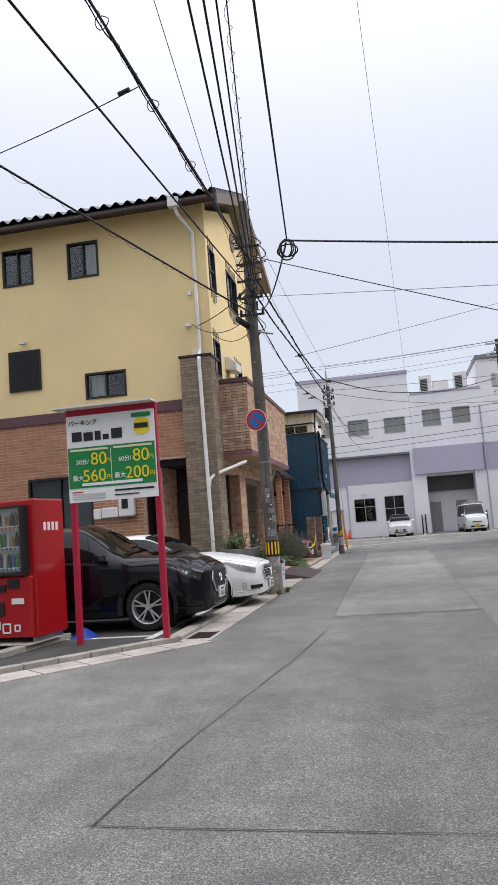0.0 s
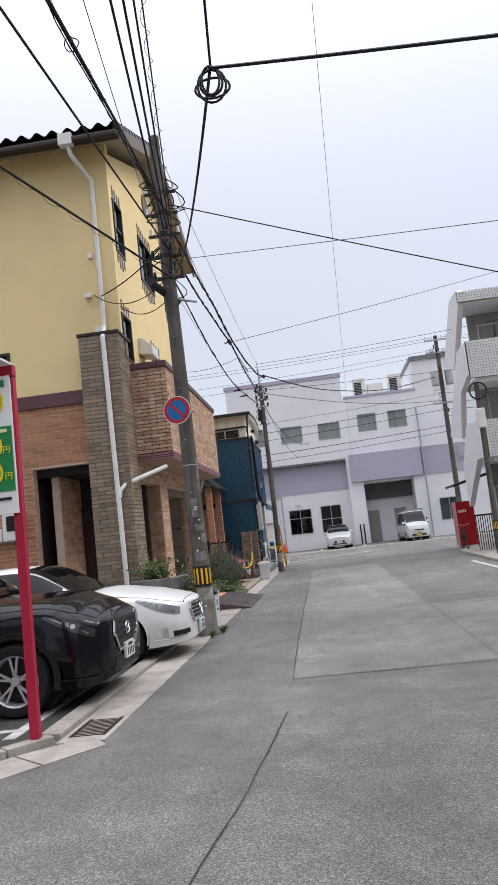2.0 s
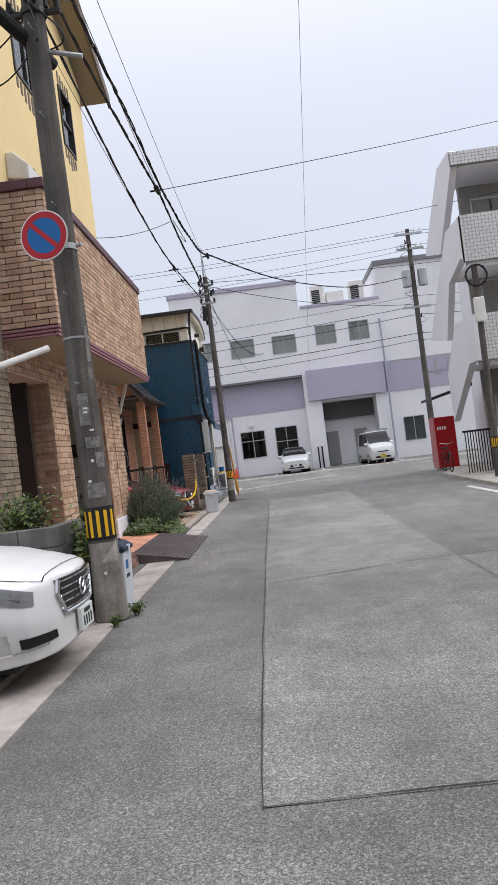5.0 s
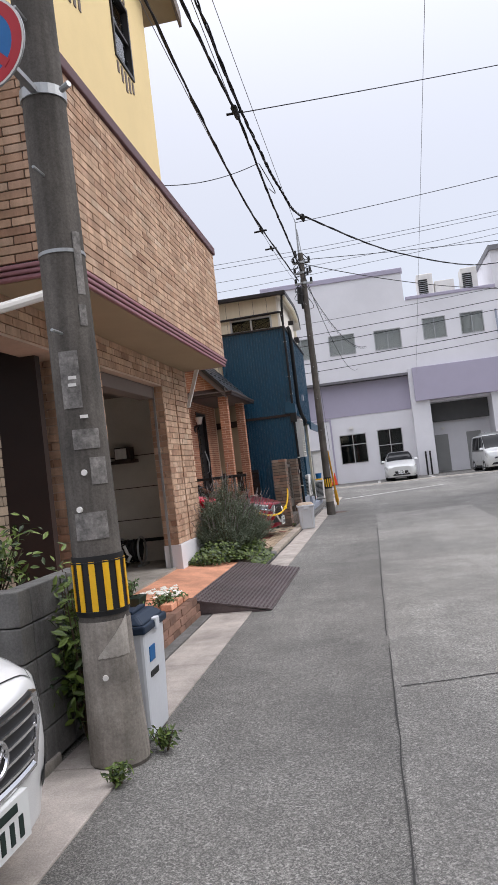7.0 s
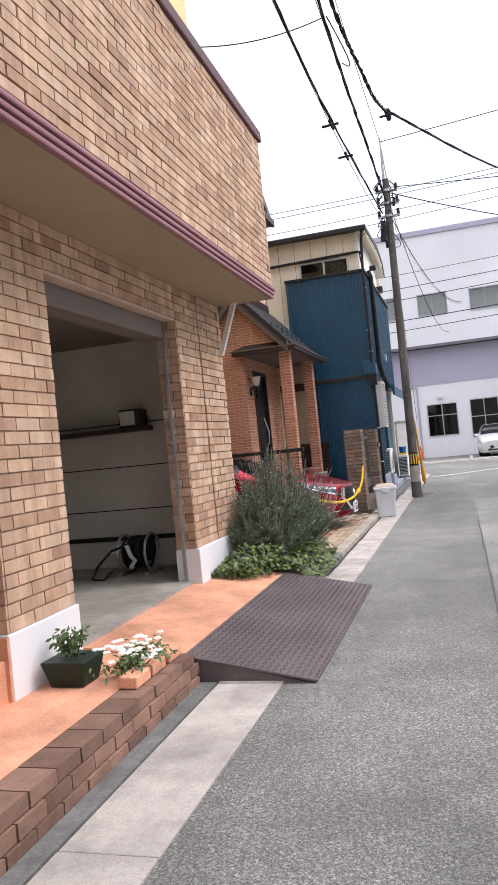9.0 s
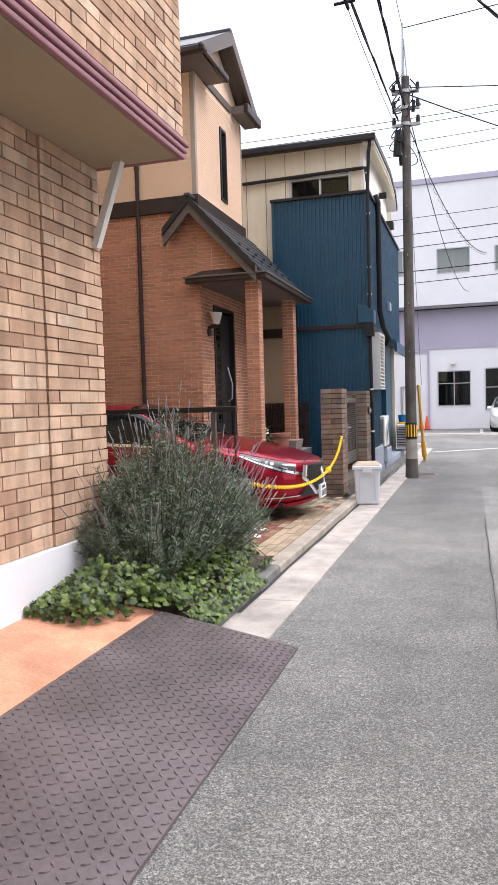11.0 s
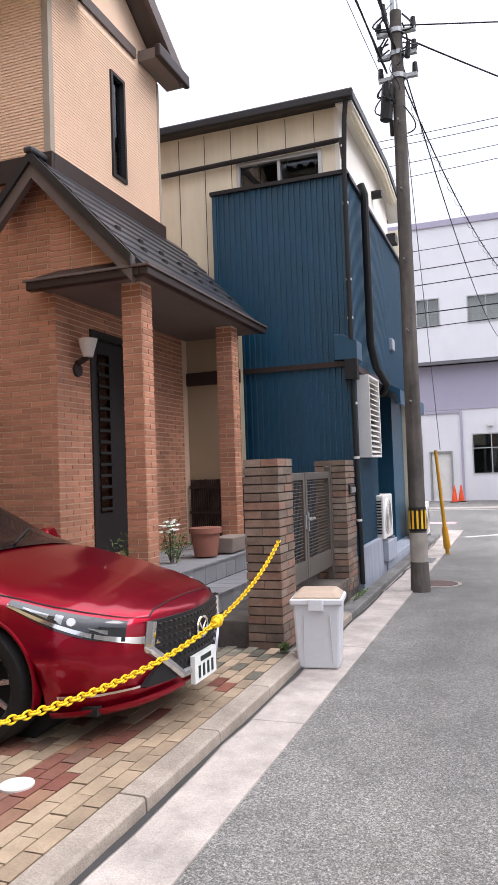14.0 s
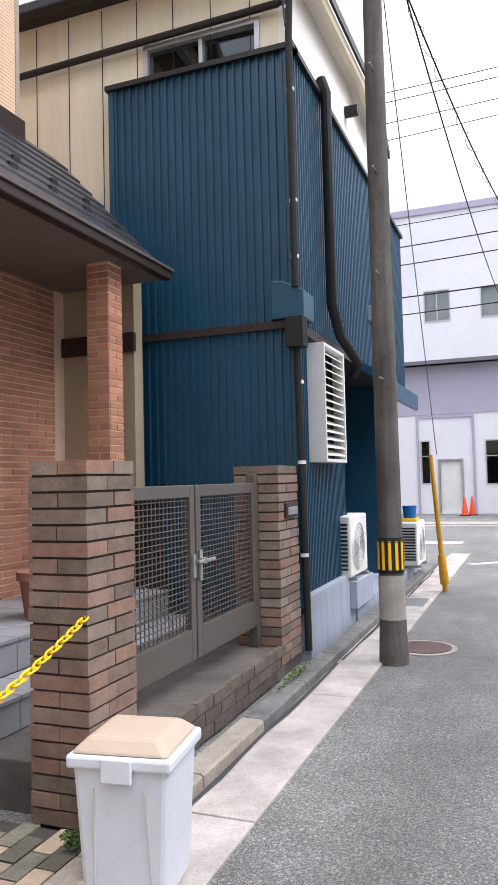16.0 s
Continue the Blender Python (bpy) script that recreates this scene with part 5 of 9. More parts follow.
part("parapet", Mesh().box(6.75, FY - 0.05, 12.7, 24, 70, 13.0), surface("dark_coping", (0.2, 0.2, 0.21), 0.6, vary=0.1), fb)
for i in range(6):
    xx = 9.21 + i * 0.78
    part("letter_bar", Mesh().box(xx, FY + 0.08, 5.18, xx + 0.16, FY + 0.15, 6.18).box(xx + 0.16, FY + 0.08, 5.38, xx + 0.5, FY + 0.15, 5.60), M_STEEL, fb, "silver letter shapes")
window(fb, "y", FY + 0.2, -1, 7.5, 1.05, 8.9, 2.65, bars=1, frame=M_FRAME_AL, back=M_BLIND, pane=M_GLASS)
for u in UW:
    window(fb, "y", FY, -1, *u, bars=1, frame=M_FRAME_AL, back=M_BLIND, deep=0.1, pane=M_GLASS_CLEAR)
for u in LW:
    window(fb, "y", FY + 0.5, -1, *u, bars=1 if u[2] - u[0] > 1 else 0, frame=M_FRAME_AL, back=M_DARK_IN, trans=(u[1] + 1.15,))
fd = part("side_door", Mesh().box(-5.0, FY + 0.56, 0.1, -4.15, FY + 0.62, 2.15), M_WHITE_PL, fb, "off-white metal door", bevel=0.01)
part("door_frame", Mesh().box(-5.08, FY + 0.46, 0.05, -5.0, FY + 0.62, 2.22).box(-4.15, FY + 0.46, 0.05, -4.07, FY + 0.62, 2.22).box(-5.0, FY + 0.46, 2.15, -4.15, FY + 0.62, 2.22), M_STEEL, fd)
part("wall_recess", Mesh().box(-5.9, FY + 0.44, 0.0, -5.8, FY + 0.498, 4.0).box(-3.7, FY + 0.44, 0.0, -3.6, FY + 0.498, 4.0).box(-5.8, FY + 0.44, 3.9, -3.7, FY + 0.498, 4.0), M_LILAC, fb)
part("back", Mesh().box(-24, 71, 0, 24, 72, 10).box(-24, FY + 0.8, 6.2, 24, 72, 6.3).box(-6.5, FY + 0.5, 11.8, 1.3, 72, 12.0).box(1.62, FY + 0.4, 10.2, 6.85, 72, 10.4), M_WHITE_WALL, fb)
part("downpipe", Mesh().pipe([(6.72, FY - 0.12, 9.2), (6.72, FY - 0.42, 6.5), (6.72, FY - 0.42, 0.1)], 0.06, 8), M_GREYBLUE, fb)
part("wall_lamp", Mesh().box(-2.55, FY + 0.3, 3.25, -2.3, FY + 0.5, 3.4).box(3.0, gback - 0.15, 2.6, 3.2, gback - 0.01, 2.75), M_WHITE_PL, fb)
for x in (2.0, 1.75, 6.4):
    part("bollard_pipe", Mesh().tube((x, FY - 0.3, 0), (x, FY - 0.3, 1.4), 0.05, 0.05, 8), M_FRAME_DK, fb)


def roof_unit(x):
    u = thing("rooftop_unit", (x, FY + 1.5, 10.4), "white rooftop air-conditioning unit with dark grille", "rooftop unit", "rooftop units")
    part("casing", Mesh().box(x - 0.2, FY + 0.8, 10.4, x + 0.75, FY + 1.9, 12.1), M_WHITE_PL, u, bevel=0.05)
    part("grille", Mesh().box(x - 0.12, FY + 0.77, 10.75, x + 0.42, FY + 0.798, 11.75), M_BLACK, u)
    for i in range(8):
        part("slat", Mesh().box(x - 0.12, FY + 0.745, 10.78 + i * 0.12, x + 0.42, FY + 0.769, 10.81 + i * 0.12), M_STEEL, u)
    part("leg", Mesh().box(x - 0.18, FY + 0.85, 10.38, x - 0.1, FY + 0.95, 10.41), M_STEEL, u)


roof_unit(2.75)
roof_unit(5.35)
rbx = thing("rooftop_box", (4.0, FY + 1.4, 10.4), "pale grey rooftop housing beside the units", "rooftop box")
part("casing", Mesh().box(3.6, FY + 1.0, 10.4, 4.75, FY + 2.0, 11.6), M_WHITE_PL, rbx, bevel=0.03)

# ---- white tiled building ----
tb = thing("building", (8, 32, 0), "white mosaic-tiled apartment building with open balconies", "building")
TY, TX = 29.5, 5.0


def tile_material():
    mt = surface("white_mosaic_tile", (0.72, 0.72, 0.7), 0.35, fine=40, coarse=0.9, vary=0.07, bump=0.0, pieces="island", spread=0.1)
    return mt


M_TILES = tile_material()
M_GROUT = surface("tile_grout", (0.3, 0.3, 0.29), 0.9, vary=0.1)


def tiled(parent, axis, face, out, u0, v0, u1, v1):
    m = Mesh()
    nu, nv = round((u1 - u0) / 0.1), round((v1 - v0) / 0.1)
    du, dv = (u1 - u0) / nu, (v1 - v0) / nv
    for i in range(nu):
        for j in range(nv):
            a, b = u0 + i * du + 0.006, u0 + (i + 1) * du - 0.006
            z0, z1 = v0 + j * dv + 0.006, v0 + (j + 1) * dv - 0.006
            c = face + out * 0.006
            n = len(m.v)
            m.v += [(a, c, z0), (b, c, z0), (b, c, z1), (a, c, z1)] if axis == "y" else [(c, a, z0), (c, b, z0), (c, b, z1), (c, a, z1)]
            m.f.append((n, n + 1, n + 2, n + 3))
    part("tiles", m, M_TILES, parent, recalc=False)["kind"] = "stuff"


for z0, z1, x0 in ((8.85, 9.22, 4.95), (6.1, 7.42, 5.0), (3.3, 4.6, 5.25)):
    sl = part("balcony_parapet", Mesh().box(x0, TY, z0, 16, TY + 0.15, z1), M_GROUT, tb)
    tiled(sl, "y", TY, -1, x0, z0, 9.0, z1)
part("ground_wall", Mesh().wall("y", TY, TY + 0.2, 5.25, 0, 16, 3.3, [(5.0, 2.3, 5.85, 3.28), (5.6, 0.1, 8.5, 1.37)]), M_GROUT, tb)
tiled(tb, "y", TY, -1, 5.87, 1.4, 9.0, 3.3)
tiled(tb, "y", TY, -1, 5.25, 0.05, 5.58, 2.3)
tiled(tb, "y", TY, -1, 5.25, 1.4, 5.87, 2.3)
part("roof_slab", Mesh().box(5.21, TY + 0.15, 8.8, 16, 31.6, 9.2), M_WHITE_WALL, tb)
part("slab", Mesh().box(5.21, TY + 0.15, 5.95, 16, 31.6, 6.12).box(5.4, TY + 0.15, 3.15, 16, 31.6, 3.3), M_WHITE_WALL, tb)
M_TBWALL = surface("grey_balcony_wall", (0.33, 0.32, 0.3), 0.8, vary=0.1, streaks=0.1)
part("back_wall", Mesh().box(5.6, 31.4, 0, 16, 31.6, 8.8), M_TBWALL, tb)
for z0, z1 in ((6.15, 8.4), (3.6, 5.9)):
    for x in (5.9, 7.2):
        window(tb, "y", 31.4, -1, x, z0, x + 1.25, z1, bars=1, frame=M_FRAME_AL, pane=M_GLASS, back=M_CURTAIN_SKY)
# slanting side walls towards the crossing
for poly in ([(TY, 9.22), (29.84, 9.37), (31.28, 9.41), (34.17, 7.49), (32.11, 7.01), (29.73, 8.9), (TY, 8.85)],
             [(TY, 7.42), (31.24, 7.44), (34.98, 4.67), (32.64, 4.32), (31.55, 5.93), (29.92, 6.3), (TY, 6.1)],
             [(TY, 4.6), (31.44, 4.66), (33.13, 3.3), (33.08, 1.7), (30.37, 3.31), (TY, 3.3)]):
    part("side_wall", Mesh().prism(poly, "x", 5.0, 5.2), M_WHITE_WALL, tb)
part("rear_wall", Mesh().box(7.0, 31.6, 0, 7.2, 38, 9.0), M_WHITE_WALL, tb)
part("eave_hood", Mesh().prism([(4.9, 2.6), (6.4, 2.95), (6.4, 3.07), (4.9, 2.7)], "y", 35.6, 37.6), M_FRAME_DK, tb)
part("grille_panel", Mesh().box(5.62, TY + 0.1, 0.1, 8.5, TY + 0.14, 1.37), M_FRAME_DK, tb)
for i in range(10):
    part("rail_bar", Mesh().box(4.75 + i * 0.08, 31.0, 0.1, 4.775 + i * 0.08, 31.03, 1.35), M_BLACK, tb)
part("gate_rail", Mesh().box(4.7, 30.99, 1.32, 5.55, 31.04, 1.38), M_BLACK, tb)

# ---- plain unseen houses, added behind and beside the walk to close the street and block sky light ----
M_NEIGH = surface("grey_plaster", (0.42, 0.4, 0.37), 0.9, fine=60, coarse=0.5, vary=0.12, bump=0.1, streaks=0.1)
for x0, y0, x1, y1, h in ((6.5, -24, 18, 19.5, 8.0), (-24, -26, -9.5, -7, 7.5), (-5, -48, 22, -34, 9.0), (-40, 25, -14, 60, 7.0)):
    nb = thing("house", ((x0 + x1) / 2, (y0 + y1) / 2, 0), "plain grey plastered house, unseen, added to shape the light", "house", "neighbouring houses")
    part("wall", Mesh().box(x0, y0, 0, x1, y1, h), M_NEIGH, nb)
    part("roof", Mesh().box(x0 - 0.3, y0 - 0.3, h, x1 + 0.3, y1 + 0.3, h + 0.25), M_ROOF, nb)

# ---- vehicles ----


def paint(name, colour, metal=0.0, rough=0.35, coat=0.45):
    mt, nt, p = nodes_of(name)
    fl = noise_node(nt, 900.0, 2, 0.5)
    col = ramp(nt, fl, 0.3, 0.7, tuple(c * 0.9 for c in colour), tuple(min(1, c * 1.1) for c in colour))
    nt.links.new(col, p.inputs["Base Color"])
    p.inputs["Metallic"].default_value, p.inputs["Roughness"].default_value = metal, rough
    p.inputs["Coat Weight"].default_value, p.inputs["Coat Roughness"].default_value = coat, 0.02
    p.inputs["Specular IOR Level"].default_value = 0.25 if coat > 0.3 else 0.18
    return mt


M_RED = paint("red_metallic_paint", (0.29, 0.001, 0.016), 0.75, 0.3, 0.5)
M_CARBLACK = paint("blue_black_paint", (0.003, 0.004, 0.007), 0.0, 0.15, 0.29)
M_LENS_CLEAR = surface("clear_headlight", (0.3, 0.31, 0.31), 0.08, metal=0.2, fine=25, vary=0.3, bump=0.0, coat=1.0)
M_CARWHITE = paint("white_paint", (0.8, 0.8, 0.79), 0.0, 0.3)
M_SILVER = paint("silver_paint", (0.6, 0.61, 0.6), 0.25, 0.3)
M_CHROME = surface("chrome", (0.75, 0.75, 0.76), 0.12, metal=1.0, vary=0.03, bump=0.0)
M_ALLOY = surface("alloy_rim", (0.55, 0.55, 0.56), 0.35, metal=0.5, vary=0.06, bump=0.0)
M_GUNMETAL = surface("gunmetal_rim", (0.52, 0.51, 0.51), 0.28, metal=0.85, vary=0.06, bump=0.0)
M_CARGLASS = paint("dark_car_glass", (0.006, 0.007, 0.008), 0.0, 0.03, 0.22)
M_LENS = surface("headlight_lens", (0.6, 0.61, 0.6), 0.08, metal=0.1, fine=25, vary=0.2, bump=0.0, coat=1.0)
M_LENS_DK = surface("dark_headlight", (0.02, 0.022, 0.024), 0.05, metal=0.0, fine=25, vary=0.3, bump=0.0, coat=1.0)
M_REFLECTOR = surface("lamp_reflector", (0.3, 0.31, 0.31), 0.12, metal=0.6, fine=25, vary=0.3, bump=0.0)
M_TYRE = surface("tyre_rubber", (0.018, 0.018, 0.018), 0.75, vary=0.2, bump=0.1)
M_TRIM = surface("black_plastic_trim", (0.018, 0.018, 0.019), 0.5, vary=0.1, bump=0.02)
M_PLATE = surface("white_number_plate", (0.75, 0.76, 0.74), 0.4, vary=0.03, bump=0.0)
M_PLATE_Y = surface("yellow_number_plate", (0.75, 0.55, 0.05), 0.4, vary=0.03, bump=0.0)
M_GREENBAR = surface("dark_green_ink", (0.015, 0.03, 0.025), 0.5, vary=0.03, bump=0.0)


def spline(ps, t, k=0.5):
    """Catmull-Rom through the rows of ps."""
    n = len(ps) - 1
    i = min(max(int(t), 0), n - 1)
    f = t - i
    p0, p1, p2, p3 = (ps[max(i - 1, 0)], ps[i], ps[i + 1], ps[min(i + 2, n)])
    m1, m2 = (p2 - p0) * k * 0.8, (p3 - p1) * k * 0.8
    return p1 * (2 * f**3 - 3 * f * f + 1) + m1 * (f**3 - 2 * f * f + f) + p2 * (3 * f * f - 2 * f**3) + m2 * (f**3 - f * f)


class CarBody:
    """A lofted body. Stations: s, zb, wb, wm, zm, ws, zs, wt, zte, zt."""

    def __init__(self, stations):
        self.s = [st[0] for st in stations]
        self.c = [np.array([(0, zb), (wb * 0.9, zb), (wb, zb + 0.05), (wm, zm), (ws, zs), (wt, zte), (wt * 0.55, zt - (zt - zte) * 0.25), (0, zt)], float)
                  for _, zb, wb, wm, zm, ws, zs, wt, zte, zt in stations]

    def at(self, s, v, lift=0.0):
        if lift:
            a = np.array(self.at(s, v))
            e = 0.01
            ds = np.array(self.at(min(s + e, self.s[-1]), v)) - np.array(self.at(max(s - e, 0), v))
            dv = np.array(self.at(s, min(v + e, 7))) - np.array(self.at(s, max(v - e, 0)))
            n = np.cross(ds, dv)
            n = n / (np.linalg.norm(n) + 1e-9)
            if n[1] < 0 or (abs(n[1]) < 0.05 and n[2] < 0):
                n = -n
            return tuple(a + lift * n)
        i = max(j for j in range(len(self.s) - 1) if self.s[j] <= s + 1e-9)
        t = i + (s - self.s[i]) / (self.s[i + 1] - self.s[i])
        p = spline(spline(self.c, t), v, 0.42)
        return (-s, float(max(p[0], 0)), float(p[1]))

    def patch(self, m, s0, s1, v0, v1, lift, side=1, ns=10, nv=6, edge=None):
        rows = []
        for i in range(ns + 1):
            a = i / ns
            lo, hi = (v0, v1) if edge is None else edge(a)
            rows.append([(x, side * y, z) for x, y, z in (self.at(s0 + (s1 - s0) * a, lo + (hi - lo) * j / nv, lift) for j in range(nv + 1))])
        return m.grid(rows)


def bowed(m, k):
    m.v = [(x - k * y * y, y, z) for x, y, z in m.v]
    return m


def moved(m, mat):
    m.v = [tuple(mat @ Vector(p)) for p in m.v]
    return m


def wheel(parent, mat, x, y, r, side, rim_r, spokes, rim=M_ALLOY, twin=True):
    """Tyre and spoked rim, its outer face at y."""
    N = 36
    prof = [(r * 0.70, 0.0), (r * 0.78, 0.012), (r * 0.93, 0.008), (r * 0.985, -0.02), (r, -0.06), (r, -0.17), (r * 0.96, -0.21), (r * 0.7, -0.21)]
    rows = [[(x + q * math.cos(2 * math.pi * i / N), y + side * o, r + q * math.sin(2 * math.pi * i / N)) for q, o in prof] for i in range(N + 1)]
    wh = part("wheel", moved(Mesh().grid(rows), mat), M_TYRE, parent, smooth=True)
    rp = [(rim_r, 0.006), (rim_r * 0.96, -0.004), (rim_r * 0.92, -0.02), (rim_r * 0.9, -0.16)]
    m = Mesh().grid([[(x + q * math.cos(2 * math.pi * i / N), y + side * o, r + q * math.sin(2 * math.pi * i / N)) for q, o in rp] for i in range(N + 1)])
    for i in range(spokes):
        a = 2 * math.pi * (i + 0.25) / spokes
        for d in ((-0.17, 0.17) if twin else (0.0,)):
            b = a + d
            def pt(q, o, w, b=b, a=a):
                cx, cz = q * math.cos(b if q > 0.1 else a + d * 0.6), q * math.sin(b if q > 0.1 else a + d * 0.6)
                return (x + cx - w * math.sin(b), y + side * o, r + cz + w * math.cos(b))
            w0, w1 = (0.014, 0.012) if twin else (0.02, 0.015)
            m.hexa([pt(0.05, -0.03, -w0), pt(0.05, -0.03, w0), pt(rim_r * 0.95, -0.015, w1), pt(rim_r * 0.95, -0.015, -w1)],
                   [pt(0.05, -0.012, -w0 * 0.8), pt(0.05, -0.012, w0 * 0.8), pt(rim_r * 0.95, 0.0, w1 * 0.8), pt(rim_r * 0.95, 0.0, -w1 * 0.8)])
    m.tube((x, y - side * 0.05, r), (x, y - side * 0.004, r), 0.06, 0.045, 16)
    part("rim", moved(m, mat), rim, wh, smooth=True)
    part("brake_disc", moved(Mesh().tube((x, y - side * 0.15, r), (x, y - side * 0.1, r), rim_r * 0.86, rim_r * 0.86, 24), mat), M_BLACK, wh)


def car(name, label, mat, stations, body_paint, wheels, r, rim_r, spokes, ws_range, side_win, roof_v, lamp, lens, group="", arch=0.06, cladding=False, twin=True, plate=M_PLATE, plate_z=0.42, grille=None, rear_glass=None, mirror=(1.5, 0.95), rim=M_ALLOY, nose=0.0):
    c = thing(name, mat @ Vector((-2, 0, 0)), label, "car", group)
    B = CarBody(stations)
    L = stations[-1][0]
    nv = 40
    ss = [0.3 * i / 16 for i in range(16)] + [0.3 + (L - 0.3) * i / 100 for i in range(101)]
    ns = len(ss) - 1
    m = Mesh()
    R = r + arch
    rows = []
    for side in (1, -1):
        g = [[list(B.at(s, 7 * j / nv)) for j in range(nv + 1)] for s in ss]
        for row in g:
            for p in row:
                for wx in wheels:
                    d = math.hypot(p[0] + wx, p[2] - r)
                    if abs(d - R) < 0.035 and p[1] > 0.45 and d > 1e-6:
                        p[0], p[2] = -wx + (p[0] + wx) * R / d, r + (p[2] - r) * R / d
        base = len(m.v)
        for row in g:
            m.v += [(p[0], side * p[1], p[2]) for p in row]
        for i in range(ns):
            for j in range(nv):
                q = (g[i][j], g[i][j + 1], g[i + 1][j + 1], g[i + 1][j])
                cx, cy, cz = (sum(p[k] for p in q) / 4 for k in range(3))
                if cy > 0.4 and any(math.hypot(cx + wx, cz - r) < R - 0.004 for wx in wheels):
                    continue
                a = base + i * (nv + 1) + j
                m.f.append((a, a + 1, a + nv + 2, a + nv + 1) if side > 0 else (a, a + nv + 1, a + nv + 2, a + 1))
        for i in (0, ns):
            loop = [base + i * (nv + 1) + j for j in range(nv + 1)]
            m.f.append(tuple(loop))
    part("body", moved(m, mat), body_paint, c, smooth=50)
    part("underbody", moved(Mesh().box(-L + 0.35, -0.72, stations[4][1] - 0.03, -0.3, 0.72, stations[4][1] + 0.02), mat), M_BLACK, c)
    hw = max(st[3] for st in stations)
    for wx in wheels:
        for side in (1, -1):
            wheel(c, mat, -wx, side * (hw - 0.025), r, side, rim_r, spokes, rim, twin)
            part("wheel_well", moved(Mesh().tube((-wx, side * 0.35, r), (-wx, side * (hw - 0.25), r), R + 0.01, R + 0.01, 28), mat), M_BLACK, c)
            ring = []
            for k in range(25):
                t = math.pi * (k / 24 * 1.16 - 0.08)
                q0, q1 = R - 0.012, R + (0.055 if cladding else 0.005)
                ring.append([(-wx + q * math.cos(t), side * (hw - o), r + q * math.sin(t)) for q, o in ((q0, 0.1), (q0, 0.018), (q1, 0.0 if cladding else 0.012), (q1, 0.03))])
            part("arch_trim", moved(Mesh().grid(ring), mat), M_TRIM if cladding else body_paint, c, smooth=True)
    s0, s1 = ws_range
    wm = Mesh()
    for side in (1, -1):
        B.patch(wm, s0, s1, roof_v, 7, 0, side, 26, 16)
    wm.v = [(x + 0.007, y, z + 0.012) for x, y, z in wm.v]
    part("windscreen", moved(wm, mat), M_CARGLASS, c, smooth=True)
    if rear_glass:
        wm = Mesh()
        for side in (1, -1):
            B.patch(wm, *rear_glass, roof_v, 7, 0.014, side, 16, 12)
        part("rear_window", moved(wm, mat), M_CARGLASS, c, smooth=True)
    for side in (1, -1):
        for a0, a1 in side_win:
            part("side_window", moved(B.patch(Mesh(), a0, a1, 4.12, 4.9, 0.012, side, 20, 10), mat), M_CARGLASS, c, smooth=True)
        a0, a1 = side_win[0][0], side_win[-1][1]
        part("window_trim", moved(B.patch(Mesh(), a0 - 0.1, a1 + 0.1, 4.0, 4.1, 0.009, side, 16, 1), mat), M_CHROME if not cladding else M_TRIM, c)
        l0, l1, lv0, lv1 = lamp
        dv = lv1 - lv0
        edge = (lambda a: (lv0 + dv * (0.1 + 0.62 * a * a), lv1 - dv * 0.42 * (1 - a) ** 1.5 - dv * 0.06 * a)) if lens == M_LENS_CLEAR or body_paint == M_CARBLACK else (lambda a: (lv0 + dv * (0.04 + 0.6 * a * a), lv1 - dv * 0.16 * (1 - a) - dv * 0.06 * a)) if lens == M_LENS_DK else (lambda a: (lv0 + dv * 0.25 * a, lv1 - dv * 0.45 * a))
        hl = part("headlight", moved(B.patch(Mesh(), l0, l1, lv0, lv1, 0.008, side, 14, 6, edge), mat), lens, c, "glassy headlight", smooth=True)
        if lens in (M_LENS_DK, M_LENS_CLEAR):
            for s2, s3, f0, f1 in ((0.6, 0.85, 0.35, 0.65), (0.47, 0.54, 0.25, 0.75), (0.12, 0.26, 0.2, 0.36)):
                part("reflector", moved(B.patch(Mesh(), l0 + (l1 - l0) * s2, l0 + (l1 - l0) * s3, 0, 0, 0.011, side, 5, 3,
                                                lambda a: tuple(edge(s2 + (s3 - s2) * a)[0] + (edge(s2 + (s3 - s2) * a)[1] - edge(s2 + (s3 - s2) * a)[0]) * f for f in (f0 + 0.15 * a, f1))), mat), M_REFLECTOR, hl, smooth=True)
        for fs, fr in (((0.4, 0.03),) if lens == M_LENS_DK else ()):
            c0 = Vector(B.at(l0 + (l1 - l0) * fs, lv0 + (lv1 - lv0) * 0.48, 0.0))
            c1 = Vector(B.at(l0 + (l1 - l0) * fs, lv0 + (lv1 - lv0) * 0.48, 0.02))
            c0.y, c1.y = c0.y * side, c1.y * side
            part("lamp_lens", moved(Mesh().tube(c0, c1, fr, fr * 0.8, 14), mat), M_ALLOY if lens == M_LENS_DK else M_FRAME_DK, c, smooth=True)
        if body_paint == M_RED:
            part("lamp_strip", moved(B.patch(Mesh(), 0.006, l1, 0, 0, 0.012, side, 12, 2, lambda a: (lv0 + dv * (0.08 + 0.62 * a * a) - 0.06 - 0.5 * max(0, 0.3 - a), lv0 + dv * (0.1 + 0.62 * a * a) + 0.02)), mat), M_CHROME, c, "bright strip under the headlight", smooth=True)
        mx, mz = mirror
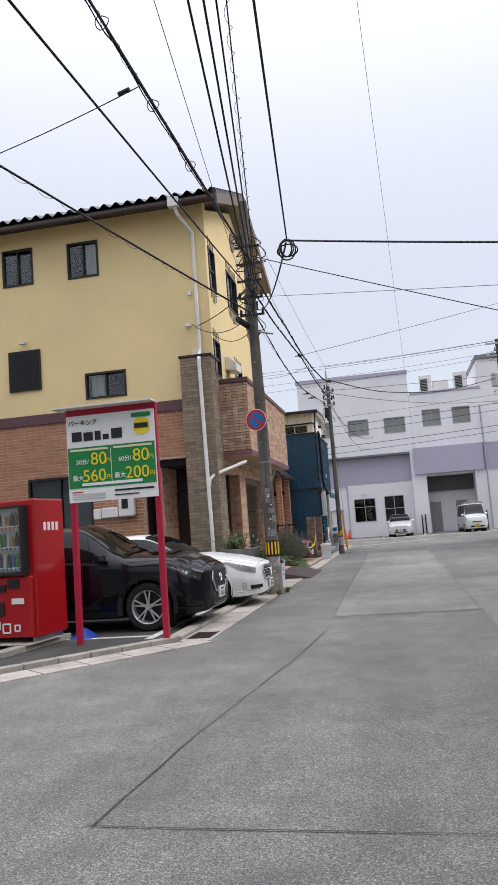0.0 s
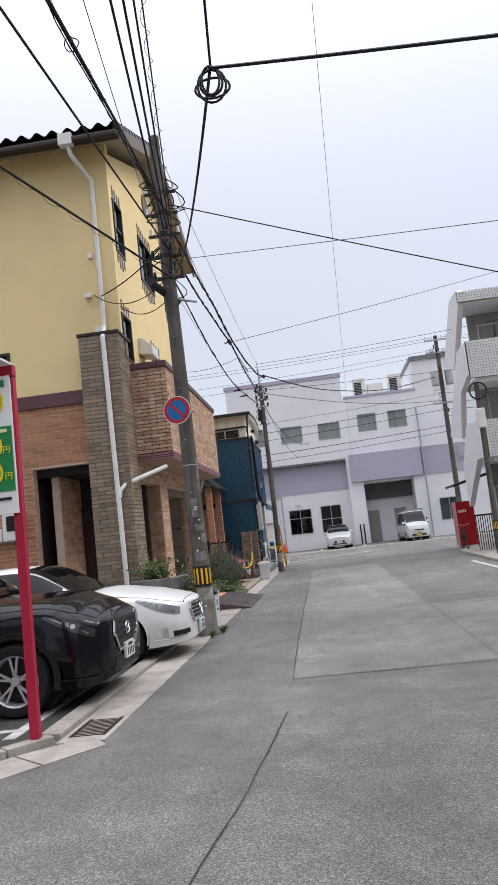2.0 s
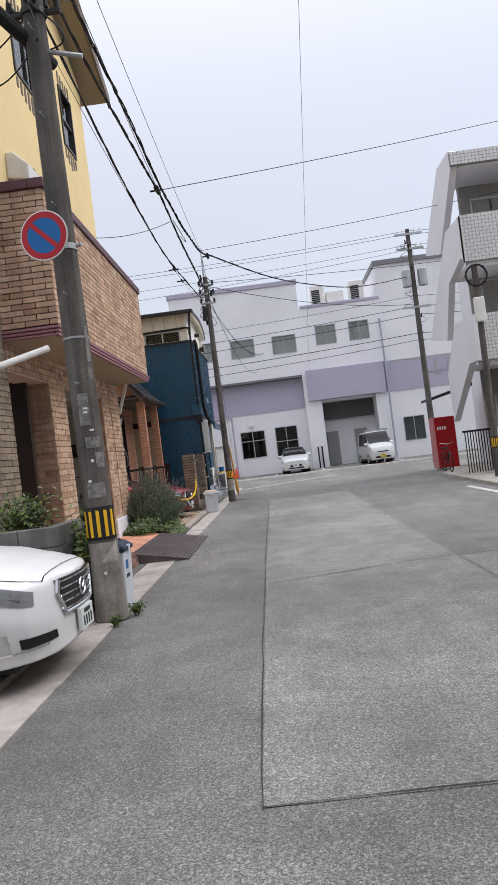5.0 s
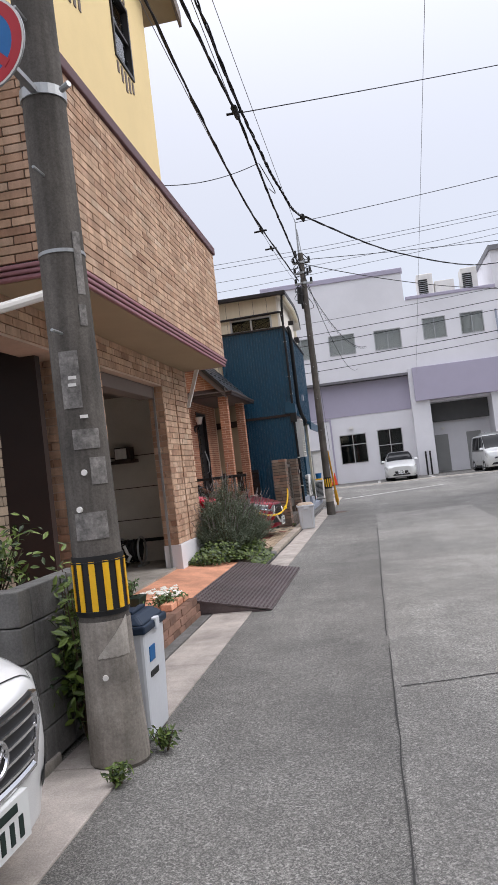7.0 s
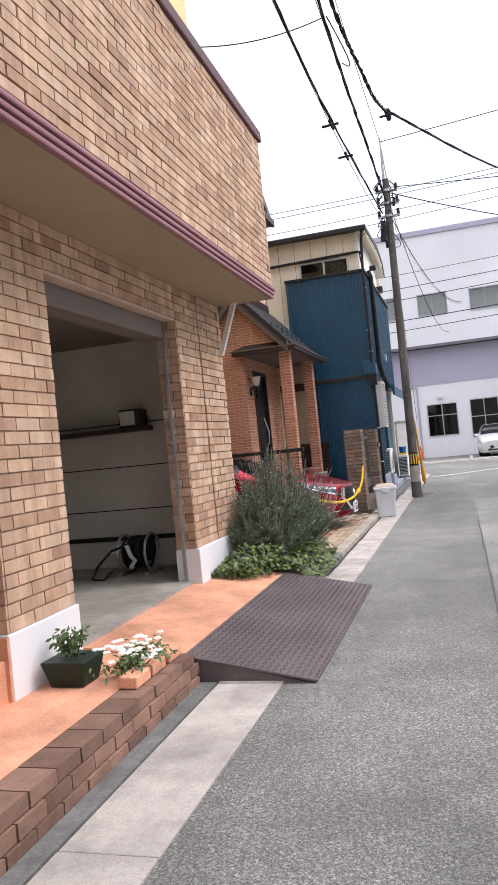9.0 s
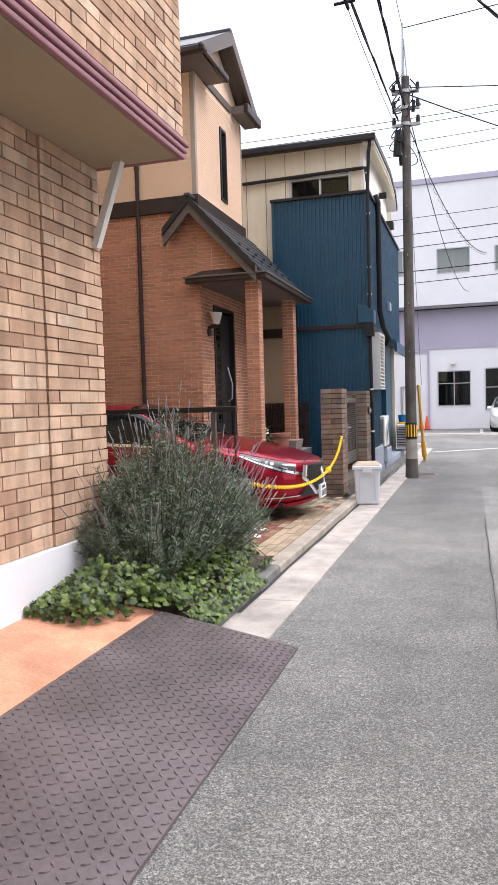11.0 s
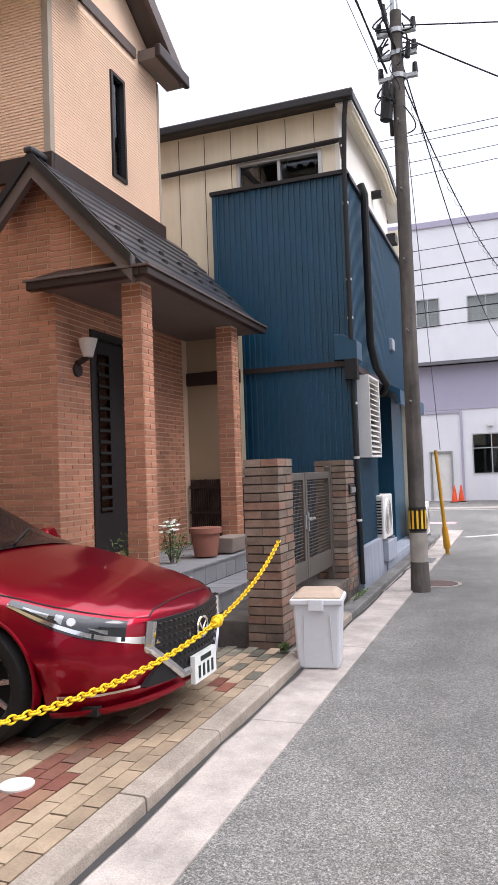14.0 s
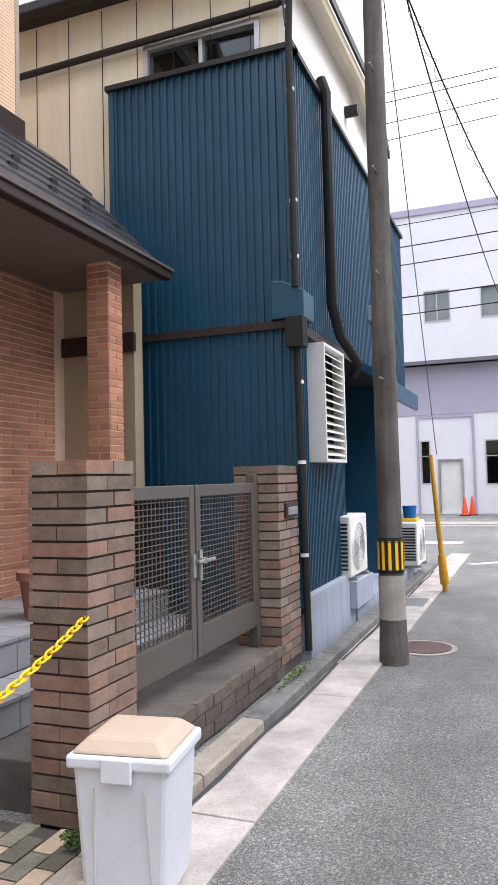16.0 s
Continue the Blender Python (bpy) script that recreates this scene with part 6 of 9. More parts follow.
        part("wing_mirror", moved(Mesh().hexa([(-mx - 0.1, side * (hw - 0.08), mz), (-mx + 0.06, side * (hw - 0.08), mz), (-mx + 0.03, side * (hw + 0.14), mz + 0.02), (-mx - 0.09, side * (hw + 0.14), mz + 0.02)],
                                              [(-mx - 0.1, side * (hw - 0.06), mz + 0.13), (-mx + 0.02, side * (hw - 0.06), mz + 0.13), (-mx - 0.01, side * (hw + 0.12), mz + 0.14), (-mx - 0.09, side * (hw + 0.12), mz + 0.14)]), mat), body_paint, c, bevel=0.03)
        for s in side_win[0][0] + 0.35, (side_win[0][0] + side_win[-1][1]) / 2 + 0.15:
            part("door_seam", moved(B.patch(Mesh(), s, s + 0.008, 2.2, 4.0, 0.003, side, 1, 10), mat), M_BLACK, c)
        hs = (side_win[0][0] + side_win[-1][1]) / 2
        part("door_handle", moved(B.patch(Mesh(), hs - 0.12, hs + 0.08, 3.62, 3.7, 0.02, side, 4, 1), mat), body_paint, c)
        part("sill", moved(B.patch(Mesh(), wheels[0] + R + 0.03, wheels[1] - R - 0.03, 1.2, 2.25, 0.008, side, 8, 4), mat), M_TRIM, c)
    nz0 = stations[0]
    zlow, w = nz0[1], 0.62 if nose else nz0[3]
    if grille:
        gz0, gz1, gw0, gw1, style = grille
        gpoly = [(-gw0, gz0), (gw0, gz0), (gw1, (gz0 + gz1) / 2 + 0.03), (gw1 * 0.95, gz1), (-gw1 * 0.95, gz1), (-gw1, (gz0 + gz1) / 2 + 0.03)]
        low = lambda y: gz0 + max(0.0, abs(y) - gw0) / (gw1 - gw0) * ((gz1 - gz0) / 2 + 0.03)
        gm = Mesh().grid([[(x, y, z) for x, z in ((-0.02, low(y)), (0.012, low(y)), (0.012, gz1), (-0.02, gz1), (-0.02, low(y)))] for y in (gw1 * (q / 12 - 1) for q in range(25))])
        gr = part("grille", moved(bowed(gm, nose), mat), M_TRIM, c)
        if style == "bars":
            for k in range(5):
                z = gz0 + 0.03 + (gz1 - gz0 - 0.05) * k / 4
                part("bar", moved(bowed(Mesh().pipe([(0.014, gw1 * 0.9 * q / 6, z) for q in range(-6, 7)], 0.009, 6), nose), mat), M_CHROME if body_paint == M_CARWHITE else M_TRIM, gr)
        else:
            dots = Mesh()
            for a in range(22):
                for b in range(8):
                    yy, zz = -gw1 * 0.92 + a * gw1 * 1.84 / 21, gz0 + 0.03 + b * (gz1 - gz0 - 0.06) / 7
                    if abs(yy) < gw0 + (gw1 - gw0) * min(1, (zz - gz0) / (gz1 - gz0) * 1.8) - 0.03:
                        dots.hexa([(0.01, yy - 0.014, zz - 0.01), (0.01, yy + 0.014, zz - 0.01), (0.01, yy + 0.014, zz + 0.012), (0.01, yy - 0.014, zz + 0.012)],
                                  [(0.022, yy - 0.008, zz - 0.005), (0.022, yy + 0.008, zz - 0.005), (0.022, yy + 0.008, zz + 0.006), (0.022, yy - 0.008, zz + 0.006)])
            part("grille_studs", moved(bowed(dots, nose), mat), M_FRAME_DK, gr, recalc=False)["kind"] = "stuff"
        loop = [gpoly[3], gpoly[2], gpoly[1], gpoly[0], gpoly[5], gpoly[4]]
        fine = [(0.012, p[0] + (q[0] - p[0]) * i / 8, p[1] + (q[1] - p[1]) * i / 8) for p, q in zip(loop, loop[1:]) for i in range(9)]
        part("grille_surround", moved(bowed(Mesh().pipe(fine, 0.018 + 0.01 * (nose > 0.3), 8), nose), mat), M_CHROME, gr, smooth=True)
        em = Mesh().pipe([(0.03, 0.075 * math.cos(a / 10 * math.pi), gz1 - 0.12 + 0.062 * math.sin(a / 10 * math.pi)) for a in range(21)], 0.009, 6)
        em.pipe([(0.03, -0.05, gz1 - 0.09), (0.03, 0.0, gz1 - 0.14), (0.03, 0.05, gz1 - 0.09)], 0.008, 6)
        part("badge", moved(em, mat), M_CHROME, gr, "round chrome badge", smooth=True)
    top = lambda y: zlow + 0.16 - max(0.0, abs(y) / w - 0.7) * 0.7
    im = Mesh().grid([[(x, y, z) for x, z in ((-0.02, zlow + 0.05), (0.014, zlow + 0.05), (0.014, top(y)), (-0.02, top(y)), (-0.02, zlow + 0.05))] for y in (w * 0.85 * (q / 8 - 1) for q in range(17))])
    if body_paint != M_CARWHITE:
        part("lower_intake", moved(bowed(im, nose), mat), M_TRIM, c)
    if body_paint == M_RED:
        for side in (1, -1):
            part("bumper_lip", moved(B.patch(Mesh(), 0.03, 0.56, 1.25, 1.75, 0.03, side, 16, 4), mat), body_paint, c, smooth=True)
    pl = part("number_plate", moved(Mesh().box(0.015, -0.165, plate_z - 0.083, 0.045, 0.165, plate_z + 0.083), mat), plate, c, "number plate with dark bars")
    for k in range(4):
        part("bar", moved(Mesh().box(0.044, -0.115 + k * 0.066, plate_z - 0.06, 0.048, -0.085 + k * 0.066, plate_z + 0.015), mat), M_GREENBAR, pl)
    part("bar", moved(Mesh().box(0.044, -0.08, plate_z + 0.035, 0.048, 0.08, plate_z + 0.065), mat), M_GREENBAR, pl)
    if body_paint == M_CARWHITE:
        for side in (1, -1):
            part("fog_lamp", moved(B.patch(Mesh(), 0.3, 0.38, 2.3, 2.75, 0.01, side, 4, 4), mat), M_LENS, c, "clear fog lamp", smooth=True)
            part("air_intake", moved(B.patch(Mesh(), 0.06, 0.24, 2.35, 2.6, 0.008, side, 6, 4), mat), M_BLACK, c, smooth=True)
    for side in (1, -1):
        part("fog_trim", moved(B.patch(Mesh(), 0.1, 0.5, 2.26, 2.32, 0.012, side, 6, 2), mat), M_TRIM if cladding else M_CHROME, c)
    if body_paint != M_SILVER:
        for side in (1, -1):
            part("hood_seam", moved(B.patch(Mesh(), 0.1, s0 - 0.05, 4.44, 4.48, 0.003, side, 20, 1), mat), M_BLACK, c)
            part("hood_seam", moved(B.patch(Mesh(), 0.1, 0.108, 4.44, 7, 0.003, side, 1, 12), mat), M_BLACK, c)
    for side in (1, -1):
        wip = Mesh().pipe([B.at(s0 + 0.03, 6.9 if side > 0 else 6.2, 0.03), B.at(s0 + 0.2, 6.1, 0.02), B.at(s0 + 0.28, 5.6, 0.02)], 0.008, 6)
        if side > 0:
            part("wiper", moved(wip, mat), M_BLACK, c)
    return c


#      s     zb    wb    wm    zm    ws    zs    wt    zte   zt
SEDAN = [(0.00, 0.22, 0.48, 0.60, 0.42, 0.56, 0.62, 0.44, 0.68, 0.70), (0.07, 0.19, 0.66, 0.76, 0.42, 0.70, 0.64, 0.50, 0.71, 0.735), (0.28, 0.17, 0.78, 0.86, 0.46, 0.80, 0.70, 0.58, 0.79, 0.82),
         (0.65, 0.17, 0.82, 0.91, 0.50, 0.85, 0.77, 0.66, 0.88, 0.91), (1.25, 0.18, 0.84, 0.92, 0.52, 0.87, 0.84, 0.72, 0.96, 1.00), (1.45, 0.18, 0.84, 0.92, 0.52, 0.87, 0.87, 0.74, 0.99, 1.05),
         (2.25, 0.18, 0.84, 0.92, 0.52, 0.88, 0.92, 0.60, 1.36, 1.42), (2.9, 0.18, 0.84, 0.92, 0.54, 0.88, 0.94, 0.58, 1.39, 1.45), (3.5, 0.19, 0.84, 0.92, 0.54, 0.88, 0.96, 0.57, 1.33, 1.39),
         (4.25, 0.22, 0.82, 0.91, 0.56, 0.84, 0.99, 0.64, 1.06, 1.10), (4.6, 0.26, 0.78, 0.86, 0.58, 0.80, 0.98, 0.62, 1.02, 1.05), (4.86, 0.34, 0.66, 0.74, 0.6, 0.70, 0.92, 0.52, 0.96, 0.98)]
RED_SEDAN = [(0.00, 0.24, 0.06, 0.10, 0.44, 0.09, 0.60, 0.06, 0.665, 0.68), (0.02, 0.23, 0.18, 0.24, 0.44, 0.22, 0.61, 0.18, 0.675, 0.69), (0.05, 0.22, 0.30, 0.37, 0.44, 0.35, 0.62, 0.29, 0.685, 0.705),
             (0.10, 0.21, 0.42, 0.51, 0.45, 0.48, 0.635, 0.40, 0.70, 0.725), (0.17, 0.20, 0.55, 0.64, 0.46, 0.60, 0.65, 0.49, 0.715, 0.75), (0.30, 0.19, 0.68, 0.77, 0.47, 0.72, 0.68, 0.56, 0.75, 0.795),
             (0.50, 0.18, 0.77, 0.87, 0.50, 0.81, 0.72, 0.63, 0.80, 0.85), (0.75, 0.18, 0.82, 0.91, 0.52, 0.86, 0.77, 0.68, 0.86, 0.905), (1.25, 0.18, 0.84, 0.92, 0.53, 0.88, 0.85, 0.73, 0.955, 1.0), *SEDAN[5:]]
WHITE_SEDAN = [(0.0, 0.24, 0.1, 0.14, 0.46, 0.13, 0.66, 0.1, 0.73, 0.745), (0.03, 0.22, 0.32, 0.38, 0.46, 0.36, 0.67, 0.3, 0.74, 0.76), (0.08, 0.2, 0.5, 0.58, 0.47, 0.55, 0.69, 0.46, 0.76, 0.785), (0.18, 0.19, 0.66, 0.74, 0.48, 0.70, 0.72, 0.54, 0.79, 0.82),
               (0.35, 0.18, 0.76, 0.84, 0.5, 0.8, 0.76, 0.6, 0.83, 0.87), (0.65, 0.17, 0.82, 0.9, 0.52, 0.85, 0.82, 0.67, 0.9, 0.935), (1.25, 0.18, 0.84, 0.92, 0.53, 0.88, 0.88, 0.73, 0.98, 1.02), *SEDAN[5:]]
SUV = [(s * 0.935, zb * 1.25, wb, wm, zm * 1.15, ws, zs * 1.13, wt, zte * 1.14, zt * 1.155) for s, zb, wb, wm, zm, ws, zs, wt, zte, zt in SEDAN[:8]]
SUV = [(a[0], a[1], a[2], a[3], a[4], a[5], a[6] + (0.1 if i < 4 else 0.02), a[7], a[8] + (0.1 if i < 4 else 0.02), a[9] + (0.1 if i < 4 else 0.02)) for i, a in enumerate(SUV)]
SUV += [(3.4, 0.24, 0.84, 0.92, 0.62, 0.88, 1.09, 0.6, 1.58, 1.66), (4.0, 0.27, 0.82, 0.91, 0.64, 0.86, 1.12, 0.6, 1.5, 1.58), (4.4, 0.3, 0.78, 0.86, 0.66, 0.8, 1.12, 0.58, 1.18, 1.22), (4.54, 0.38, 0.68, 0.76, 0.68, 0.7, 1.02, 0.52, 1.06, 1.08)]
HATCH = [(s * 0.8, zb, wb * 0.93, wm * 0.925, zm, ws * 0.93, zs * 1.08, wt * 0.95, zte * 1.07, zt * 1.055) for s, zb, wb, wm, zm, ws, zs, wt, zte, zt in SEDAN[:9]]
HATCH += [(3.45, 0.24, 0.76, 0.84, 0.58, 0.78, 1.02, 0.6, 1.36, 1.42), (3.85, 0.34, 0.66, 0.74, 0.6, 0.7, 0.98, 0.52, 1.0, 1.02)]
VAN = [(0.0, 0.26, 0.5, 0.58, 0.5, 0.56, 0.74, 0.5, 0.78, 0.8), (0.08, 0.22, 0.62, 0.7, 0.5, 0.67, 0.9, 0.6, 0.97, 1.0), (0.3, 0.2, 0.66, 0.735, 0.55, 0.7, 0.98, 0.64, 1.06, 1.1), (0.5, 0.2, 0.67, 0.737, 0.55, 0.71, 1.0, 0.64, 1.14, 1.2),
       (1.05, 0.2, 0.67, 0.737, 0.55, 0.71, 1.04, 0.6, 1.78, 1.84), (1.4, 0.2, 0.67, 0.737, 0.55, 0.71, 1.04, 0.6, 1.82, 1.89), (2.6, 0.2, 0.67, 0.737, 0.55, 0.71, 1.04, 0.6, 1.82, 1.89), (3.3, 0.24, 0.66, 0.73, 0.55, 0.7, 1.04, 0.58, 1.78, 1.85), (3.4, 0.3, 0.6, 0.66, 0.55, 0.64, 1.0, 0.54, 1.6, 1.66)]

red_car = car("car", "glossy red metallic sedan parked on brick paving", pose(-3.27, 27.75, 0.082), RED_SEDAN, M_RED, (0.98, 3.8), 0.345, 0.25, 10, (1.38, 2.3), [(1.75, 2.75), (2.8, 3.7)], 4.98, (0.17, 0.78, 3.5, 4.4), M_LENS_DK,
              grille=(0.3, 0.655, 0.24, 0.5, "studs"), plate_z=0.3, rear_glass=(3.45, 4.15), mirror=(1.75, 0.95), twin=False, nose=0.4, rim=M_GUNMETAL)
black_car = car("car", "blue-black compact SUV with dark cladding in a parking bay", pose(-2.93, 11.78, 0.03), SUV, M_CARBLACK, (0.92, 3.6), 0.365, 0.255, 5, (1.3, 2.15), [(1.6, 2.55), (2.6, 3.6)], 4.98, (0.1, 0.6, 3.55, 4.02), M_LENS_DK,
                cladding=True, grille=(0.5, 0.82, 0.3, 0.46, "bars"), plate_z=0.47, mirror=(1.6, 1.07))
white_car = car("car", "white large sedan parked beside the utility pole", pose(-2.57, 14.42, 0.03), WHITE_SEDAN, M_CARWHITE, (0.95, 3.8), 0.33, 0.235, 7, (1.38, 2.3), [(1.75, 2.75), (2.8, 3.7)], 4.98, (0.14, 0.7, 3.4, 4.2), M_LENS_CLEAR,
                grille=(0.46, 0.72, 0.34, 0.44, "bars"), nose=0.24, plate_z=0.36, mirror=(1.75, 0.95), rear_glass=(3.45, 4.15))
far_car = car("car", "silver hatchback parked before the white building", pose(0.1, 52.3, 0.02, 0, 0, -90), HATCH, M_SILVER, (0.8, 3.1), 0.3, 0.2, 5, (1.1, 1.85), [(1.4, 2.2), (2.25, 3.1)], 4.98, (0.1, 0.5, 3.5, 4.1), M_LENS,
              grille=(0.35, 0.5, 0.3, 0.36, "bars"), plate_z=0.45, mirror=(1.35, 0.98))
van = car("van", "silver-green kei van parked in the loading bay", pose(5.15, 51.6, 0.02, 0, 0, -84), VAN, M_SILVER, (0.75, 2.95), 0.27, 0.17, 5, (0.5, 1.05), [(0.75, 1.5), (1.6, 3.0)], 4.95, (0.06, 0.3, 3.45, 4.1), M_LENS,
          grille=(0.62, 0.7, 0.3, 0.34, "bars"), plate=M_PLATE_Y, plate_z=0.42, mirror=(0.7, 1.1))
van["category"] = "van"
rack = thing("roof_rack", (5.15, 53, 1.9), "pale ladder rack on the van roof", "roof rack")
for k in range(3):
    part("rail", Mesh().box(4.55, 52.9 + k * 0.7, 1.9, 5.75, 52.94 + k * 0.7, 2.02), M_STEEL, rack)
for x in (4.65, 5.62):
    part("rail", Mesh().box(x, 52.8, 2.0, x + 0.04, 54.5, 2.04), M_STEEL, rack)

# ---- street furniture ----
M_BAND = surface("black_sleeve", (0.02, 0.02, 0.021), 0.55, vary=0.1, bump=0.05)
M_SIGNRED = surface("sign_red", (0.42, 0.02, 0.03), 0.45, vary=0.06, bump=0.0)
M_SIGNBLUE = surface("sign_blue", (0.012, 0.13, 0.36), 0.45, vary=0.06, bump=0.0)
M_STICKER = surface("torn_paper_remains", (0.25, 0.235, 0.22), 0.9, fine=50, coarse=14, vary=0.5, bump=0.1)


def curved_plate(m, cx, cy, r, a0, a1, z0, z1, t=0.008, n=12):
    rows = []
    for i in range(n + 1):
        a = radians(a0 + (a1 - a0) * i / n)
        c, s = math.cos(a), math.sin(a)
        rows.append([(cx + q * c, cy + q * s, z) for q, z in ((r, z0), (r + t, z0), (r + t, z1), (r, z1), (r, z0))])
    return m.grid(rows)


def utility_pole(x, y, r0, r1, h, lean, label, band, name="utility_pole"):
    p = thing(name, (x, y, 0), label, "utility pole", "utility poles")
    top = (x + lean[0] * h, y + lean[1] * h, h)
    at = lambda z: (x + lean[0] * z, y + lean[1] * z, r0 + (r1 - r0) * z / h)
    k = 14
    m = Mesh()
    for zz in [-0.3, 0.0] + [h * (i + 1) / k for i in range(k)] + [h]:
        c = at(zz)
        q = c[2] + (0.018 if zz < 0.1 else 0)
        ring = [(c[0] + q * math.cos(2 * math.pi * a / 24), c[1] + q * math.sin(2 * math.pi * a / 24), zz) for a in range(24)]
        if m.v:
            n = len(m.v)
            m.f += [(n - 24 + a, n - 24 + (a + 1) % 24, n + (a + 1) % 24, n + a) for a in range(24)]
        m.v += ring
    m.f.append(tuple(range(len(m.v) - 24, len(m.v))))
    part("shaft", m, M_POLE, p, smooth=True)
    if band:
        z0, z1 = band
        c = at((z0 + z1) / 2)
        sl = part("sleeve", Mesh().tube((c[0], c[1], z0), (c[0], c[1], z1), c[2] + 0.006, c[2] + 0.005, 28), M_BAND, p, "black sleeve with yellow bars", smooth=True)
        for a in range(0, 360, 30):
            part("yellow_bar", curved_plate(Mesh(), c[0], c[1], c[2] + 0.006, a, a + 13, z0 + 0.03, z1 - 0.03, 0.005, 4), M_YELLOW, sl)
        for z in (z0 + 0.02, z1 - 0.04):
            part("strap", Mesh().tube((c[0], c[1], z), (c[0], c[1], z + 0.008), c[2] + 0.012, c[2] + 0.012, 28), M_BAND, p)
    z = 2.4
    i = 0
    while z < h - 0.6:
        c = at(z)
        s = 1 if i % 2 else -1
        part("step_bolt", Mesh().tube((c[0], c[1] + s * c[2] * 0.9, z), (c[0] + 0.0, c[1] + s * (c[2] + 0.13), z), 0.009, 0.009, 6), M_STEEL, p)
        z += 0.45
        i += 1
    return p, at


pole1, at1 = utility_pole(-2.73, 16.02, 0.146, 0.095, 8.9, (-0.010, 0.0), "weathered grey concrete utility pole with torn notices", (0.83, 1.16))
pole2, at2 = utility_pole(-2.56, 33.0, 0.108, 0.075, 7.5, (0.0, 0.0), "slim grey concrete utility pole beside the gutter", (0.76, 1.06))
pole3, at3 = utility_pole(6.55, 44.0, 0.15, 0.1, 11.2, (0.0, 0.0), "grey concrete utility pole with transformers at the crossing", None)
pole4, at4 = utility_pole(4.86, 28.4, 0.09, 0.075, 5.7, (0.008, 0.0), "slim grey steel pole with a white box", (0.85, 1.15))
for z in (2.86,):
    c = at1(z)
    part("strap", Mesh().tube((c[0], c[1], z), (c[0], c[1], z + 0.02), c[2] + 0.005, c[2] + 0.005, 28), M_STEEL, pole1)
c = at1(2.0)
for z0, z1, a0, a1 in ((1.98, 2.3, 255, 300), (1.75, 1.86, 268, 330), (1.25, 1.4, 250, 325), (1.55, 1.7, 300, 340), (2.62, 2.98, 322, 345), (2.44, 2.56, 318, 338)):
    c = at1((z0 + z1) / 2)
    part("notice", curved_plate(Mesh(), c[0], c[1], c[2] + 0.001, a0, a1, z0, z1, 0.004, 6), M_STICKER if z0 < 3 else M_WHITE_PL, pole1)
for z, a in ((2.1, 272), (2.14, 274), (1.92, 290)):
    c = at1(z)
    part("paper_strip", curved_plate(Mesh(), c[0], c[1], c[2] + 0.005, a, a + 18, z, z + 0.018, 0.003, 4), M_WHITE_PL, pole1)
M_POLE_LOW = surface("scraped_pole_concrete", (0.36, 0.325, 0.285), 0.9, fine=60, coarse=3.5, vary=0.35, bump=0.2, streaks=0.3)
foot = Mesh()
for z0, z1, o0, o1 in ((0.02, 0.636, 0.022, 0.004), (0.636, 0.8, 0.004, 0.004)):
    p, q = at1(z0), at1(z1)
    foot.grid([[(c[0] + (c[2] + o) * math.cos(2 * math.pi * k / 28), c[1] + (c[2] + o) * math.sin(2 * math.pi * k / 28), z) for k in range(29)] for c, o, z in ((p, o0, z0), (q, o1, z1))])
part("scraped_foot", foot, M_POLE_LOW, pole1, "paler scraped concrete near the ground", smooth=True)
c = at1(0.7)
M_WASH = surface("pale_whitewash", (0.52, 0.48, 0.43), 0.9, fine=60, coarse=5, vary=0.3, bump=0.1, streaks=0.3)
wash = [(radians(270 + k * 4.5), 0.6 + 0.004 * (k % 3), 0.615 + 0.0125 * k) for k in range(17)]
part("whitewash", Mesh().grid([[(c[0] + (c[2] + o) * math.cos(a), c[1] + (c[2] + o) * math.sin(a), z) for o, z in ((0.004, z0), (0.01, z0), (0.01, z1), (0.004, z1))] for a, z0, z1 in wash]), M_WASH, pole1, "pale whitewashed patch", smooth=True)
c = at2(0.5)
part("scraped_foot", curved_plate(Mesh(), c[0], c[1], c[2] + 0.003, 0, 360, 0.32, 0.74, 0.003, 24), M_CONC, pole2, "paler scraped concrete near the ground", smooth=True)
for z, a in ((1.42, 265), (0.5, 280), (1.62, 285)):
    c = at1(z)
    r = math.radians(a)
    part("screw_cap", Mesh().tube((c[0] + c[2] * math.cos(r), c[1] + c[2] * math.sin(r), z), (c[0] + (c[2] + 0.012) * math.cos(r), c[1] + (c[2] + 0.012) * math.sin(r), z), 0.018, 0.016, 10), M_WHITE_PL, pole1)
for z, rr in ((6.2, 0.02), (6.6, 0.03), (7.0, 0.03), (7.4, 0.03), (7.8, 0.02)):
    c = at1(z)
    part("bracket", Mesh().tube((c[0], c[1], z), (c[0], c[1], z + 0.06), c[2] + 0.02, c[2] + 0.02, 16).box(c[0] - 0.28, c[1] - 0.03, z + 0.01, c[0] + 0.28, c[1] + 0.03, z + 0.05), M_FRAME_DK, pole1)
    for s in (-0.25, 0.25):
        part("insulator", Mesh().tube((c[0] + s, c[1], z + 0.05), (c[0] + s, c[1], z + 0.17), 0.035, 0.025, 10), M_BLACK if z < 7 else M_WHITE_PL, pole1, smooth=True)
part("splice_box", Mesh().tube((-3.05, 15.6, 6.05), (-2.75, 16.4, 5.9), 0.07, 0.07, 10), M_BLACK, pole1, smooth=True)
part("arm", Mesh().pipe([at1(5.85)[:2] + (5.85,), (-2.35, 16.05, 5.75)], 0.025, 8), M_STEEL, pole1)
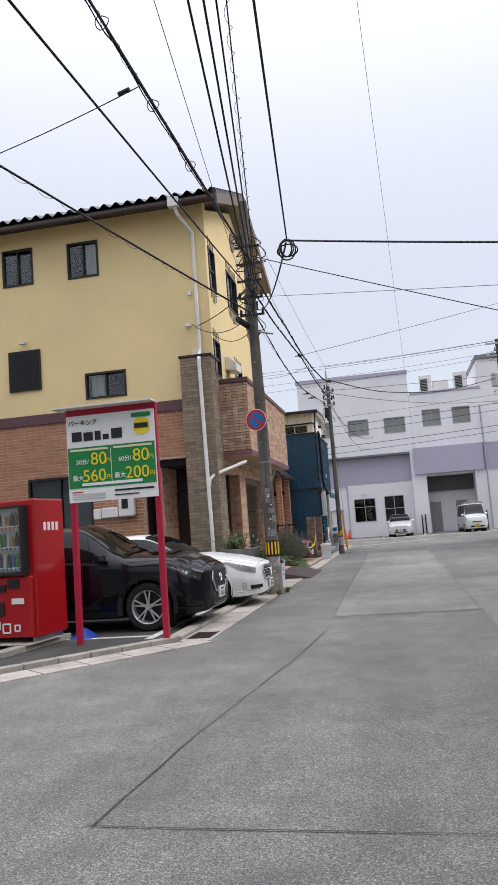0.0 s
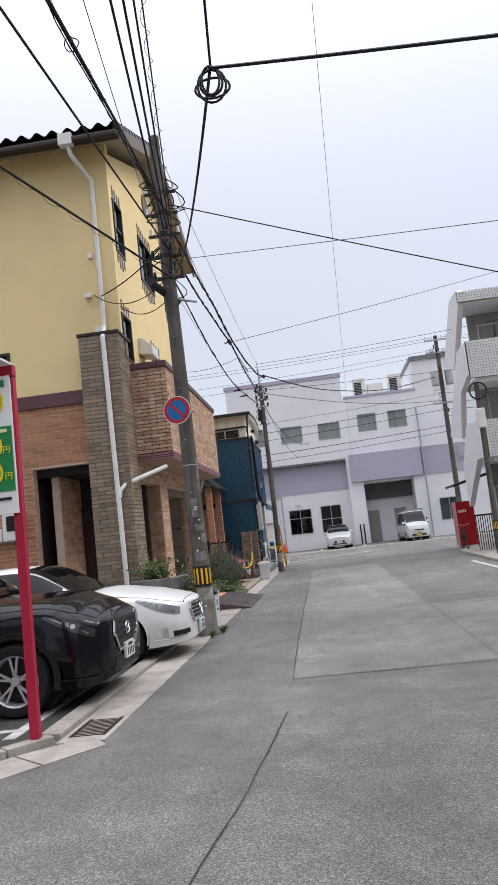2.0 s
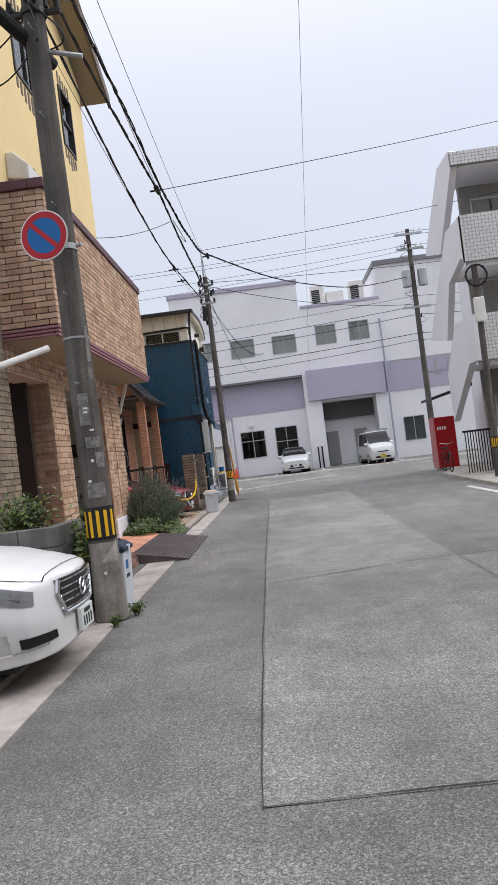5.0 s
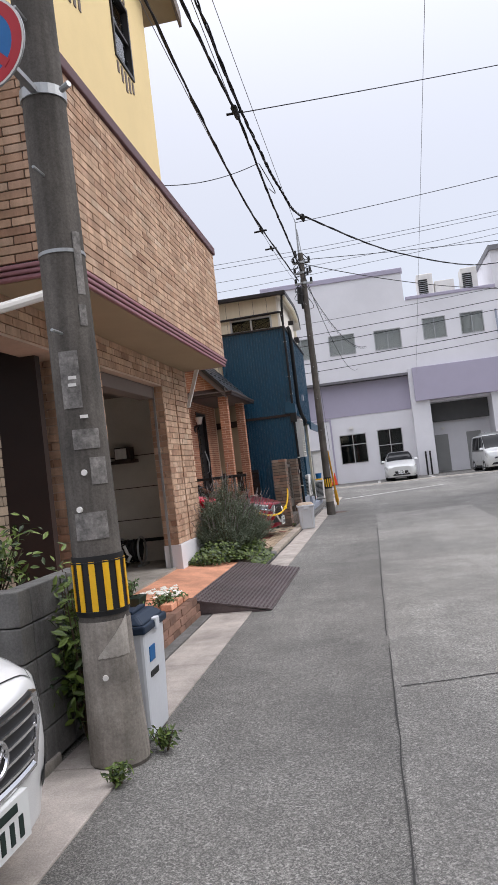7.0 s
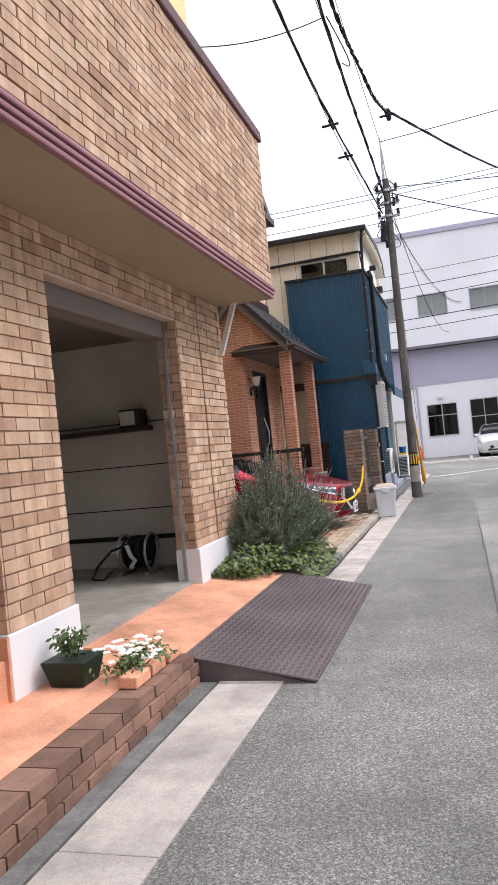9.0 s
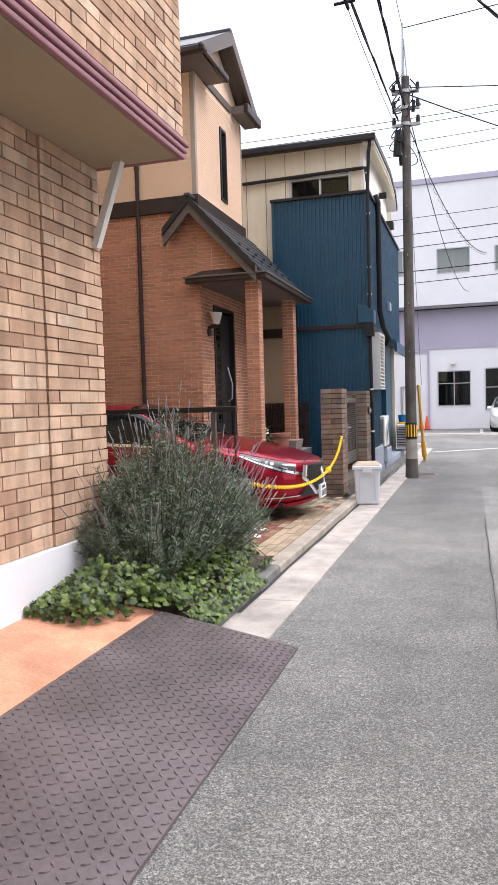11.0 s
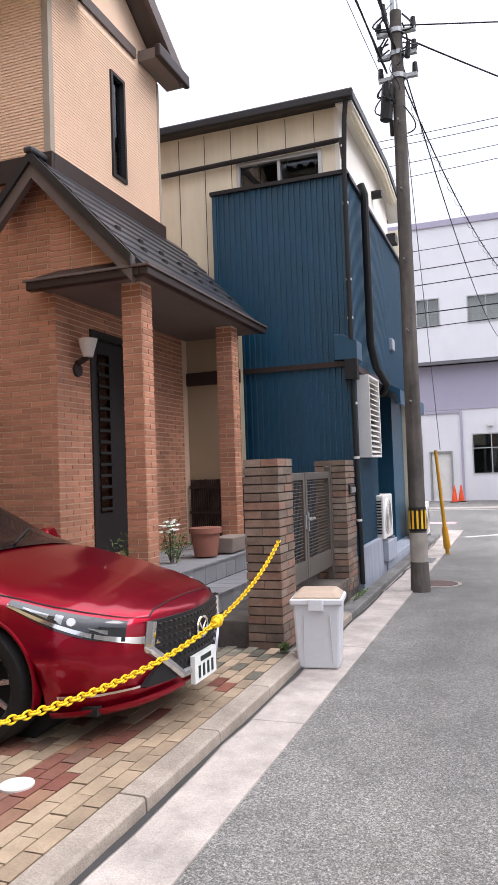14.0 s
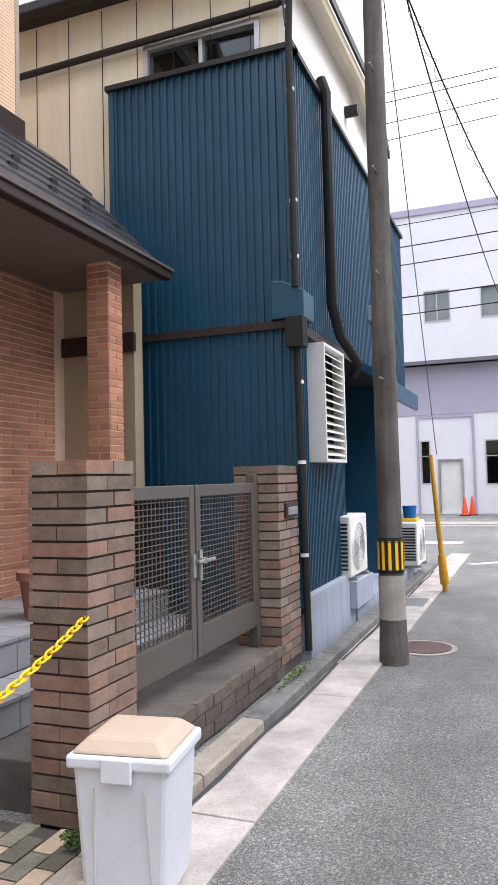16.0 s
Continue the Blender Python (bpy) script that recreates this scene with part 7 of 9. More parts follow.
for z in (6.6, 6.9, 7.2):
    c = at2(z)
    part("bracket", Mesh().tube((c[0], c[1], z), (c[0], c[1], z + 0.06), c[2] + 0.02, c[2] + 0.02, 16).box(c[0] - 0.25, c[1] - 0.03, z, c[0] + 0.25, c[1] + 0.03, z + 0.05), M_STEEL, pole2)
    part("insulator", Mesh().tube((c[0] - 0.22, c[1], z + 0.05), (c[0] - 0.22, c[1], z + 0.18), 0.04, 0.03, 10), M_BLACK, pole2)
    part("insulator", Mesh().tube((c[0] + 0.22, c[1], z + 0.05), (c[0] + 0.22, c[1], z + 0.18), 0.04, 0.03, 10), M_BLACK, pole2)
part("splice_box", Mesh().tube((-2.72, 32.9, 6.05), (-2.68, 32.9, 6.5), 0.08, 0.08, 10), M_BLACK, pole2, smooth=True)
part("top_rod", Mesh().tube((-2.6, 33, 7.5), (-2.6, 33, 8.5), 0.03, 0.012, 8).tube((-2.52, 33, 7.4), (-2.58, 33, 8.2), 0.014, 0.014, 6), M_STEEL, pole2)
for z in (10.9, 10.2, 7.4):
    part("crossarm", Mesh().box(5.9, 43.85, z, 7.2, 43.95, z + 0.09), M_STEEL, pole3)
    for x in (5.98, 6.3, 6.85, 7.1):
        part("insulator", Mesh().tube((x, 43.9, z + 0.09), (x, 43.9, z + 0.26), 0.045, 0.035, 8), M_WHITE_PL, pole3)
for x in (6.2, 6.95):
    part("transformer", Mesh().tube((x, 43.8, 8.4), (x, 43.8, 9.2), 0.22, 0.22, 16), M_STEEL, pole3, smooth=True, bevel=0.03)
part("meter_box", Mesh().box(4.74, 28.2, 4.2, 5.02, 28.34, 4.85), M_WHITE_PL, pole4, bevel=0.03)
part("cable_coil", Mesh().pipe([(4.92 + 0.28 * math.cos(a / 8 * math.pi), 28.3 + 0.03 * (a % 3), 5.45 + 0.28 * math.sin(a / 8 * math.pi)) for a in range(33)], 0.025, 6), M_CABLE, pole4)



def tangle(p, x, y, z0, z1, n, spread):
    """Loose loops of cable round a pole head."""
    random.seed(3)
    for k in range(n):
        a = random.uniform(0, 2 * math.pi)
        z, h = random.uniform(z0, z1), random.uniform(0.12, 0.4)
        r0, r1 = 0.1, random.uniform(0.15, spread)
        b = a + random.uniform(-0.9, 0.9)
        pts = []
        for i in range(9):
            f = i / 8
            q = r0 + (r1 - r0) * math.sin(math.pi * f)
            t = a + (b - a) * f
            pts.append((x + q * math.cos(t), y + q * math.sin(t), z + h * (f - 0.5) - 0.1 * math.sin(math.pi * f)))
        part("cable_loop", Mesh().pipe(pts, random.choice((0.006, 0.009, 0.012)), 5), M_CABLE, p)
    for k in range(5):
        z = random.uniform(z0, z1)
        a = random.uniform(0, 2 * math.pi)
        part("clamp_box", Mesh().tube((x + 0.15 * math.cos(a), y + 0.15 * math.sin(a), z), (x + 0.17 * math.cos(a), y + 0.17 * math.sin(a), z + 0.2), 0.035, 0.03, 8), M_BLACK, p)


tangle(pole1, -2.76, 16.02, 5.8, 8.2, 26, 0.5)
tangle(pole2, -2.57, 33.0, 5.9, 7.5, 22, 0.35)
tangle(pole3, 6.55, 44.0, 6.5, 10.8, 18, 0.7)
# no-parking disc on the pole
ns_ = thing("road_sign", (-2.76, 15.36, 3.74), "round no-parking sign, blue with red ring and slash", "road sign")
SC = Vector((-2.765, 15.34, 3.735))
facing = pose(*SC, 90, 0, -8)


def disc(r0, r1, y, n=40):
    m = Mesh()
    rows = [[(q * math.cos(2 * math.pi * i / n), q * math.sin(2 * math.pi * i / n), y) for q in (r0, r1)] for i in range(n + 1)]
    return moved(m.grid(rows), facing)


part("plate", moved(Mesh().tube((0, 0, -0.004), (0, 0, 0.004), 0.235, 0.235, 40), facing), M_STEEL, ns_)
part("rim", disc(0.222, 0.233, 0.006), M_WHITE_PL, ns_)
part("ring", disc(0.165, 0.222, 0.007), M_SIGNRED, ns_)
part("field", disc(0.0, 0.165, 0.006), M_SIGNBLUE, ns_)
part("slash", moved(Mesh().box(-0.18, -0.022, 0.006, 0.18, 0.022, 0.009), facing @ pose(0, 0, 0, 0, 0, -45)), M_SIGNRED, ns_)
part("clamp", Mesh().box(-2.785, 15.36, 3.775, -2.745, 15.9, 3.805).box(-2.785, 15.352, 3.6, -2.745, 15.37, 3.9).tube((-2.768, 16.02, 3.77), (-2.768, 16.02, 3.83), 0.134, 0.134, 20).tube((-2.62, 15.93, 3.78), (-2.56, 15.9, 3.79), 0.018, 0.018, 8), M_STEEL, ns_)

# ---- overhead cables ----


def cable(a, b, sag=0.2, r=0.012, material=M_CABLE, label="black insulated overhead power cable", n=26, name="overhead_cable", wind=0.0):
    a, b, r = Vector(a), Vector(b), r * 0.95
    pts = [a.lerp(b, i / n) - Vector((0, 0, 4 * sag * (i / n) * (1 - i / n))) for i in range(n + 1)]
    m = Mesh()
    rows = []
    k = 6
    side = (b - a).cross(Vector((0, 0, 1))).normalized()
    for i, p in enumerate(pts):
        d = (pts[min(i + 1, n)] - pts[max(i - 1, 0)]).normalized()
        s = d.cross(Vector((0, 0, 1))).normalized()
        u = s.cross(d)
        rows.append([p + r * (math.cos(2 * math.pi * q / k) * s + math.sin(2 * math.pi * q / k) * u) for q in range(k + 1)])
    m.grid(rows)
    if wind:
        L = (b - a).length
        N = int(L / wind * 10)
        hel = []
        for i in range(N + 1):
            f = i / N
            p = a.lerp(b, f) - Vector((0, 0, 4 * sag * f * (1 - f)))
            t = 2 * math.pi * f * L / wind
            hel.append(p + side * 0.04 * math.cos(t) + Vector((0, 0, 0.04 * math.sin(t) - 0.03)))
        m.pipe(hel, 0.0035, 4)
    return whole(name, m, material, label, "cable", "overhead cables", smooth="all")


def ring_on(x, y, z, r=0.09):
    m = Mesh().pipe([(x + r * math.cos(a / 6 * math.pi), y + 0.02 * math.sin(a), z - r * 0.7 + r * math.sin(a / 6 * math.pi)) for a in range(13)], 0.007, 5)
    return whole("cable_ring", m, M_CABLE, "small hanging cable support ring", "cable ring", "cable rings")


T1, T2 = (-2.75, 15.9), (-2.58, 33.0)
# between the two near poles
def bundle(pts, strands, spread, r, label="bundle of twisted black overhead cables"):
    """Several strands that wind loosely about one line through pts."""
    ps = [np.array(p, float) for p in pts]
    m = Mesh()
    n = 22 * (len(ps) - 1)
    for k in range(strands):
        way = []
        for i in range(n + 1):
            p = spline(ps, (len(ps) - 1) * i / n)
            w = 2 * math.pi * k / strands + 0.55 * i + 0.5 * math.sin(1.7 * i + k)
            q = 0.75 * spread * (0.7 + 0.5 * math.sin(0.83 * i + 2.1 * k))
            way.append((p[0] + q * math.cos(w), p[1], p[2] + q * math.sin(w)))
        m.pipe(way, r, 6)
    return whole("overhead_cable", m, M_CABLE, label, "cable", "overhead cables", smooth="all")


TEE, JUNC = (-2.5, 22.3, 6.62), (-2.05, 27.5, 6.72)
bundle([(-2.72, 15.9, 6.75), (-2.62, 19.0, 6.62), TEE], 3, 0.02, 0.012)
bundle([(-2.6, 15.9, 6.95), (-2.5, 19.0, 6.78), (-2.42, 22.9, 6.66), (-2.3, 25.2, 6.62), (-2.16, 26.8, 6.62), JUNC], 3, 0.026, 0.012)
bundle([TEE, (-2.54, 27.5, 6.72), (-2.58, 33, 6.98)], 3, 0.022, 0.012)
bundle([JUNC, (0.0, 31.7, 6.75), (3.0, 38.0, 7.55), (6.4, 44, 8.95)], 3, 0.02, 0.011)
bundle([(-2.75, 15.9, 6.3), (-2.76, 20.5, 5.98), (-2.76, 25.0, 6.02), (-2.7, 33, 6.72)], 2, 0.014, 0.012)
cable((-2.84, 15.9, 6.3), (-2.78, 33, 6.7), 0.42, 0.005, M_GREY_CABLE, "thin grey overhead telephone wire")
cable((-2.6, 15.9, 7.3), (-2.62, 33, 7.25), 0.3, 0.006, M_GREY_CABLE, "thin grey overhead telephone wire")
cable((-2.66, 15.9, 8.3), (-2.6, 33, 8.4), 0.1, 0.006, M_GREY_CABLE, "thin grey overhead telephone wire")
cable((-2.5, 24.3, 6.66), (-4.0, 23.48, 6.25), 0.1, 0.007)
for x, yy, z in ((-2.5, 22.3, 6.6), (-2.05, 27.6, 6.7), (-2.76, 25.9, 6.02), (-2.76, 27.4, 6.1)):
    s = 0.05 if x > -2.7 else 0.025
    whole("cable_clamp", Mesh().tube((x, yy - 0.16, z), (x, yy + 0.16, z + 0.01), s, s * 0.8, 8).tube((x - 0.14, yy, z), (x + 0.1, yy + 0.03, z + 0.02), 0.018, 0.018, 6), M_BLACK, "black splice clamp on the cable bundle", "cable clamp", "cable clamps", smooth=True)
whole("cable_loop", Mesh().pipe([(-2.48 + 0.16 * math.sin(a / 10 * math.pi), 24.3 + a * 0.12, 6.66 - 0.3 * math.sin(a / 10 * math.pi)) for a in range(11)], 0.008, 5), M_CABLE, "slack loop of black cable under the bundle", "cable loop")
cable((-2.97, 9.3, 7.72), (-10.5, 10.6, 7.27), 0.25, 0.008)
whole("cable_clamp", Mesh().tube((-3.12, 9.3, 7.7), (-3.3, 9.33, 7.68), 0.035, 0.03, 8), M_BLACK, "black splice clamp on the cable bundle", "cable clamp", "cable clamps")
bundle([(-2.76, 15.9, 7.42), (-3.0, 8.2, 7.78), (-3.2, 1.0, 8.1)], 2, 0.035, 0.009)
# back over the street behind the start
cable((-2.75, 15.9, 6.75), (-2.99, -6, 5.61), 0.05, 0.016)
cable((-2.72, 15.9, 7.45), (-3.47, -6, 8.56), 0.05, 0.022, wind=0.6)
cable((-2.70, 15.9, 7.4), (-3.40, -6, 8.5), 0.08, 0.014)
cable((-2.72, 15.9, 5.94), (-0.62, -6, 7.16), 0.0, 0.005, M_GREY_CABLE, "thin grey overhead telephone wire")
cable((-2.78, 15.9, 7.1), (-0.15, -6, 8.15), 0.05, 0.016)
cable((-2.72, 15.9, 7.1), (0.2, -6, 8.3), 0.05, 0.016)
cable((-2.66, 15.9, 6.9), (0.5, -6, 8.4), 0.05, 0.013)
cable((-2.62, 15.9, 6.6), (0.75, -6, 8.55), 0.05, 0.009, wind=0.42)
cable((-0.97, 8.3, 4.8), (0.26, -4, 3.85), 0.0, 0.009)
cable((-0.97, 8.2, 4.72), (-2.62, 15.9, 6.3), 0.25, 0.012)
cable((-0.97, 8.2, 4.75), (5.0, 6.16, 3.13), 0.04, 0.012)
for f in (0.2, 0.28, 0.36, 0.45, 0.55, 0.66):
    ring_on(-2.72 - 0.75 * f, 15.9 - 21.9 * f, 7.45 + 1.1 * f)
coil = Mesh()
for k in range(4):
    coil.pipe([(-0.97 + (0.085 + 0.012 * k) * math.cos(a / 9 * math.pi) * (0.7 + 0.1 * k), 8.2 + 0.03 * k, 4.66 + (0.105 + 0.01 * k * (-1) ** k) * math.sin(a / 9 * math.pi)) for a in range(19)], 0.009, 5)
whole("cable_coil", coil, M_CABLE, "coil of spare black cable hanging from the wires", "cable coil")
cable((-2.72, 15.9, 6.19), (-14, -9.55, 11.4), 0.3, 0.02, wind=0.5)
cable((-2.72, 15.9, 6.3), (-4.45, 16.95, 6.46), 0.35, 0.009)
cable((-2.75, 15.9, 5.9), (-3.98, 17.05, 6.2), 0.25, 0.009)
cable((-2.72, 15.9, 6.9), (-4.3, 16.9, 6.4), 0.1, 0.012)
cable((-2.6, 15.9, 7.52), (14, 16.66, 1.8), 0.1, 0.011)
cable((-0.21, 2, 11.35), (1.85, 60, 5.46), 0.0, 0.005, M_GREY_CABLE, "thin grey overhead telephone wire")
cable((-2.65, 16.96, 6.92), (14, 5.75, 2.22), 0.05, 0.007, M_GREY_CABLE, "thin grey overhead telephone wire")
cable((-2.45, 22.4, 6.64), (12, 31.5, 11.2), 0.1, 0.008)
# along the cross street
for y, z, zl, r in ((43.9, 11.1, 11.4, 0.01), (44.1, 11.0, 11.2, 0.01), (43.8, 10.4, 10.4, 0.009), (43.9, 10.2, 9.7, 0.009), (44, 7.5, 7.3, 0.014), (44, 7.1, 6.8, 0.014), (43.9, 6.2, 6.2, 0.017), (44.1, 5.9, 5.7, 0.014), (44, 8.0, 7.9, 0.01)):
    cable((6.5, y, z), (-26, y + 0.4, zl), 0.5, r)
    cable((6.5, y, z), (34, y, z + 0.3), 0.5, r)
cable((-2.55, 33, 7.2), (6.5, 44, 7.6), 0.3, 0.012)
cable((-2.55, 33, 6.7), (-1.0, 44, 6.2), 0.6, 0.01, wind=0.5)
cable((-2.5, 33, 6.8), (-1.6, 57, 6.8), 0.9, 0.01)
cable((-2.45, 33, 7.3), (20, 43, 9.5), 0.3, 0.01)
cable((-2.6, 33, 8.4), (14, 30, 8.9), 0.2, 0.009)
cable((-2.55, 33, 7.0), (-2.62, 36.9, 1.85), 0.05, 0.006, M_GREY_CABLE, "thin grey steel stay wire")

# ---- parking sign, vending machine ----
M_SIGNFRAME = surface("crimson_post_paint", (0.4, 0.015, 0.045), 0.4, fine=40, vary=0.08, bump=0.02)
M_SIGNWHITE = surface("sign_white", (0.78, 0.78, 0.76), 0.4, vary=0.04, bump=0.0)
M_SIGNGREEN = surface("sign_green", (0.02, 0.22, 0.06), 0.4, vary=0.05, bump=0.0)
M_INK = surface("black_ink", (0.02, 0.02, 0.02), 0.5, vary=0.05, bump=0.0)
M_SIGNYELLOW = surface("sign_yellow", (0.8, 0.62, 0.02), 0.4, vary=0.04, bump=0.0)
sg = thing("parking_sign", (-3.88, 9.88, 0), "parking price sign, white and green, on crimson posts", "sign")
for x in (-4.52, -3.25):
    po = part("post", Mesh().box(x - 0.04, 9.86, 0.03, x + 0.04, 9.94, 3.36), M_SIGNFRAME, sg, bevel=0.006)
    part("foot", Mesh().box(x - 0.11, 9.8, 0.02, x + 0.11, 10.0, 0.042), M_CONC, po)
part("header", Mesh().box(-4.56, 9.84, 3.3, -3.2, 9.92, 3.4), M_SIGNFRAME, sg)
part("hood", Mesh().box(-4.68, 9.62, 3.39, -3.2, 9.95, 3.41), M_WHITE_PL, sg)
bd = part("board", Mesh().box(-4.55, 9.83, 2.06, -3.23, 9.856, 3.3), M_SIGNWHITE, sg)
part("green_field", Mesh().box(-4.54, 9.822, 2.26, -3.24, 9.829, 2.84), M_SIGNGREEN, bd)
part("rule", Mesh().box(-3.893, 9.816, 2.32, -3.887, 9.821, 2.8), M_SIGNWHITE, bd)
part("strip", Mesh().box(-4.5, 9.816, 2.785, -3.93, 9.821, 2.815).box(-3.85, 9.816, 2.785, -3.28, 9.821, 2.815), surface("sign_pale_yellow", (0.7, 0.68, 0.4), 0.4, vary=0.03), bd)
part("caption_bar", Mesh().box(-4.34, 9.816, 2.285, -3.44, 9.821, 2.325), M_SIGNWHITE, bd)
part("circle", Mesh().tube((-3.42, 9.828, 3.07), (-3.42, 9.82, 3.07), 0.125, 0.125, 28), M_SIGNYELLOW, bd)
part("ribbon", Mesh().box(-3.56, 9.818, 3.2, -3.28, 9.826, 3.26), M_SIGNGREEN, bd)
part("caption_bar", Mesh().box(-3.52, 9.812, 3.04, -3.32, 9.818, 3.11), M_INK, bd)


def letters(text, x, z, size, material, parent, y=9.815, bold=0.0):
    cu = bpy.data.curves.new("letters", "FONT")
    cu.body, cu.size, cu.extrude, cu.offset = text, size, 0.001, bold
    tmp = bpy.data.objects.new("letters", cu)
    scene.collection.objects.link(tmp)
    dg = bpy.context.evaluated_depsgraph_get()
    me = bpy.data.meshes.new_from_object(tmp.evaluated_get(dg))
    bpy.data.objects.remove(tmp)
    me.transform(pose(x, y, z, 90))
    me.materials.clear()
    me.materials.append(material)
    ob = new("lettering", me)
    return under(ob, parent)


letters("80", -4.2, 2.58, 0.25, M_SIGNYELLOW, bd)
letters("80", -3.57, 2.58, 0.25, M_SIGNYELLOW, bd)
letters("560", -4.33, 2.345, 0.24, M_SIGNYELLOW, bd)
letters("200", -3.69, 2.345, 0.24, M_SIGNYELLOW, bd)
letters("30分/", -4.42, 2.6, 0.085, M_SIGNWHITE, bd, bold=0.001)
letters("60分/", -3.78, 2.6, 0.085, M_SIGNWHITE, bd, bold=0.001)
for x, z in ((-3.965, 2.6), (-3.33, 2.6), (-3.965, 2.365), (-3.325, 2.365)):
    letters("円", x, z, 0.075, M_SIGNYELLOW, bd)
letters("最大", -4.48, 2.37, 0.085, M_SIGNWHITE, bd, bold=0.001)
letters("最大", -3.85, 2.37, 0.085, M_SIGNWHITE, bd, bold=0.001)
letters("パーキング", -4.52, 3.16, 0.09, M_INK, bd, bold=0.001)
for x, w, h in ((-4.47, 0.15, 0.17), (-4.29, 0.14, 0.15), (-4.12, 0.09, 0.16), (-4.0, 0.09, 0.09), (-3.87, 0.16, 0.18)):
    part("title_bar", Mesh().box(x, 9.82, 2.93, x + w, 9.826, 2.93 + h * 0.8), M_INK, bd)
for i in range(4):
    part("caption_bar", Mesh().box(-4.5, 9.82, 2.1 + i * 0.032, -4.5 + (0.16 if i == 3 else 0.5), 9.826, 2.114 + i * 0.032), M_SIGNRED if i == 3 else M_BLIND, bd)
part("caption_bar", Mesh().box(-3.86, 9.82, 2.18, -3.28, 9.826, 2.205).box(-3.86, 9.82, 2.12, -3.5, 9.826, 2.135), M_INK, bd)

sg.matrix_basis = Matrix.Translation((0, 0, -0.05)) @ sg.matrix_basis
M_VEND = paint("red_vending_paint", (0.36, 0.008, 0.012), 0.0, 0.3)


def vending(x0, y0, x1, y1, z0, z1, label, full):
    v = thing("vending_machine", ((x0 + x1) / 2, (y0 + y1) / 2, z0), label, "vending machine", "vending machines")
    part("cabinet", Mesh().box(x0, y0, z0 + 0.06, x1, y1, z1), M_VEND, v, bevel=0.025)
    for x in (x0 + 0.08, x1 - 0.12):
        part("foot", Mesh().box(x, y0 + 0.05, z0, x + 0.06, y1 - 0.05, z0 + 0.06), M_STEEL, v)
    return v


# angled to the corner like the kerb; its bright front faces the side street
vm = vending(-6.2, 9.75, -4.98, 10.5, 0.12, 2.12, "red drinks vending machine with lit display on concrete beams", True)
wx0, wx1 = -6.1, -5.1
disp = part("display_window", Mesh().box(wx0, 9.70, 1.1, wx1, 9.742, 2.0), M_SIGNWHITE, vm, "display case with bottles")
cols = [surface("can_" + n, c, 0.35, vary=0.1, bump=0.0) for n, c in (("orange", (0.6, 0.25, 0.04)), ("brown", (0.2, 0.1, 0.05)), ("green", (0.1, 0.3, 0.1)), ("white", (0.7, 0.7, 0.7)), ("blue", (0.08, 0.2, 0.45)), ("dark", (0.05, 0.05, 0.06)))]
for r in range(3):
    part("shelf", Mesh().box(wx0 + 0.02, 9.61, 1.12 + r * 0.29, wx1 - 0.02, 9.70, 1.17 + r * 0.29), M_WHITE_PL, disp, bevel=0.008)
    for i in range(14):
        x = wx0 + 0.06 + i * 0.07
        h = random.choice((0.15, 0.19, 0.2))
        b = part("bottle", Mesh().tube((x, 9.66, 1.17 + r * 0.29), (x, 9.66, 1.17 + r * 0.29 + h * 0.75), 0.026, 0.026, 10).tube((x, 9.66, 1.17 + r * 0.29 + h * 0.75), (x, 9.66, 1.17 + r * 0.29 + h), 0.024, 0.012, 10), random.choice(cols), disp, smooth=True)
        part("button", Mesh().box(x - 0.02, 9.6, 1.13 + r * 0.29, x + 0.02, 9.611, 1.155 + r * 0.29), M_SIGNBLUE if r < 2 else M_SIGNRED, disp)
part("window_frame", Mesh().box(wx0 - 0.03, 9.58, 1.07, wx0, 9.742, 2.03).box(wx1, 9.58, 1.07, wx1 + 0.03, 9.742, 2.03).box(wx0, 9.58, 2.0, wx1, 9.742, 2.03).box(wx0, 9.58, 1.07, wx1, 9.742, 1.1), M_TRIM, vm)
part("display_pane", Mesh().box(wx0, 9.575, 1.1, wx1, 9.58, 2.0), glass("display_glass", (0.93, 0.95, 0.95)), vm).visible_shadow = False
part("front_bezel", Mesh().box(-6.19, 9.66, 0.2, -5.0, 9.742, 1.04), M_VEND, vm, bevel=0.02)
part("coin_panel", Mesh().box(-5.38, 9.64, 0.88, -5.2, 9.66, 1.0).box(-5.52, 9.64, 0.83, -5.42, 9.66, 0.93), M_TRIM, vm)
part("label_plate", Mesh().box(-5.32, 9.645, 0.66, -5.12, 9.658, 0.74), M_WHITE_PL, vm)
part("dispense_flap", Mesh().box(-6.0, 9.635, 0.5, -5.45, 9.658, 0.7), M_FRAME_DK, vm, bevel=0.01)
for i, (x, r) in enumerate(((-5.42, 0.07), (-5.58, 0.06), (-5.75, 0.075), (-5.92, 0.06), (-5.24, 0.05))):
    z = 0.33 + 0.04 * (i % 2)
    part("shape_outline", Mesh().box(x - r, 9.648, z - r, x + r, 9.657, z - r + 0.02).box(x - r, 9.648, z + r - 0.02, x + r, 9.657, z + r).box(x - r, 9.648, z - r, x - r + 0.02, 9.657, z + r).box(x + r - 0.02, 9.648, z - r, x + r, 9.657, z + r), M_SIGNWHITE, vm)
for i in range(4):
    part("brand_bar", Mesh().box(-4.982, 9.98 + i * 0.1, 1.66, -4.976, 10.04 + i * 0.1, 1.78), M_SIGNWHITE, vm)
for yy in (-6.05, -5.2):
    whole("concrete_beam", Mesh().box(yy, 9.0, 0.03, yy + 0.2, 10.6, 0.115), M_CONC, "short concrete beam under the vending machine", "concrete beam", "concrete beams", bevel=0.01)
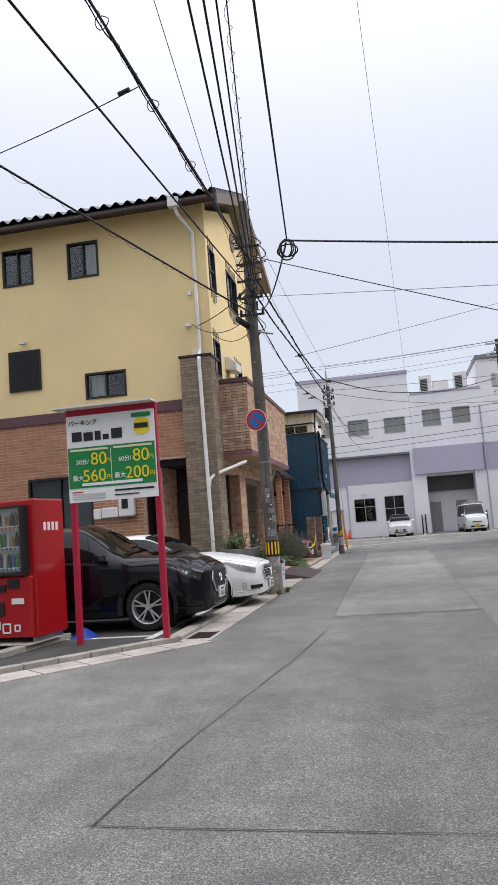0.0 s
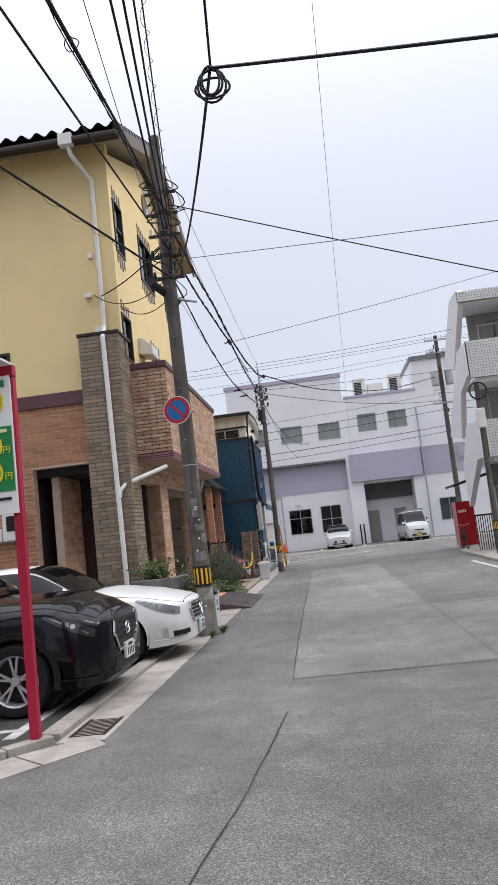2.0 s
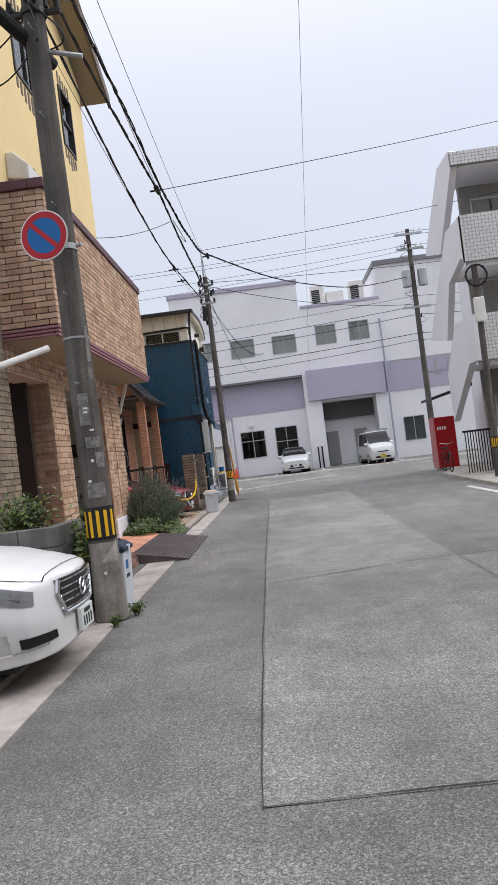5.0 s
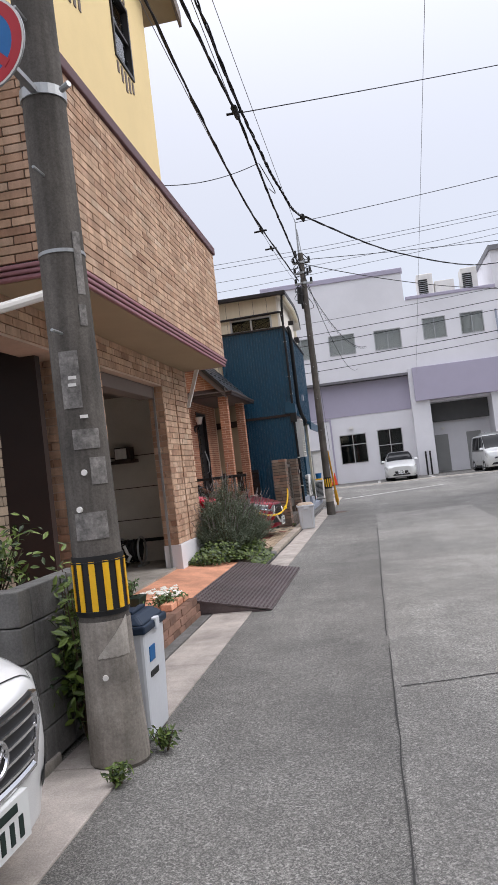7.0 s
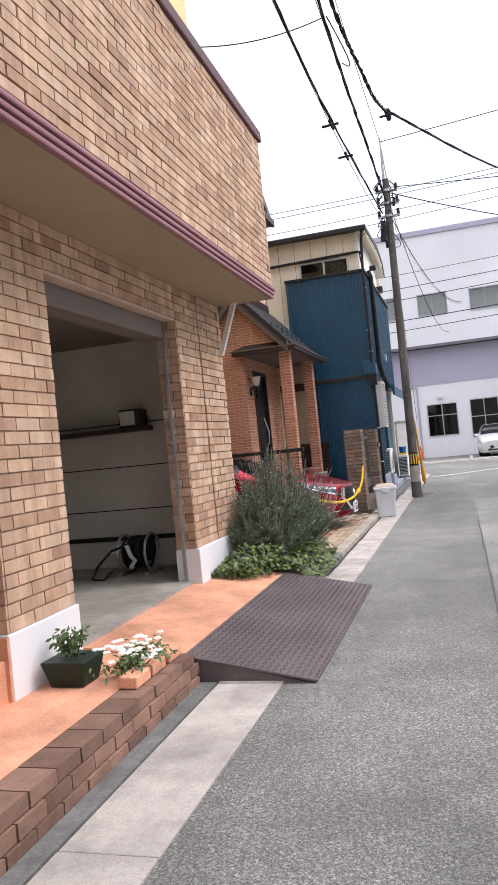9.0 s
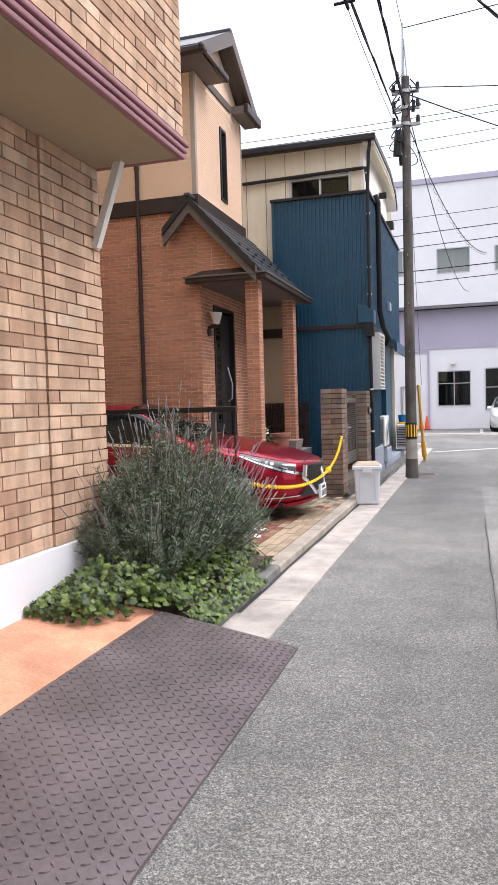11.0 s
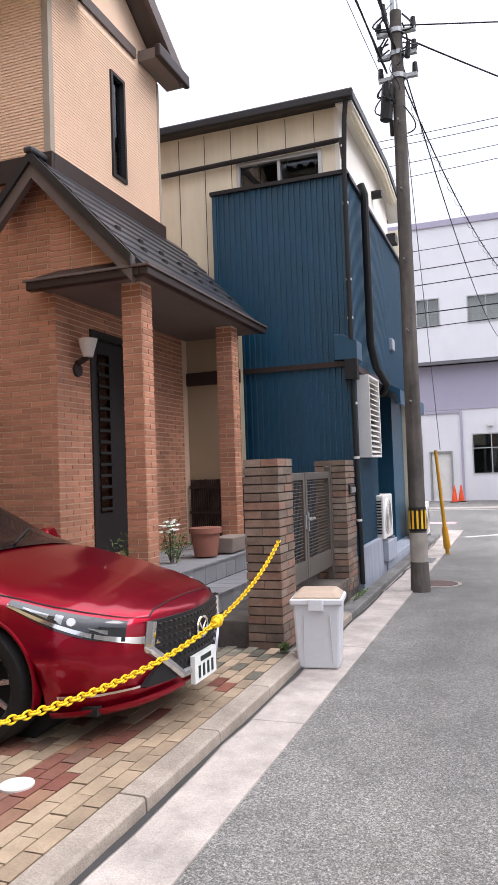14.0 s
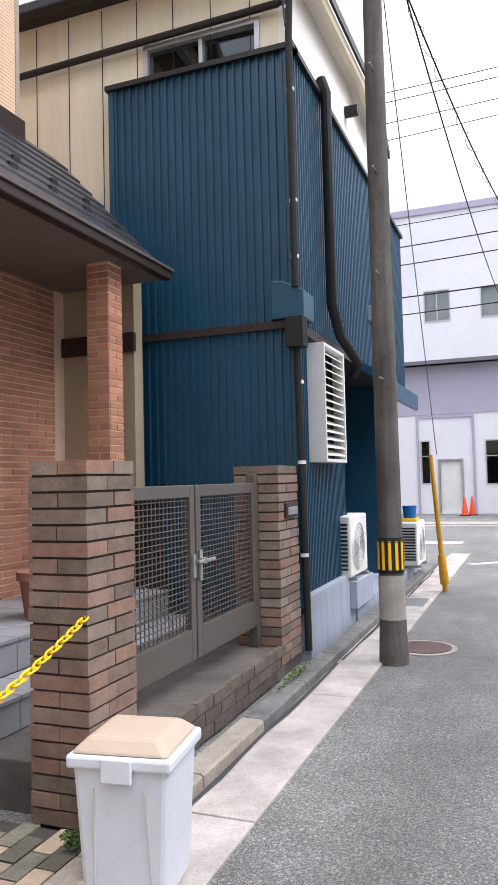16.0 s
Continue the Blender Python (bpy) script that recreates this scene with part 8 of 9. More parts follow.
part("plinth", Mesh().box(-6.25, 9.5, 0.115, -4.95, 10.3, 0.125), M_CONC, vm)
tarp = Mesh()
random.seed(5)
TURNED = Matrix.Translation((-5.06, 9.6, 0)) @ pose(0, 0, 0, 0, 0, -8) @ Matrix.Translation((4.98, -9.66, 0))
for ob in [vm] + [o for o in scene.objects if o.name.startswith("concrete_beam")]:
    ob.matrix_basis = TURNED @ ob.matrix_basis
rows = []
for i in range(9):
    rows.append([(-4.92 + 0.35 * j / 8 + random.uniform(-0.01, 0.01), 10.35 + 0.4 * i / 8, 0.035 + 0.13 * math.sin(math.pi * i / 8) * math.sin(math.pi * j / 8) * random.uniform(0.6, 1.2)) for j in range(9)])
whole("tarp", tarp.grid(rows), surface("blue_tarp", (0.02, 0.06, 0.35), 0.45, vary=0.15), "crumpled blue tarp on the parking ground", "tarp", smooth="all")
vm2 = vending(5.0, 36.2, 5.75, 37.2, 0.02, 1.97, "red vending machine at the street corner", False)
for i in range(4):
    part("brand_bar", Mesh().box(5.08 + i * 0.09, 36.19, 1.5, 5.13 + i * 0.09, 36.199, 1.62), M_SIGNWHITE, vm2)

# ---- bins ----


def bin_(name, x, y, z, w, d, h, body, lid, label, taper=0.85, rot=0.0):
    b = thing(name, (x, y, z), label, "bin", "bins")
    mat = pose(x, y, z, 0, 0, rot)
    lo = [(-w / 2 * taper, -d / 2 * taper, 0), (w / 2 * taper, -d / 2 * taper, 0), (w / 2 * taper, d / 2 * taper, 0), (-w / 2 * taper, d / 2 * taper, 0)]
    hi = [(-w / 2, -d / 2, h), (w / 2, -d / 2, h), (w / 2, d / 2, h), (-w / 2, d / 2, h)]
    part("body", moved(Mesh().hexa(lo, hi), mat), body, b, bevel=0.02)
    part("rim", moved(Mesh().box(-w / 2 - 0.018, -d / 2 - 0.018, h - 0.03, w / 2 + 0.018, d / 2 + 0.018, h + 0.02), mat), lid if lid == M_LIDBLUE else body, b, bevel=0.012)
    part("lid", moved(Mesh().hexa([(-w / 2 - 0.01, -d / 2 - 0.01, h + 0.02), (w / 2 + 0.01, -d / 2 - 0.01, h + 0.02), (w / 2 + 0.01, d / 2 + 0.01, h + 0.02), (-w / 2 - 0.01, d / 2 + 0.01, h + 0.02)],
                                  [(-w / 2 + 0.05, -d / 2 + 0.05, h + 0.075), (w / 2 - 0.05, -d / 2 + 0.05, h + 0.075), (w / 2 - 0.05, d / 2 - 0.05, h + 0.075), (-w / 2 + 0.05, d / 2 - 0.05, h + 0.075)]), mat), lid, b, bevel=0.018)
    if lid == M_LIDBLUE:
        part("handle", moved(Mesh().box(-w * 0.22, -d * 0.3, h + 0.074, -w * 0.1, d * 0.3, h + 0.095).box(w * 0.1, -d * 0.3, h + 0.074, w * 0.22, d * 0.3, h + 0.095), mat), lid, b, bevel=0.006)
        part("latch", moved(Mesh().box(w / 2 - 0.02, -0.03, h - 0.04, w / 2 + 0.028, 0.04, h + 0.03), mat), body, b, bevel=0.006)
    part("clip", moved(Mesh().box(-0.06, -d / 2 - 0.035, h - 0.07, 0.06, -d / 2 - 0.012, h + 0.02), mat), body, b, bevel=0.006)
    for s in (-0.12, 0.12):
        part("rib", moved(Mesh().hexa([(s * w / 0.4 - 0.004, -d / 2 * taper - 0.004, 0.04), (s * w / 0.4 + 0.004, -d / 2 * taper - 0.004, 0.04), (s * w / 0.4 + 0.004, -d / 2 * taper + 0.01, 0.04), (s * w / 0.4 - 0.004, -d / 2 * taper + 0.01, 0.04)],
                                      [(s * w / 0.4 * 0.9 - 0.004, -d / 2 - 0.004, h * 0.8), (s * w / 0.4 * 0.9 + 0.004, -d / 2 - 0.004, h * 0.8), (s * w / 0.4 * 0.9 + 0.004, -d / 2 + 0.01, h * 0.8), (s * w / 0.4 * 0.9 - 0.004, -d / 2 + 0.01, h * 0.8)]), mat), M_BLIND, b)
    return b


M_BIN = surface("bluish_white_plastic", (0.66, 0.68, 0.71), 0.45, fine=40, coarse=3, vary=0.06, bump=0.03)
M_LIDTAN = surface("tan_plastic", (0.46, 0.36, 0.27), 0.5, vary=0.06, bump=0.03)
M_LIDBLUE = surface("navy_plastic", (0.016, 0.03, 0.055), 0.5, vary=0.08, bump=0.03)
bin2 = bin_("waste_bin", -2.89, 29.27, 0.014, 0.38, 0.36, 0.53, M_BIN, M_LIDTAN, "white plastic waste bin with tan lid by the pier", rot=8)
bin1 = bin_("waste_bin", -2.74, 16.42, 0.014, 0.3, 0.42, 0.66, M_BIN, M_LIDBLUE, "white plastic waste bin with navy lid behind the pole", rot=0)
part("sticker", Mesh().hexa([(-2.603, 16.3, 0.46), (-2.593, 16.3, 0.46), (-2.593, 16.4, 0.46), (-2.603, 16.4, 0.46)], [(-2.6, 16.3, 0.55), (-2.588, 16.3, 0.55), (-2.588, 16.4, 0.55), (-2.6, 16.4, 0.55)]), M_SIGNBLUE, bin1)
part("caption_bar", Mesh().box(-2.61, 16.3, 0.37, -2.595, 16.45, 0.405), M_INK, bin1)

# ---- air conditioners, stay guard, cones, manhole ----


def outdoor_unit(x, y, z, label):
    u = thing("outdoor_unit", (x, y, z), label, "air conditioner", "outdoor units")
    part("casing", Mesh().box(x - 0.28, y - 0.4, z + 0.04, x, y + 0.4, z + 0.68), M_WHITE_PL, u, bevel=0.02)
    fan = part("fan_guard", Mesh().tube((x, y - 0.08, z + 0.36), (x + 0.02, y - 0.08, z + 0.36), 0.27, 0.25, 28), M_WHITE_PL, u, smooth=True)
    for k in range(5):
        m = Mesh()
        r = 0.05 + k * 0.045
        m.pipe([(x + 0.024, y - 0.08 + r * math.cos(a / 12 * math.pi), z + 0.36 + r * math.sin(a / 12 * math.pi)) for a in range(25)], 0.004, 4)
        part("wire_ring", m, M_STEEL, fan)
    for k in range(12):
        part("fin", Mesh().box(x - 0.26, y - 0.412, z + 0.12 + k * 0.042, x - 0.03, y - 0.398, z + 0.14 + k * 0.042), M_BLACK, u)
    for s in (-0.3, 0.26):
        part("foot", Mesh().box(x - 0.3, y + s, z, x + 0.03, y + s + 0.05, z + 0.04), M_STEEL, u)
    return u


outdoor_unit(-3.2, 34.62, 0.49 - 0.0, "white air-conditioner outdoor unit on the plinth").matrix_basis.translation.z = 0.49
outdoor_unit(-3.05, 38.2, 0.2, "white air-conditioner outdoor unit near the corner")
shim = whole("concrete_block", Mesh().box(-3.5, 34.3, 0.2, -3.16, 35.1, 0.49), M_GREYBLUE, "grey-blue concrete block under the outdoor unit", "concrete block", bevel=0.01)
bk = thing("bucket", (-3.2, 38.1, 0.92), "small blue bucket on a yellow tray", "bucket")
part("pail", Mesh().tube((-3.2, 38.1, 0.93), (-3.2, 38.1, 1.12), 0.09, 0.11, 16), M_SIGNBLUE, bk, smooth=True)
part("tray", Mesh().box(-3.32, 37.97, 0.88, -3.08, 38.23, 0.93), M_YELLOW, bk, bevel=0.01)
M_GUARD = surface("faded_amber_plastic", (0.58, 0.29, 0.02), 0.55, fine=40, coarse=4, vary=0.2, bump=0.05)
sg2 = thing("stay_guard", (-2.58, 36.9, 0), "yellow plastic guard round the pole stay wire", "stay guard")
part("tube", Mesh().tube((-2.57, 36.9, 0.02), (-2.70, 36.88, 1.85), 0.036, 0.027, 12), M_GUARD, sg2, smooth=True)
part("collar", Mesh().tube((-2.575, 36.9, 0.12), (-2.605, 36.895, 0.5), 0.062, 0.05, 12), M_GUARD, sg2, smooth=True)


def cone(x, y):
    c = thing("traffic_cone", (x, y, 0), "red-orange plastic traffic cone", "traffic cone", "traffic cones")
    part("cone", Mesh().tube((x, y, 0.03), (x, y, 0.72), 0.14, 0.025, 16), surface("cone_orange", (0.75, 0.09, 0.03), 0.5, vary=0.06), c, smooth=True)
    part("base", Mesh().box(x - 0.19, y - 0.19, 0.0, x + 0.19, y + 0.19, 0.035), M_BLACK, c, bevel=0.01)


cone(-3.95, 56.0)
cone(-3.7, 56.4)
mh = thing("manhole_cover", (-2.4, 33.6, 0.0), "round rusty iron manhole cover", "manhole cover")
part("ring", Mesh().tube((-2.4, 33.6, -0.02), (-2.4, 33.6, 0.008), 0.3, 0.3, 32), M_CONC, mh)
part("cover", Mesh().tube((-2.4, 33.6, -0.02), (-2.4, 33.6, 0.014), 0.25, 0.25, 32), surface("rusty_iron", (0.13, 0.085, 0.075), 0.7, metal=0.3, fine=40, vary=0.3, bump=0.4), mh)
gr2 = thing("drain_grate", (-2.85, 36.0, 0.0), "steel drain grate in the gutter", "drain grate")
for i in range(12):
    part("bar", Mesh().box(-3.05, 35.7 + i * 0.05, 0.0, -2.7, 35.725 + i * 0.05, 0.022), M_STEEL, gr2)
bike = thing("bicycle", (5.0, 33.6, 0.09), "dark bicycle leaning by the tiled building", "bicycle")
for y0 in (33.1, 34.1):
    part("tyre", Mesh().pipe([(4.72, y0 + 0.31 * math.cos(a / 10 * math.pi), 0.41 + 0.31 * math.sin(a / 10 * math.pi)) for a in range(21)], 0.018, 6), M_BLACK, bike)
part("frame", Mesh().pipe([(4.72, 33.1, 0.41), (4.72, 33.3, 0.95), (4.72, 33.85, 0.75), (4.72, 34.1, 0.41), (4.72, 33.65, 0.38), (4.72, 33.3, 0.8)], 0.015, 6), M_FRAME_DK, bike)
part("handlebar", Mesh().pipe([(4.5, 33.4, 1.05), (4.72, 33.28, 1.0), (4.94, 33.4, 1.05)], 0.012, 6), M_STEEL, bike)
part("saddle", Mesh().box(4.66, 33.78, 0.85, 4.78, 34.02, 0.9), M_BLACK, bike, bevel=0.015)
reel = thing("hose_reel", (-4.9, 22.72, GZ), "grey hose reel with coiled dark hose and white nozzle", "hose reel")
RXc, RYc, RZc = -4.9, 22.72, GZ + 0.24
for x in (-5.06, -4.74):
    part("side_frame", Mesh().pipe([(x, RYc + 0.2 * math.cos(a / 12 * math.pi), RZc + 0.2 * math.sin(a / 12 * math.pi)) for a in range(25)], 0.016, 6), M_STEEL, reel, smooth=True)
    part("foot", Mesh().box(x - 0.03, RYc - 0.2, GZ, x + 0.03, RYc + 0.2, GZ + 0.045), M_STEEL, reel, bevel=0.01)
part("drum", Mesh().tube((-5.05, RYc, RZc), (-4.75, RYc, RZc), 0.1, 0.1, 20), M_BLACK, reel)
part("hose", Mesh().pipe([(-5.03 + 0.27 * abs(i / 42 % 2 - 1), RYc + (0.13 + 0.012 * (i // 42)) * math.cos(i * 0.42), RZc + (0.13 + 0.012 * (i // 42)) * math.sin(i * 0.42)) for i in range(170)]
                     + [(-5.1, RYc - 0.25, GZ + 0.3), (-5.25, RYc - 0.3, GZ + 0.15), (-5.3, RYc - 0.35, GZ + 0.02), (-5.15, RYc - 0.38, GZ + 0.015), (-5.08, RYc - 0.3, GZ + 0.1)], 0.014, 6), M_BLACK, reel, "dark rubber hose", smooth=True)
part("nozzle", Mesh().pipe([(-4.95, RYc - 0.19, RZc + 0.1), (-4.9, RYc - 0.2, RZc - 0.02), (-4.86, RYc - 0.2, RZc - 0.06), (-4.92, RYc - 0.19, RZc - 0.14)], 0.024, 8), M_WHITE_PL, reel, "white plastic nozzle", smooth=True)
part("crank", Mesh().pipe([(-5.06, RYc, RZc), (-5.12, RYc, RZc), (-5.12, RYc - 0.12, RZc + 0.02), (-5.2, RYc - 0.12, RZc + 0.02)], 0.014, 6), M_WHITE_PL, reel)
bsk = thing("storage_basket", (-5.0, 23.05, 1.9), "small dark basket with a pale grid front on the shelf", "basket")
part("basket", Mesh().box(-5.1, 22.95, 1.9, -4.85, 23.18, 2.1), M_DARKBROWN, bsk, bevel=0.01)
part("front", Mesh().box(-5.08, 22.935, 1.92, -4.9, 22.948, 2.08), M_BLIND, bsk)
for i in range(3):
    whole("wall_joint", Mesh().box(-6.3, 23.19, 0.95 + i * 0.5, -4.3, 23.198, 0.962 + i * 0.5), M_DARKBROWN, "thin dark joint between the garage wall boards", "wall joint", "garage wall joints", "structure")
whole("baseboard", Mesh().box(-6.3, 23.17, 0.6, -4.2, 23.198, 0.65), M_BLACK, "dark strip along the garage wall foot", "baseboard", kind="structure")


# ---- parking bay of the brown house: paving, fence, chain ----
M_PAVER = surface("brick_paver", (0.4, 0.3, 0.24), 0.85, fine=80, coarse=4, vary=0.22, bump=0.3, pieces="object",
                  tints=[(0.6, 0.29, 0.26), (0.48, 0.25, 0.23), (0.8, 0.74, 0.56), (0.66, 0.35, 0.3), (0.45, 0.4, 0.36), (0.54, 0.28, 0.25), (0.5, 0.24, 0.23)])
M_PAVER_FAR = surface("brick_paver_far", (0.4, 0.3, 0.24), 0.85, fine=80, coarse=4, vary=0.22, bump=0.3, pieces="island",
                      tints=[(0.6, 0.29, 0.26), (0.48, 0.25, 0.23), (0.8, 0.74, 0.56), (0.66, 0.35, 0.3), (0.45, 0.4, 0.36), (0.54, 0.28, 0.25), (0.5, 0.24, 0.23)])
M_PAVER_BUFF = surface("buff_paver", (0.45, 0.345, 0.235), 0.85, fine=80, coarse=4, vary=0.2, bump=0.3, pieces="object", spread=0.35)
M_PAVER_MOSS = surface("mossy_paver", (0.22, 0.205, 0.155), 0.9, fine=80, coarse=5, vary=0.35, bump=0.35, pieces="object", spread=0.4)
bay = thing("paved_bay", (-5, 27.2, 0), "mixed red and buff brick paving of a parking bay", "paving", kind="structure")
part("bed", Mesh().box(-10, 25.02, -0.05, -3.165, 29.45, 0.062), M_MORTAR_DK, bay)
pv_mesh = data_of("paver", Mesh().box(0.005, 0.005, 0, 0.095, 0.205, 0.02), M_PAVER)
buff_mesh = data_of("paver", Mesh().box(0.005, 0.005, 0, 0.095, 0.205, 0.02), M_PAVER_BUFF)
moss_mesh = data_of("paver", Mesh().box(0.005, 0.005, 0, 0.095, 0.205, 0.02), M_PAVER_MOSS)
far_pavers = Mesh()
for i in range(60):
    x = -3.17 - (i + 1) * 0.1
    for j in range(21):
        yy = 25.03 + j * 0.21 + (0.105 if i % 2 else 0) - 0.105
        if yy < 25.02 or yy + 0.21 > 29.45:
            continue
        if i < 15:
            o = new("paver", moss_mesh if random.random() < (yy - 28.2) * 0.8 else buff_mesh if random.random() < ((0.92, 0.1, 0.7, 0.2, 0.2)[i // 3] if yy < 27.6 else 0.9) else pv_mesh)
            o.matrix_basis = Matrix.Translation((x, yy, 0.06 + random.uniform(0, 0.004)))
            under(o, bay)
        else:
            far_pavers.box(x + 0.004, yy + 0.004, 0.055, x + 0.096, yy + 0.206, 0.08 + random.uniform(0, 0.004))
part("paver_field", far_pavers, M_PAVER_FAR, bay, recalc=False)["kind"] = "stuff"
whole("house_apron", Mesh().box(-3.99, 22.95, -0.05, -3.165, 25.0, 0.11), surface("garden_soil", (0.09, 0.07, 0.05), 0.95, vary=0.3, bump=0.6), "dark soil bed in front of the brick pillar", "soil bed", kind="structure")
for k, (x, yy) in enumerate(((-3.7, 26.5), (-3.67, 26.06), (-4.12, 26.13))):
    mc = thing("manhole_cover", (x, yy, 0.084), "small round white inspection cover in the paving", "manhole cover", "inspection covers")
    part("cover", Mesh().tube((x, yy, 0.076), (x, yy, 0.091), 0.1 if k else 0.085, 0.1 if k else 0.085, 24), M_WHITE_PL, mc)

lw = thing("low_wall", (-4.5, 24.85, 0), "low grey split-face block wall between bed and parking bay", "low wall")
M_SPLIT = surface("split_face_block", (0.21, 0.195, 0.19), 0.95, fine=45, coarse=6, vary=0.35, bump=0.8)
for r in range(4):
    for i in range(7):
        x1 = -3.36 - i * 0.4 - (0.0 if r % 2 else 0.0)
        part("block", Mesh().box(x1 - 0.394, 24.72, 0.0 + r * 0.2, x1, 25.0, 0.194 + r * 0.2), M_SPLIT, lw, bevel=0.01)
    for k in range(6):
        yy = 24.735 + k * 0.045
        part("rib", Mesh().box(-3.362, yy, 0.012 + r * 0.2, -3.345 + random.uniform(-0.004, 0.004), yy + 0.032, 0.185 + r * 0.2), M_SPLIT, lw, bevel=0.006)
part("cap", Mesh().box(-6.2, 24.715, 0.795, -3.355, 25.0, 0.82), M_SPLIT, lw, bevel=0.006)
fn = thing("fence", (-4.5, 24.9, 0.83), "dark metal mesh fence on the low block wall", "fence")
part("top_rail", Mesh().box(-6.2, 24.87, 1.42, -3.42, 24.93, 1.47), M_FRAME_DK, fn, bevel=0.006)
part("bottom_rail", Mesh().box(-6.2, 24.88, 0.9, -3.42, 24.92, 0.94), M_FRAME_DK, fn, bevel=0.006)
for x in (-3.64, -5.2):
    part("post", Mesh().box(x - 0.02, 24.88, 0.8, x + 0.02, 24.92, 1.42), M_GATE, fn)
part("end_wire", Mesh().tube((-3.44, 24.9, 0.9), (-3.44, 24.9, 1.44), 0.008, 0.008, 6), M_FRAME_DK, fn)
mw = Mesh()
for i in range(46):
    mw.box(-6.15 + i * 0.06, 24.898, 0.94, -6.146 + i * 0.06, 24.902, 1.42)
for i in range(1, 6):
    mw.box(-6.2, 24.896, 0.94 + i * 0.08, -3.44, 24.9, 0.944 + i * 0.08)
part("wire_mesh", mw, M_FRAME_DK, fn, recalc=False)["kind"] = "stuff"

# yellow plastic chain
M_CHAIN = surface("yellow_chain_plastic", (0.85, 0.55, 0.01), 0.4, vary=0.06, bump=0.0)
ch = thing("chain", (-3.3, 27.3, 0.5), "yellow plastic chain across the parking bay", "chain")
CA, CB = Vector((-3.35, 25.05, 0.76)), Vector((-3.3, 29.58, 0.99))
link = Mesh()
for k in range(12):
    a = 2 * math.pi * k / 12
    for q in range(5):
        w = 2 * math.pi * q / 5
        link.v.append(((0.03 + 0.0055 * math.cos(w)) * math.cos(a), (0.016 + 0.0055 * math.cos(w)) * math.sin(a), 0.0055 * math.sin(w)))
for k in range(12):
    for q in range(5):
        link.f.append((k * 5 + q, (k + 1) % 12 * 5 + q, (k + 1) % 12 * 5 + (q + 1) % 5, k * 5 + (q + 1) % 5))
link_mesh = data_of("link", link, M_CHAIN, smooth="all")
NL = 104
chain_at = lambda f: CA.lerp(CB, f) - Vector((-0.15 * 4 * f * (1 - f), 0, 4 * f * (1 - f) * 0.285))
for i in range(NL):
    f0, f1 = i / NL, (i + 1) / NL
    p, q = chain_at(f0), chain_at(f1)
    d = (q - p).normalized()
    rot = d.to_track_quat("X", "Z").to_matrix().to_4x4() @ pose(0, 0, 0, 90 if i % 2 else 0)
    o = new("link", link_mesh)
    o.matrix_basis = Matrix.Translation((p + q) / 2) @ rot
    under(o, ch)
kc = chain_at(0.615)
part("joint", Mesh().tube(kc - Vector((0, 0.05, 0.01)), kc + Vector((0, 0.05, 0.012)), 0.03, 0.03, 12).tube(kc - Vector((0, 0.012, 0.0)), kc + Vector((0, 0.012, 0.0)), 0.04, 0.04, 12), M_CHAIN, ch, smooth=True, bevel=0.008)
part("hook", Mesh().pipe([(-3.35, 25.0, 0.8), (-3.335, 25.02, 0.72), (-3.35, 25.06, 0.76)], 0.008, 6), M_CHAIN, ch)

# ---- planting ----
random.seed(11)


def leaf_material(name, a, b, rough=0.55):
    mt, nt, p = nodes_of(name)
    rnd = nt.nodes.new("ShaderNodeNewGeometry").outputs["Random Per Island"]
    nt.links.new(ramp(nt, rnd, 0.0, 1.0, a, b), p.inputs["Base Color"])
    p.inputs["Roughness"].default_value = rough
    p.inputs["Subsurface Weight"].default_value = 0.0
    return mt


M_LAV = leaf_material("grey_green_needle", (0.04, 0.065, 0.035), (0.22, 0.27, 0.18))
M_LAVSTEM = leaf_material("grey_violet_stalk", (0.17, 0.15, 0.14), (0.3, 0.26, 0.27))
M_IVY = leaf_material("ivy_leaf", (0.006, 0.02, 0.004), (0.13, 0.19, 0.026), 0.5)
M_IVYDK = leaf_material("dark_shrub_leaf", (0.03, 0.07, 0.02), (0.12, 0.2, 0.05), 0.45)
M_FLOWER = leaf_material("white_petal", (0.7, 0.7, 0.6), (0.85, 0.85, 0.8))
M_TWIG = surface("twig_bark", (0.12, 0.09, 0.06), 0.9, vary=0.3, bump=0.2)


def blade(m, base, tip, w):
    d = tip - base
    s = d.cross(Vector((random.uniform(-1, 1), random.uniform(-1, 1), random.uniform(-1, 1)))).normalized() * w
    mid = base.lerp(tip, 0.45)
    n = len(m.v)
    m.v += [tuple(base), tuple(mid + s), tuple(tip), tuple(mid - s)]
    m.f.append((n, n + 1, n + 2, n + 3))


lav = thing("shrub", (-3.65, 23.9, 0.1), "large grey-green needle-leaved shrub with fading flower stalks", "shrub")
tw, nd, st = Mesh(), Mesh(), Mesh()
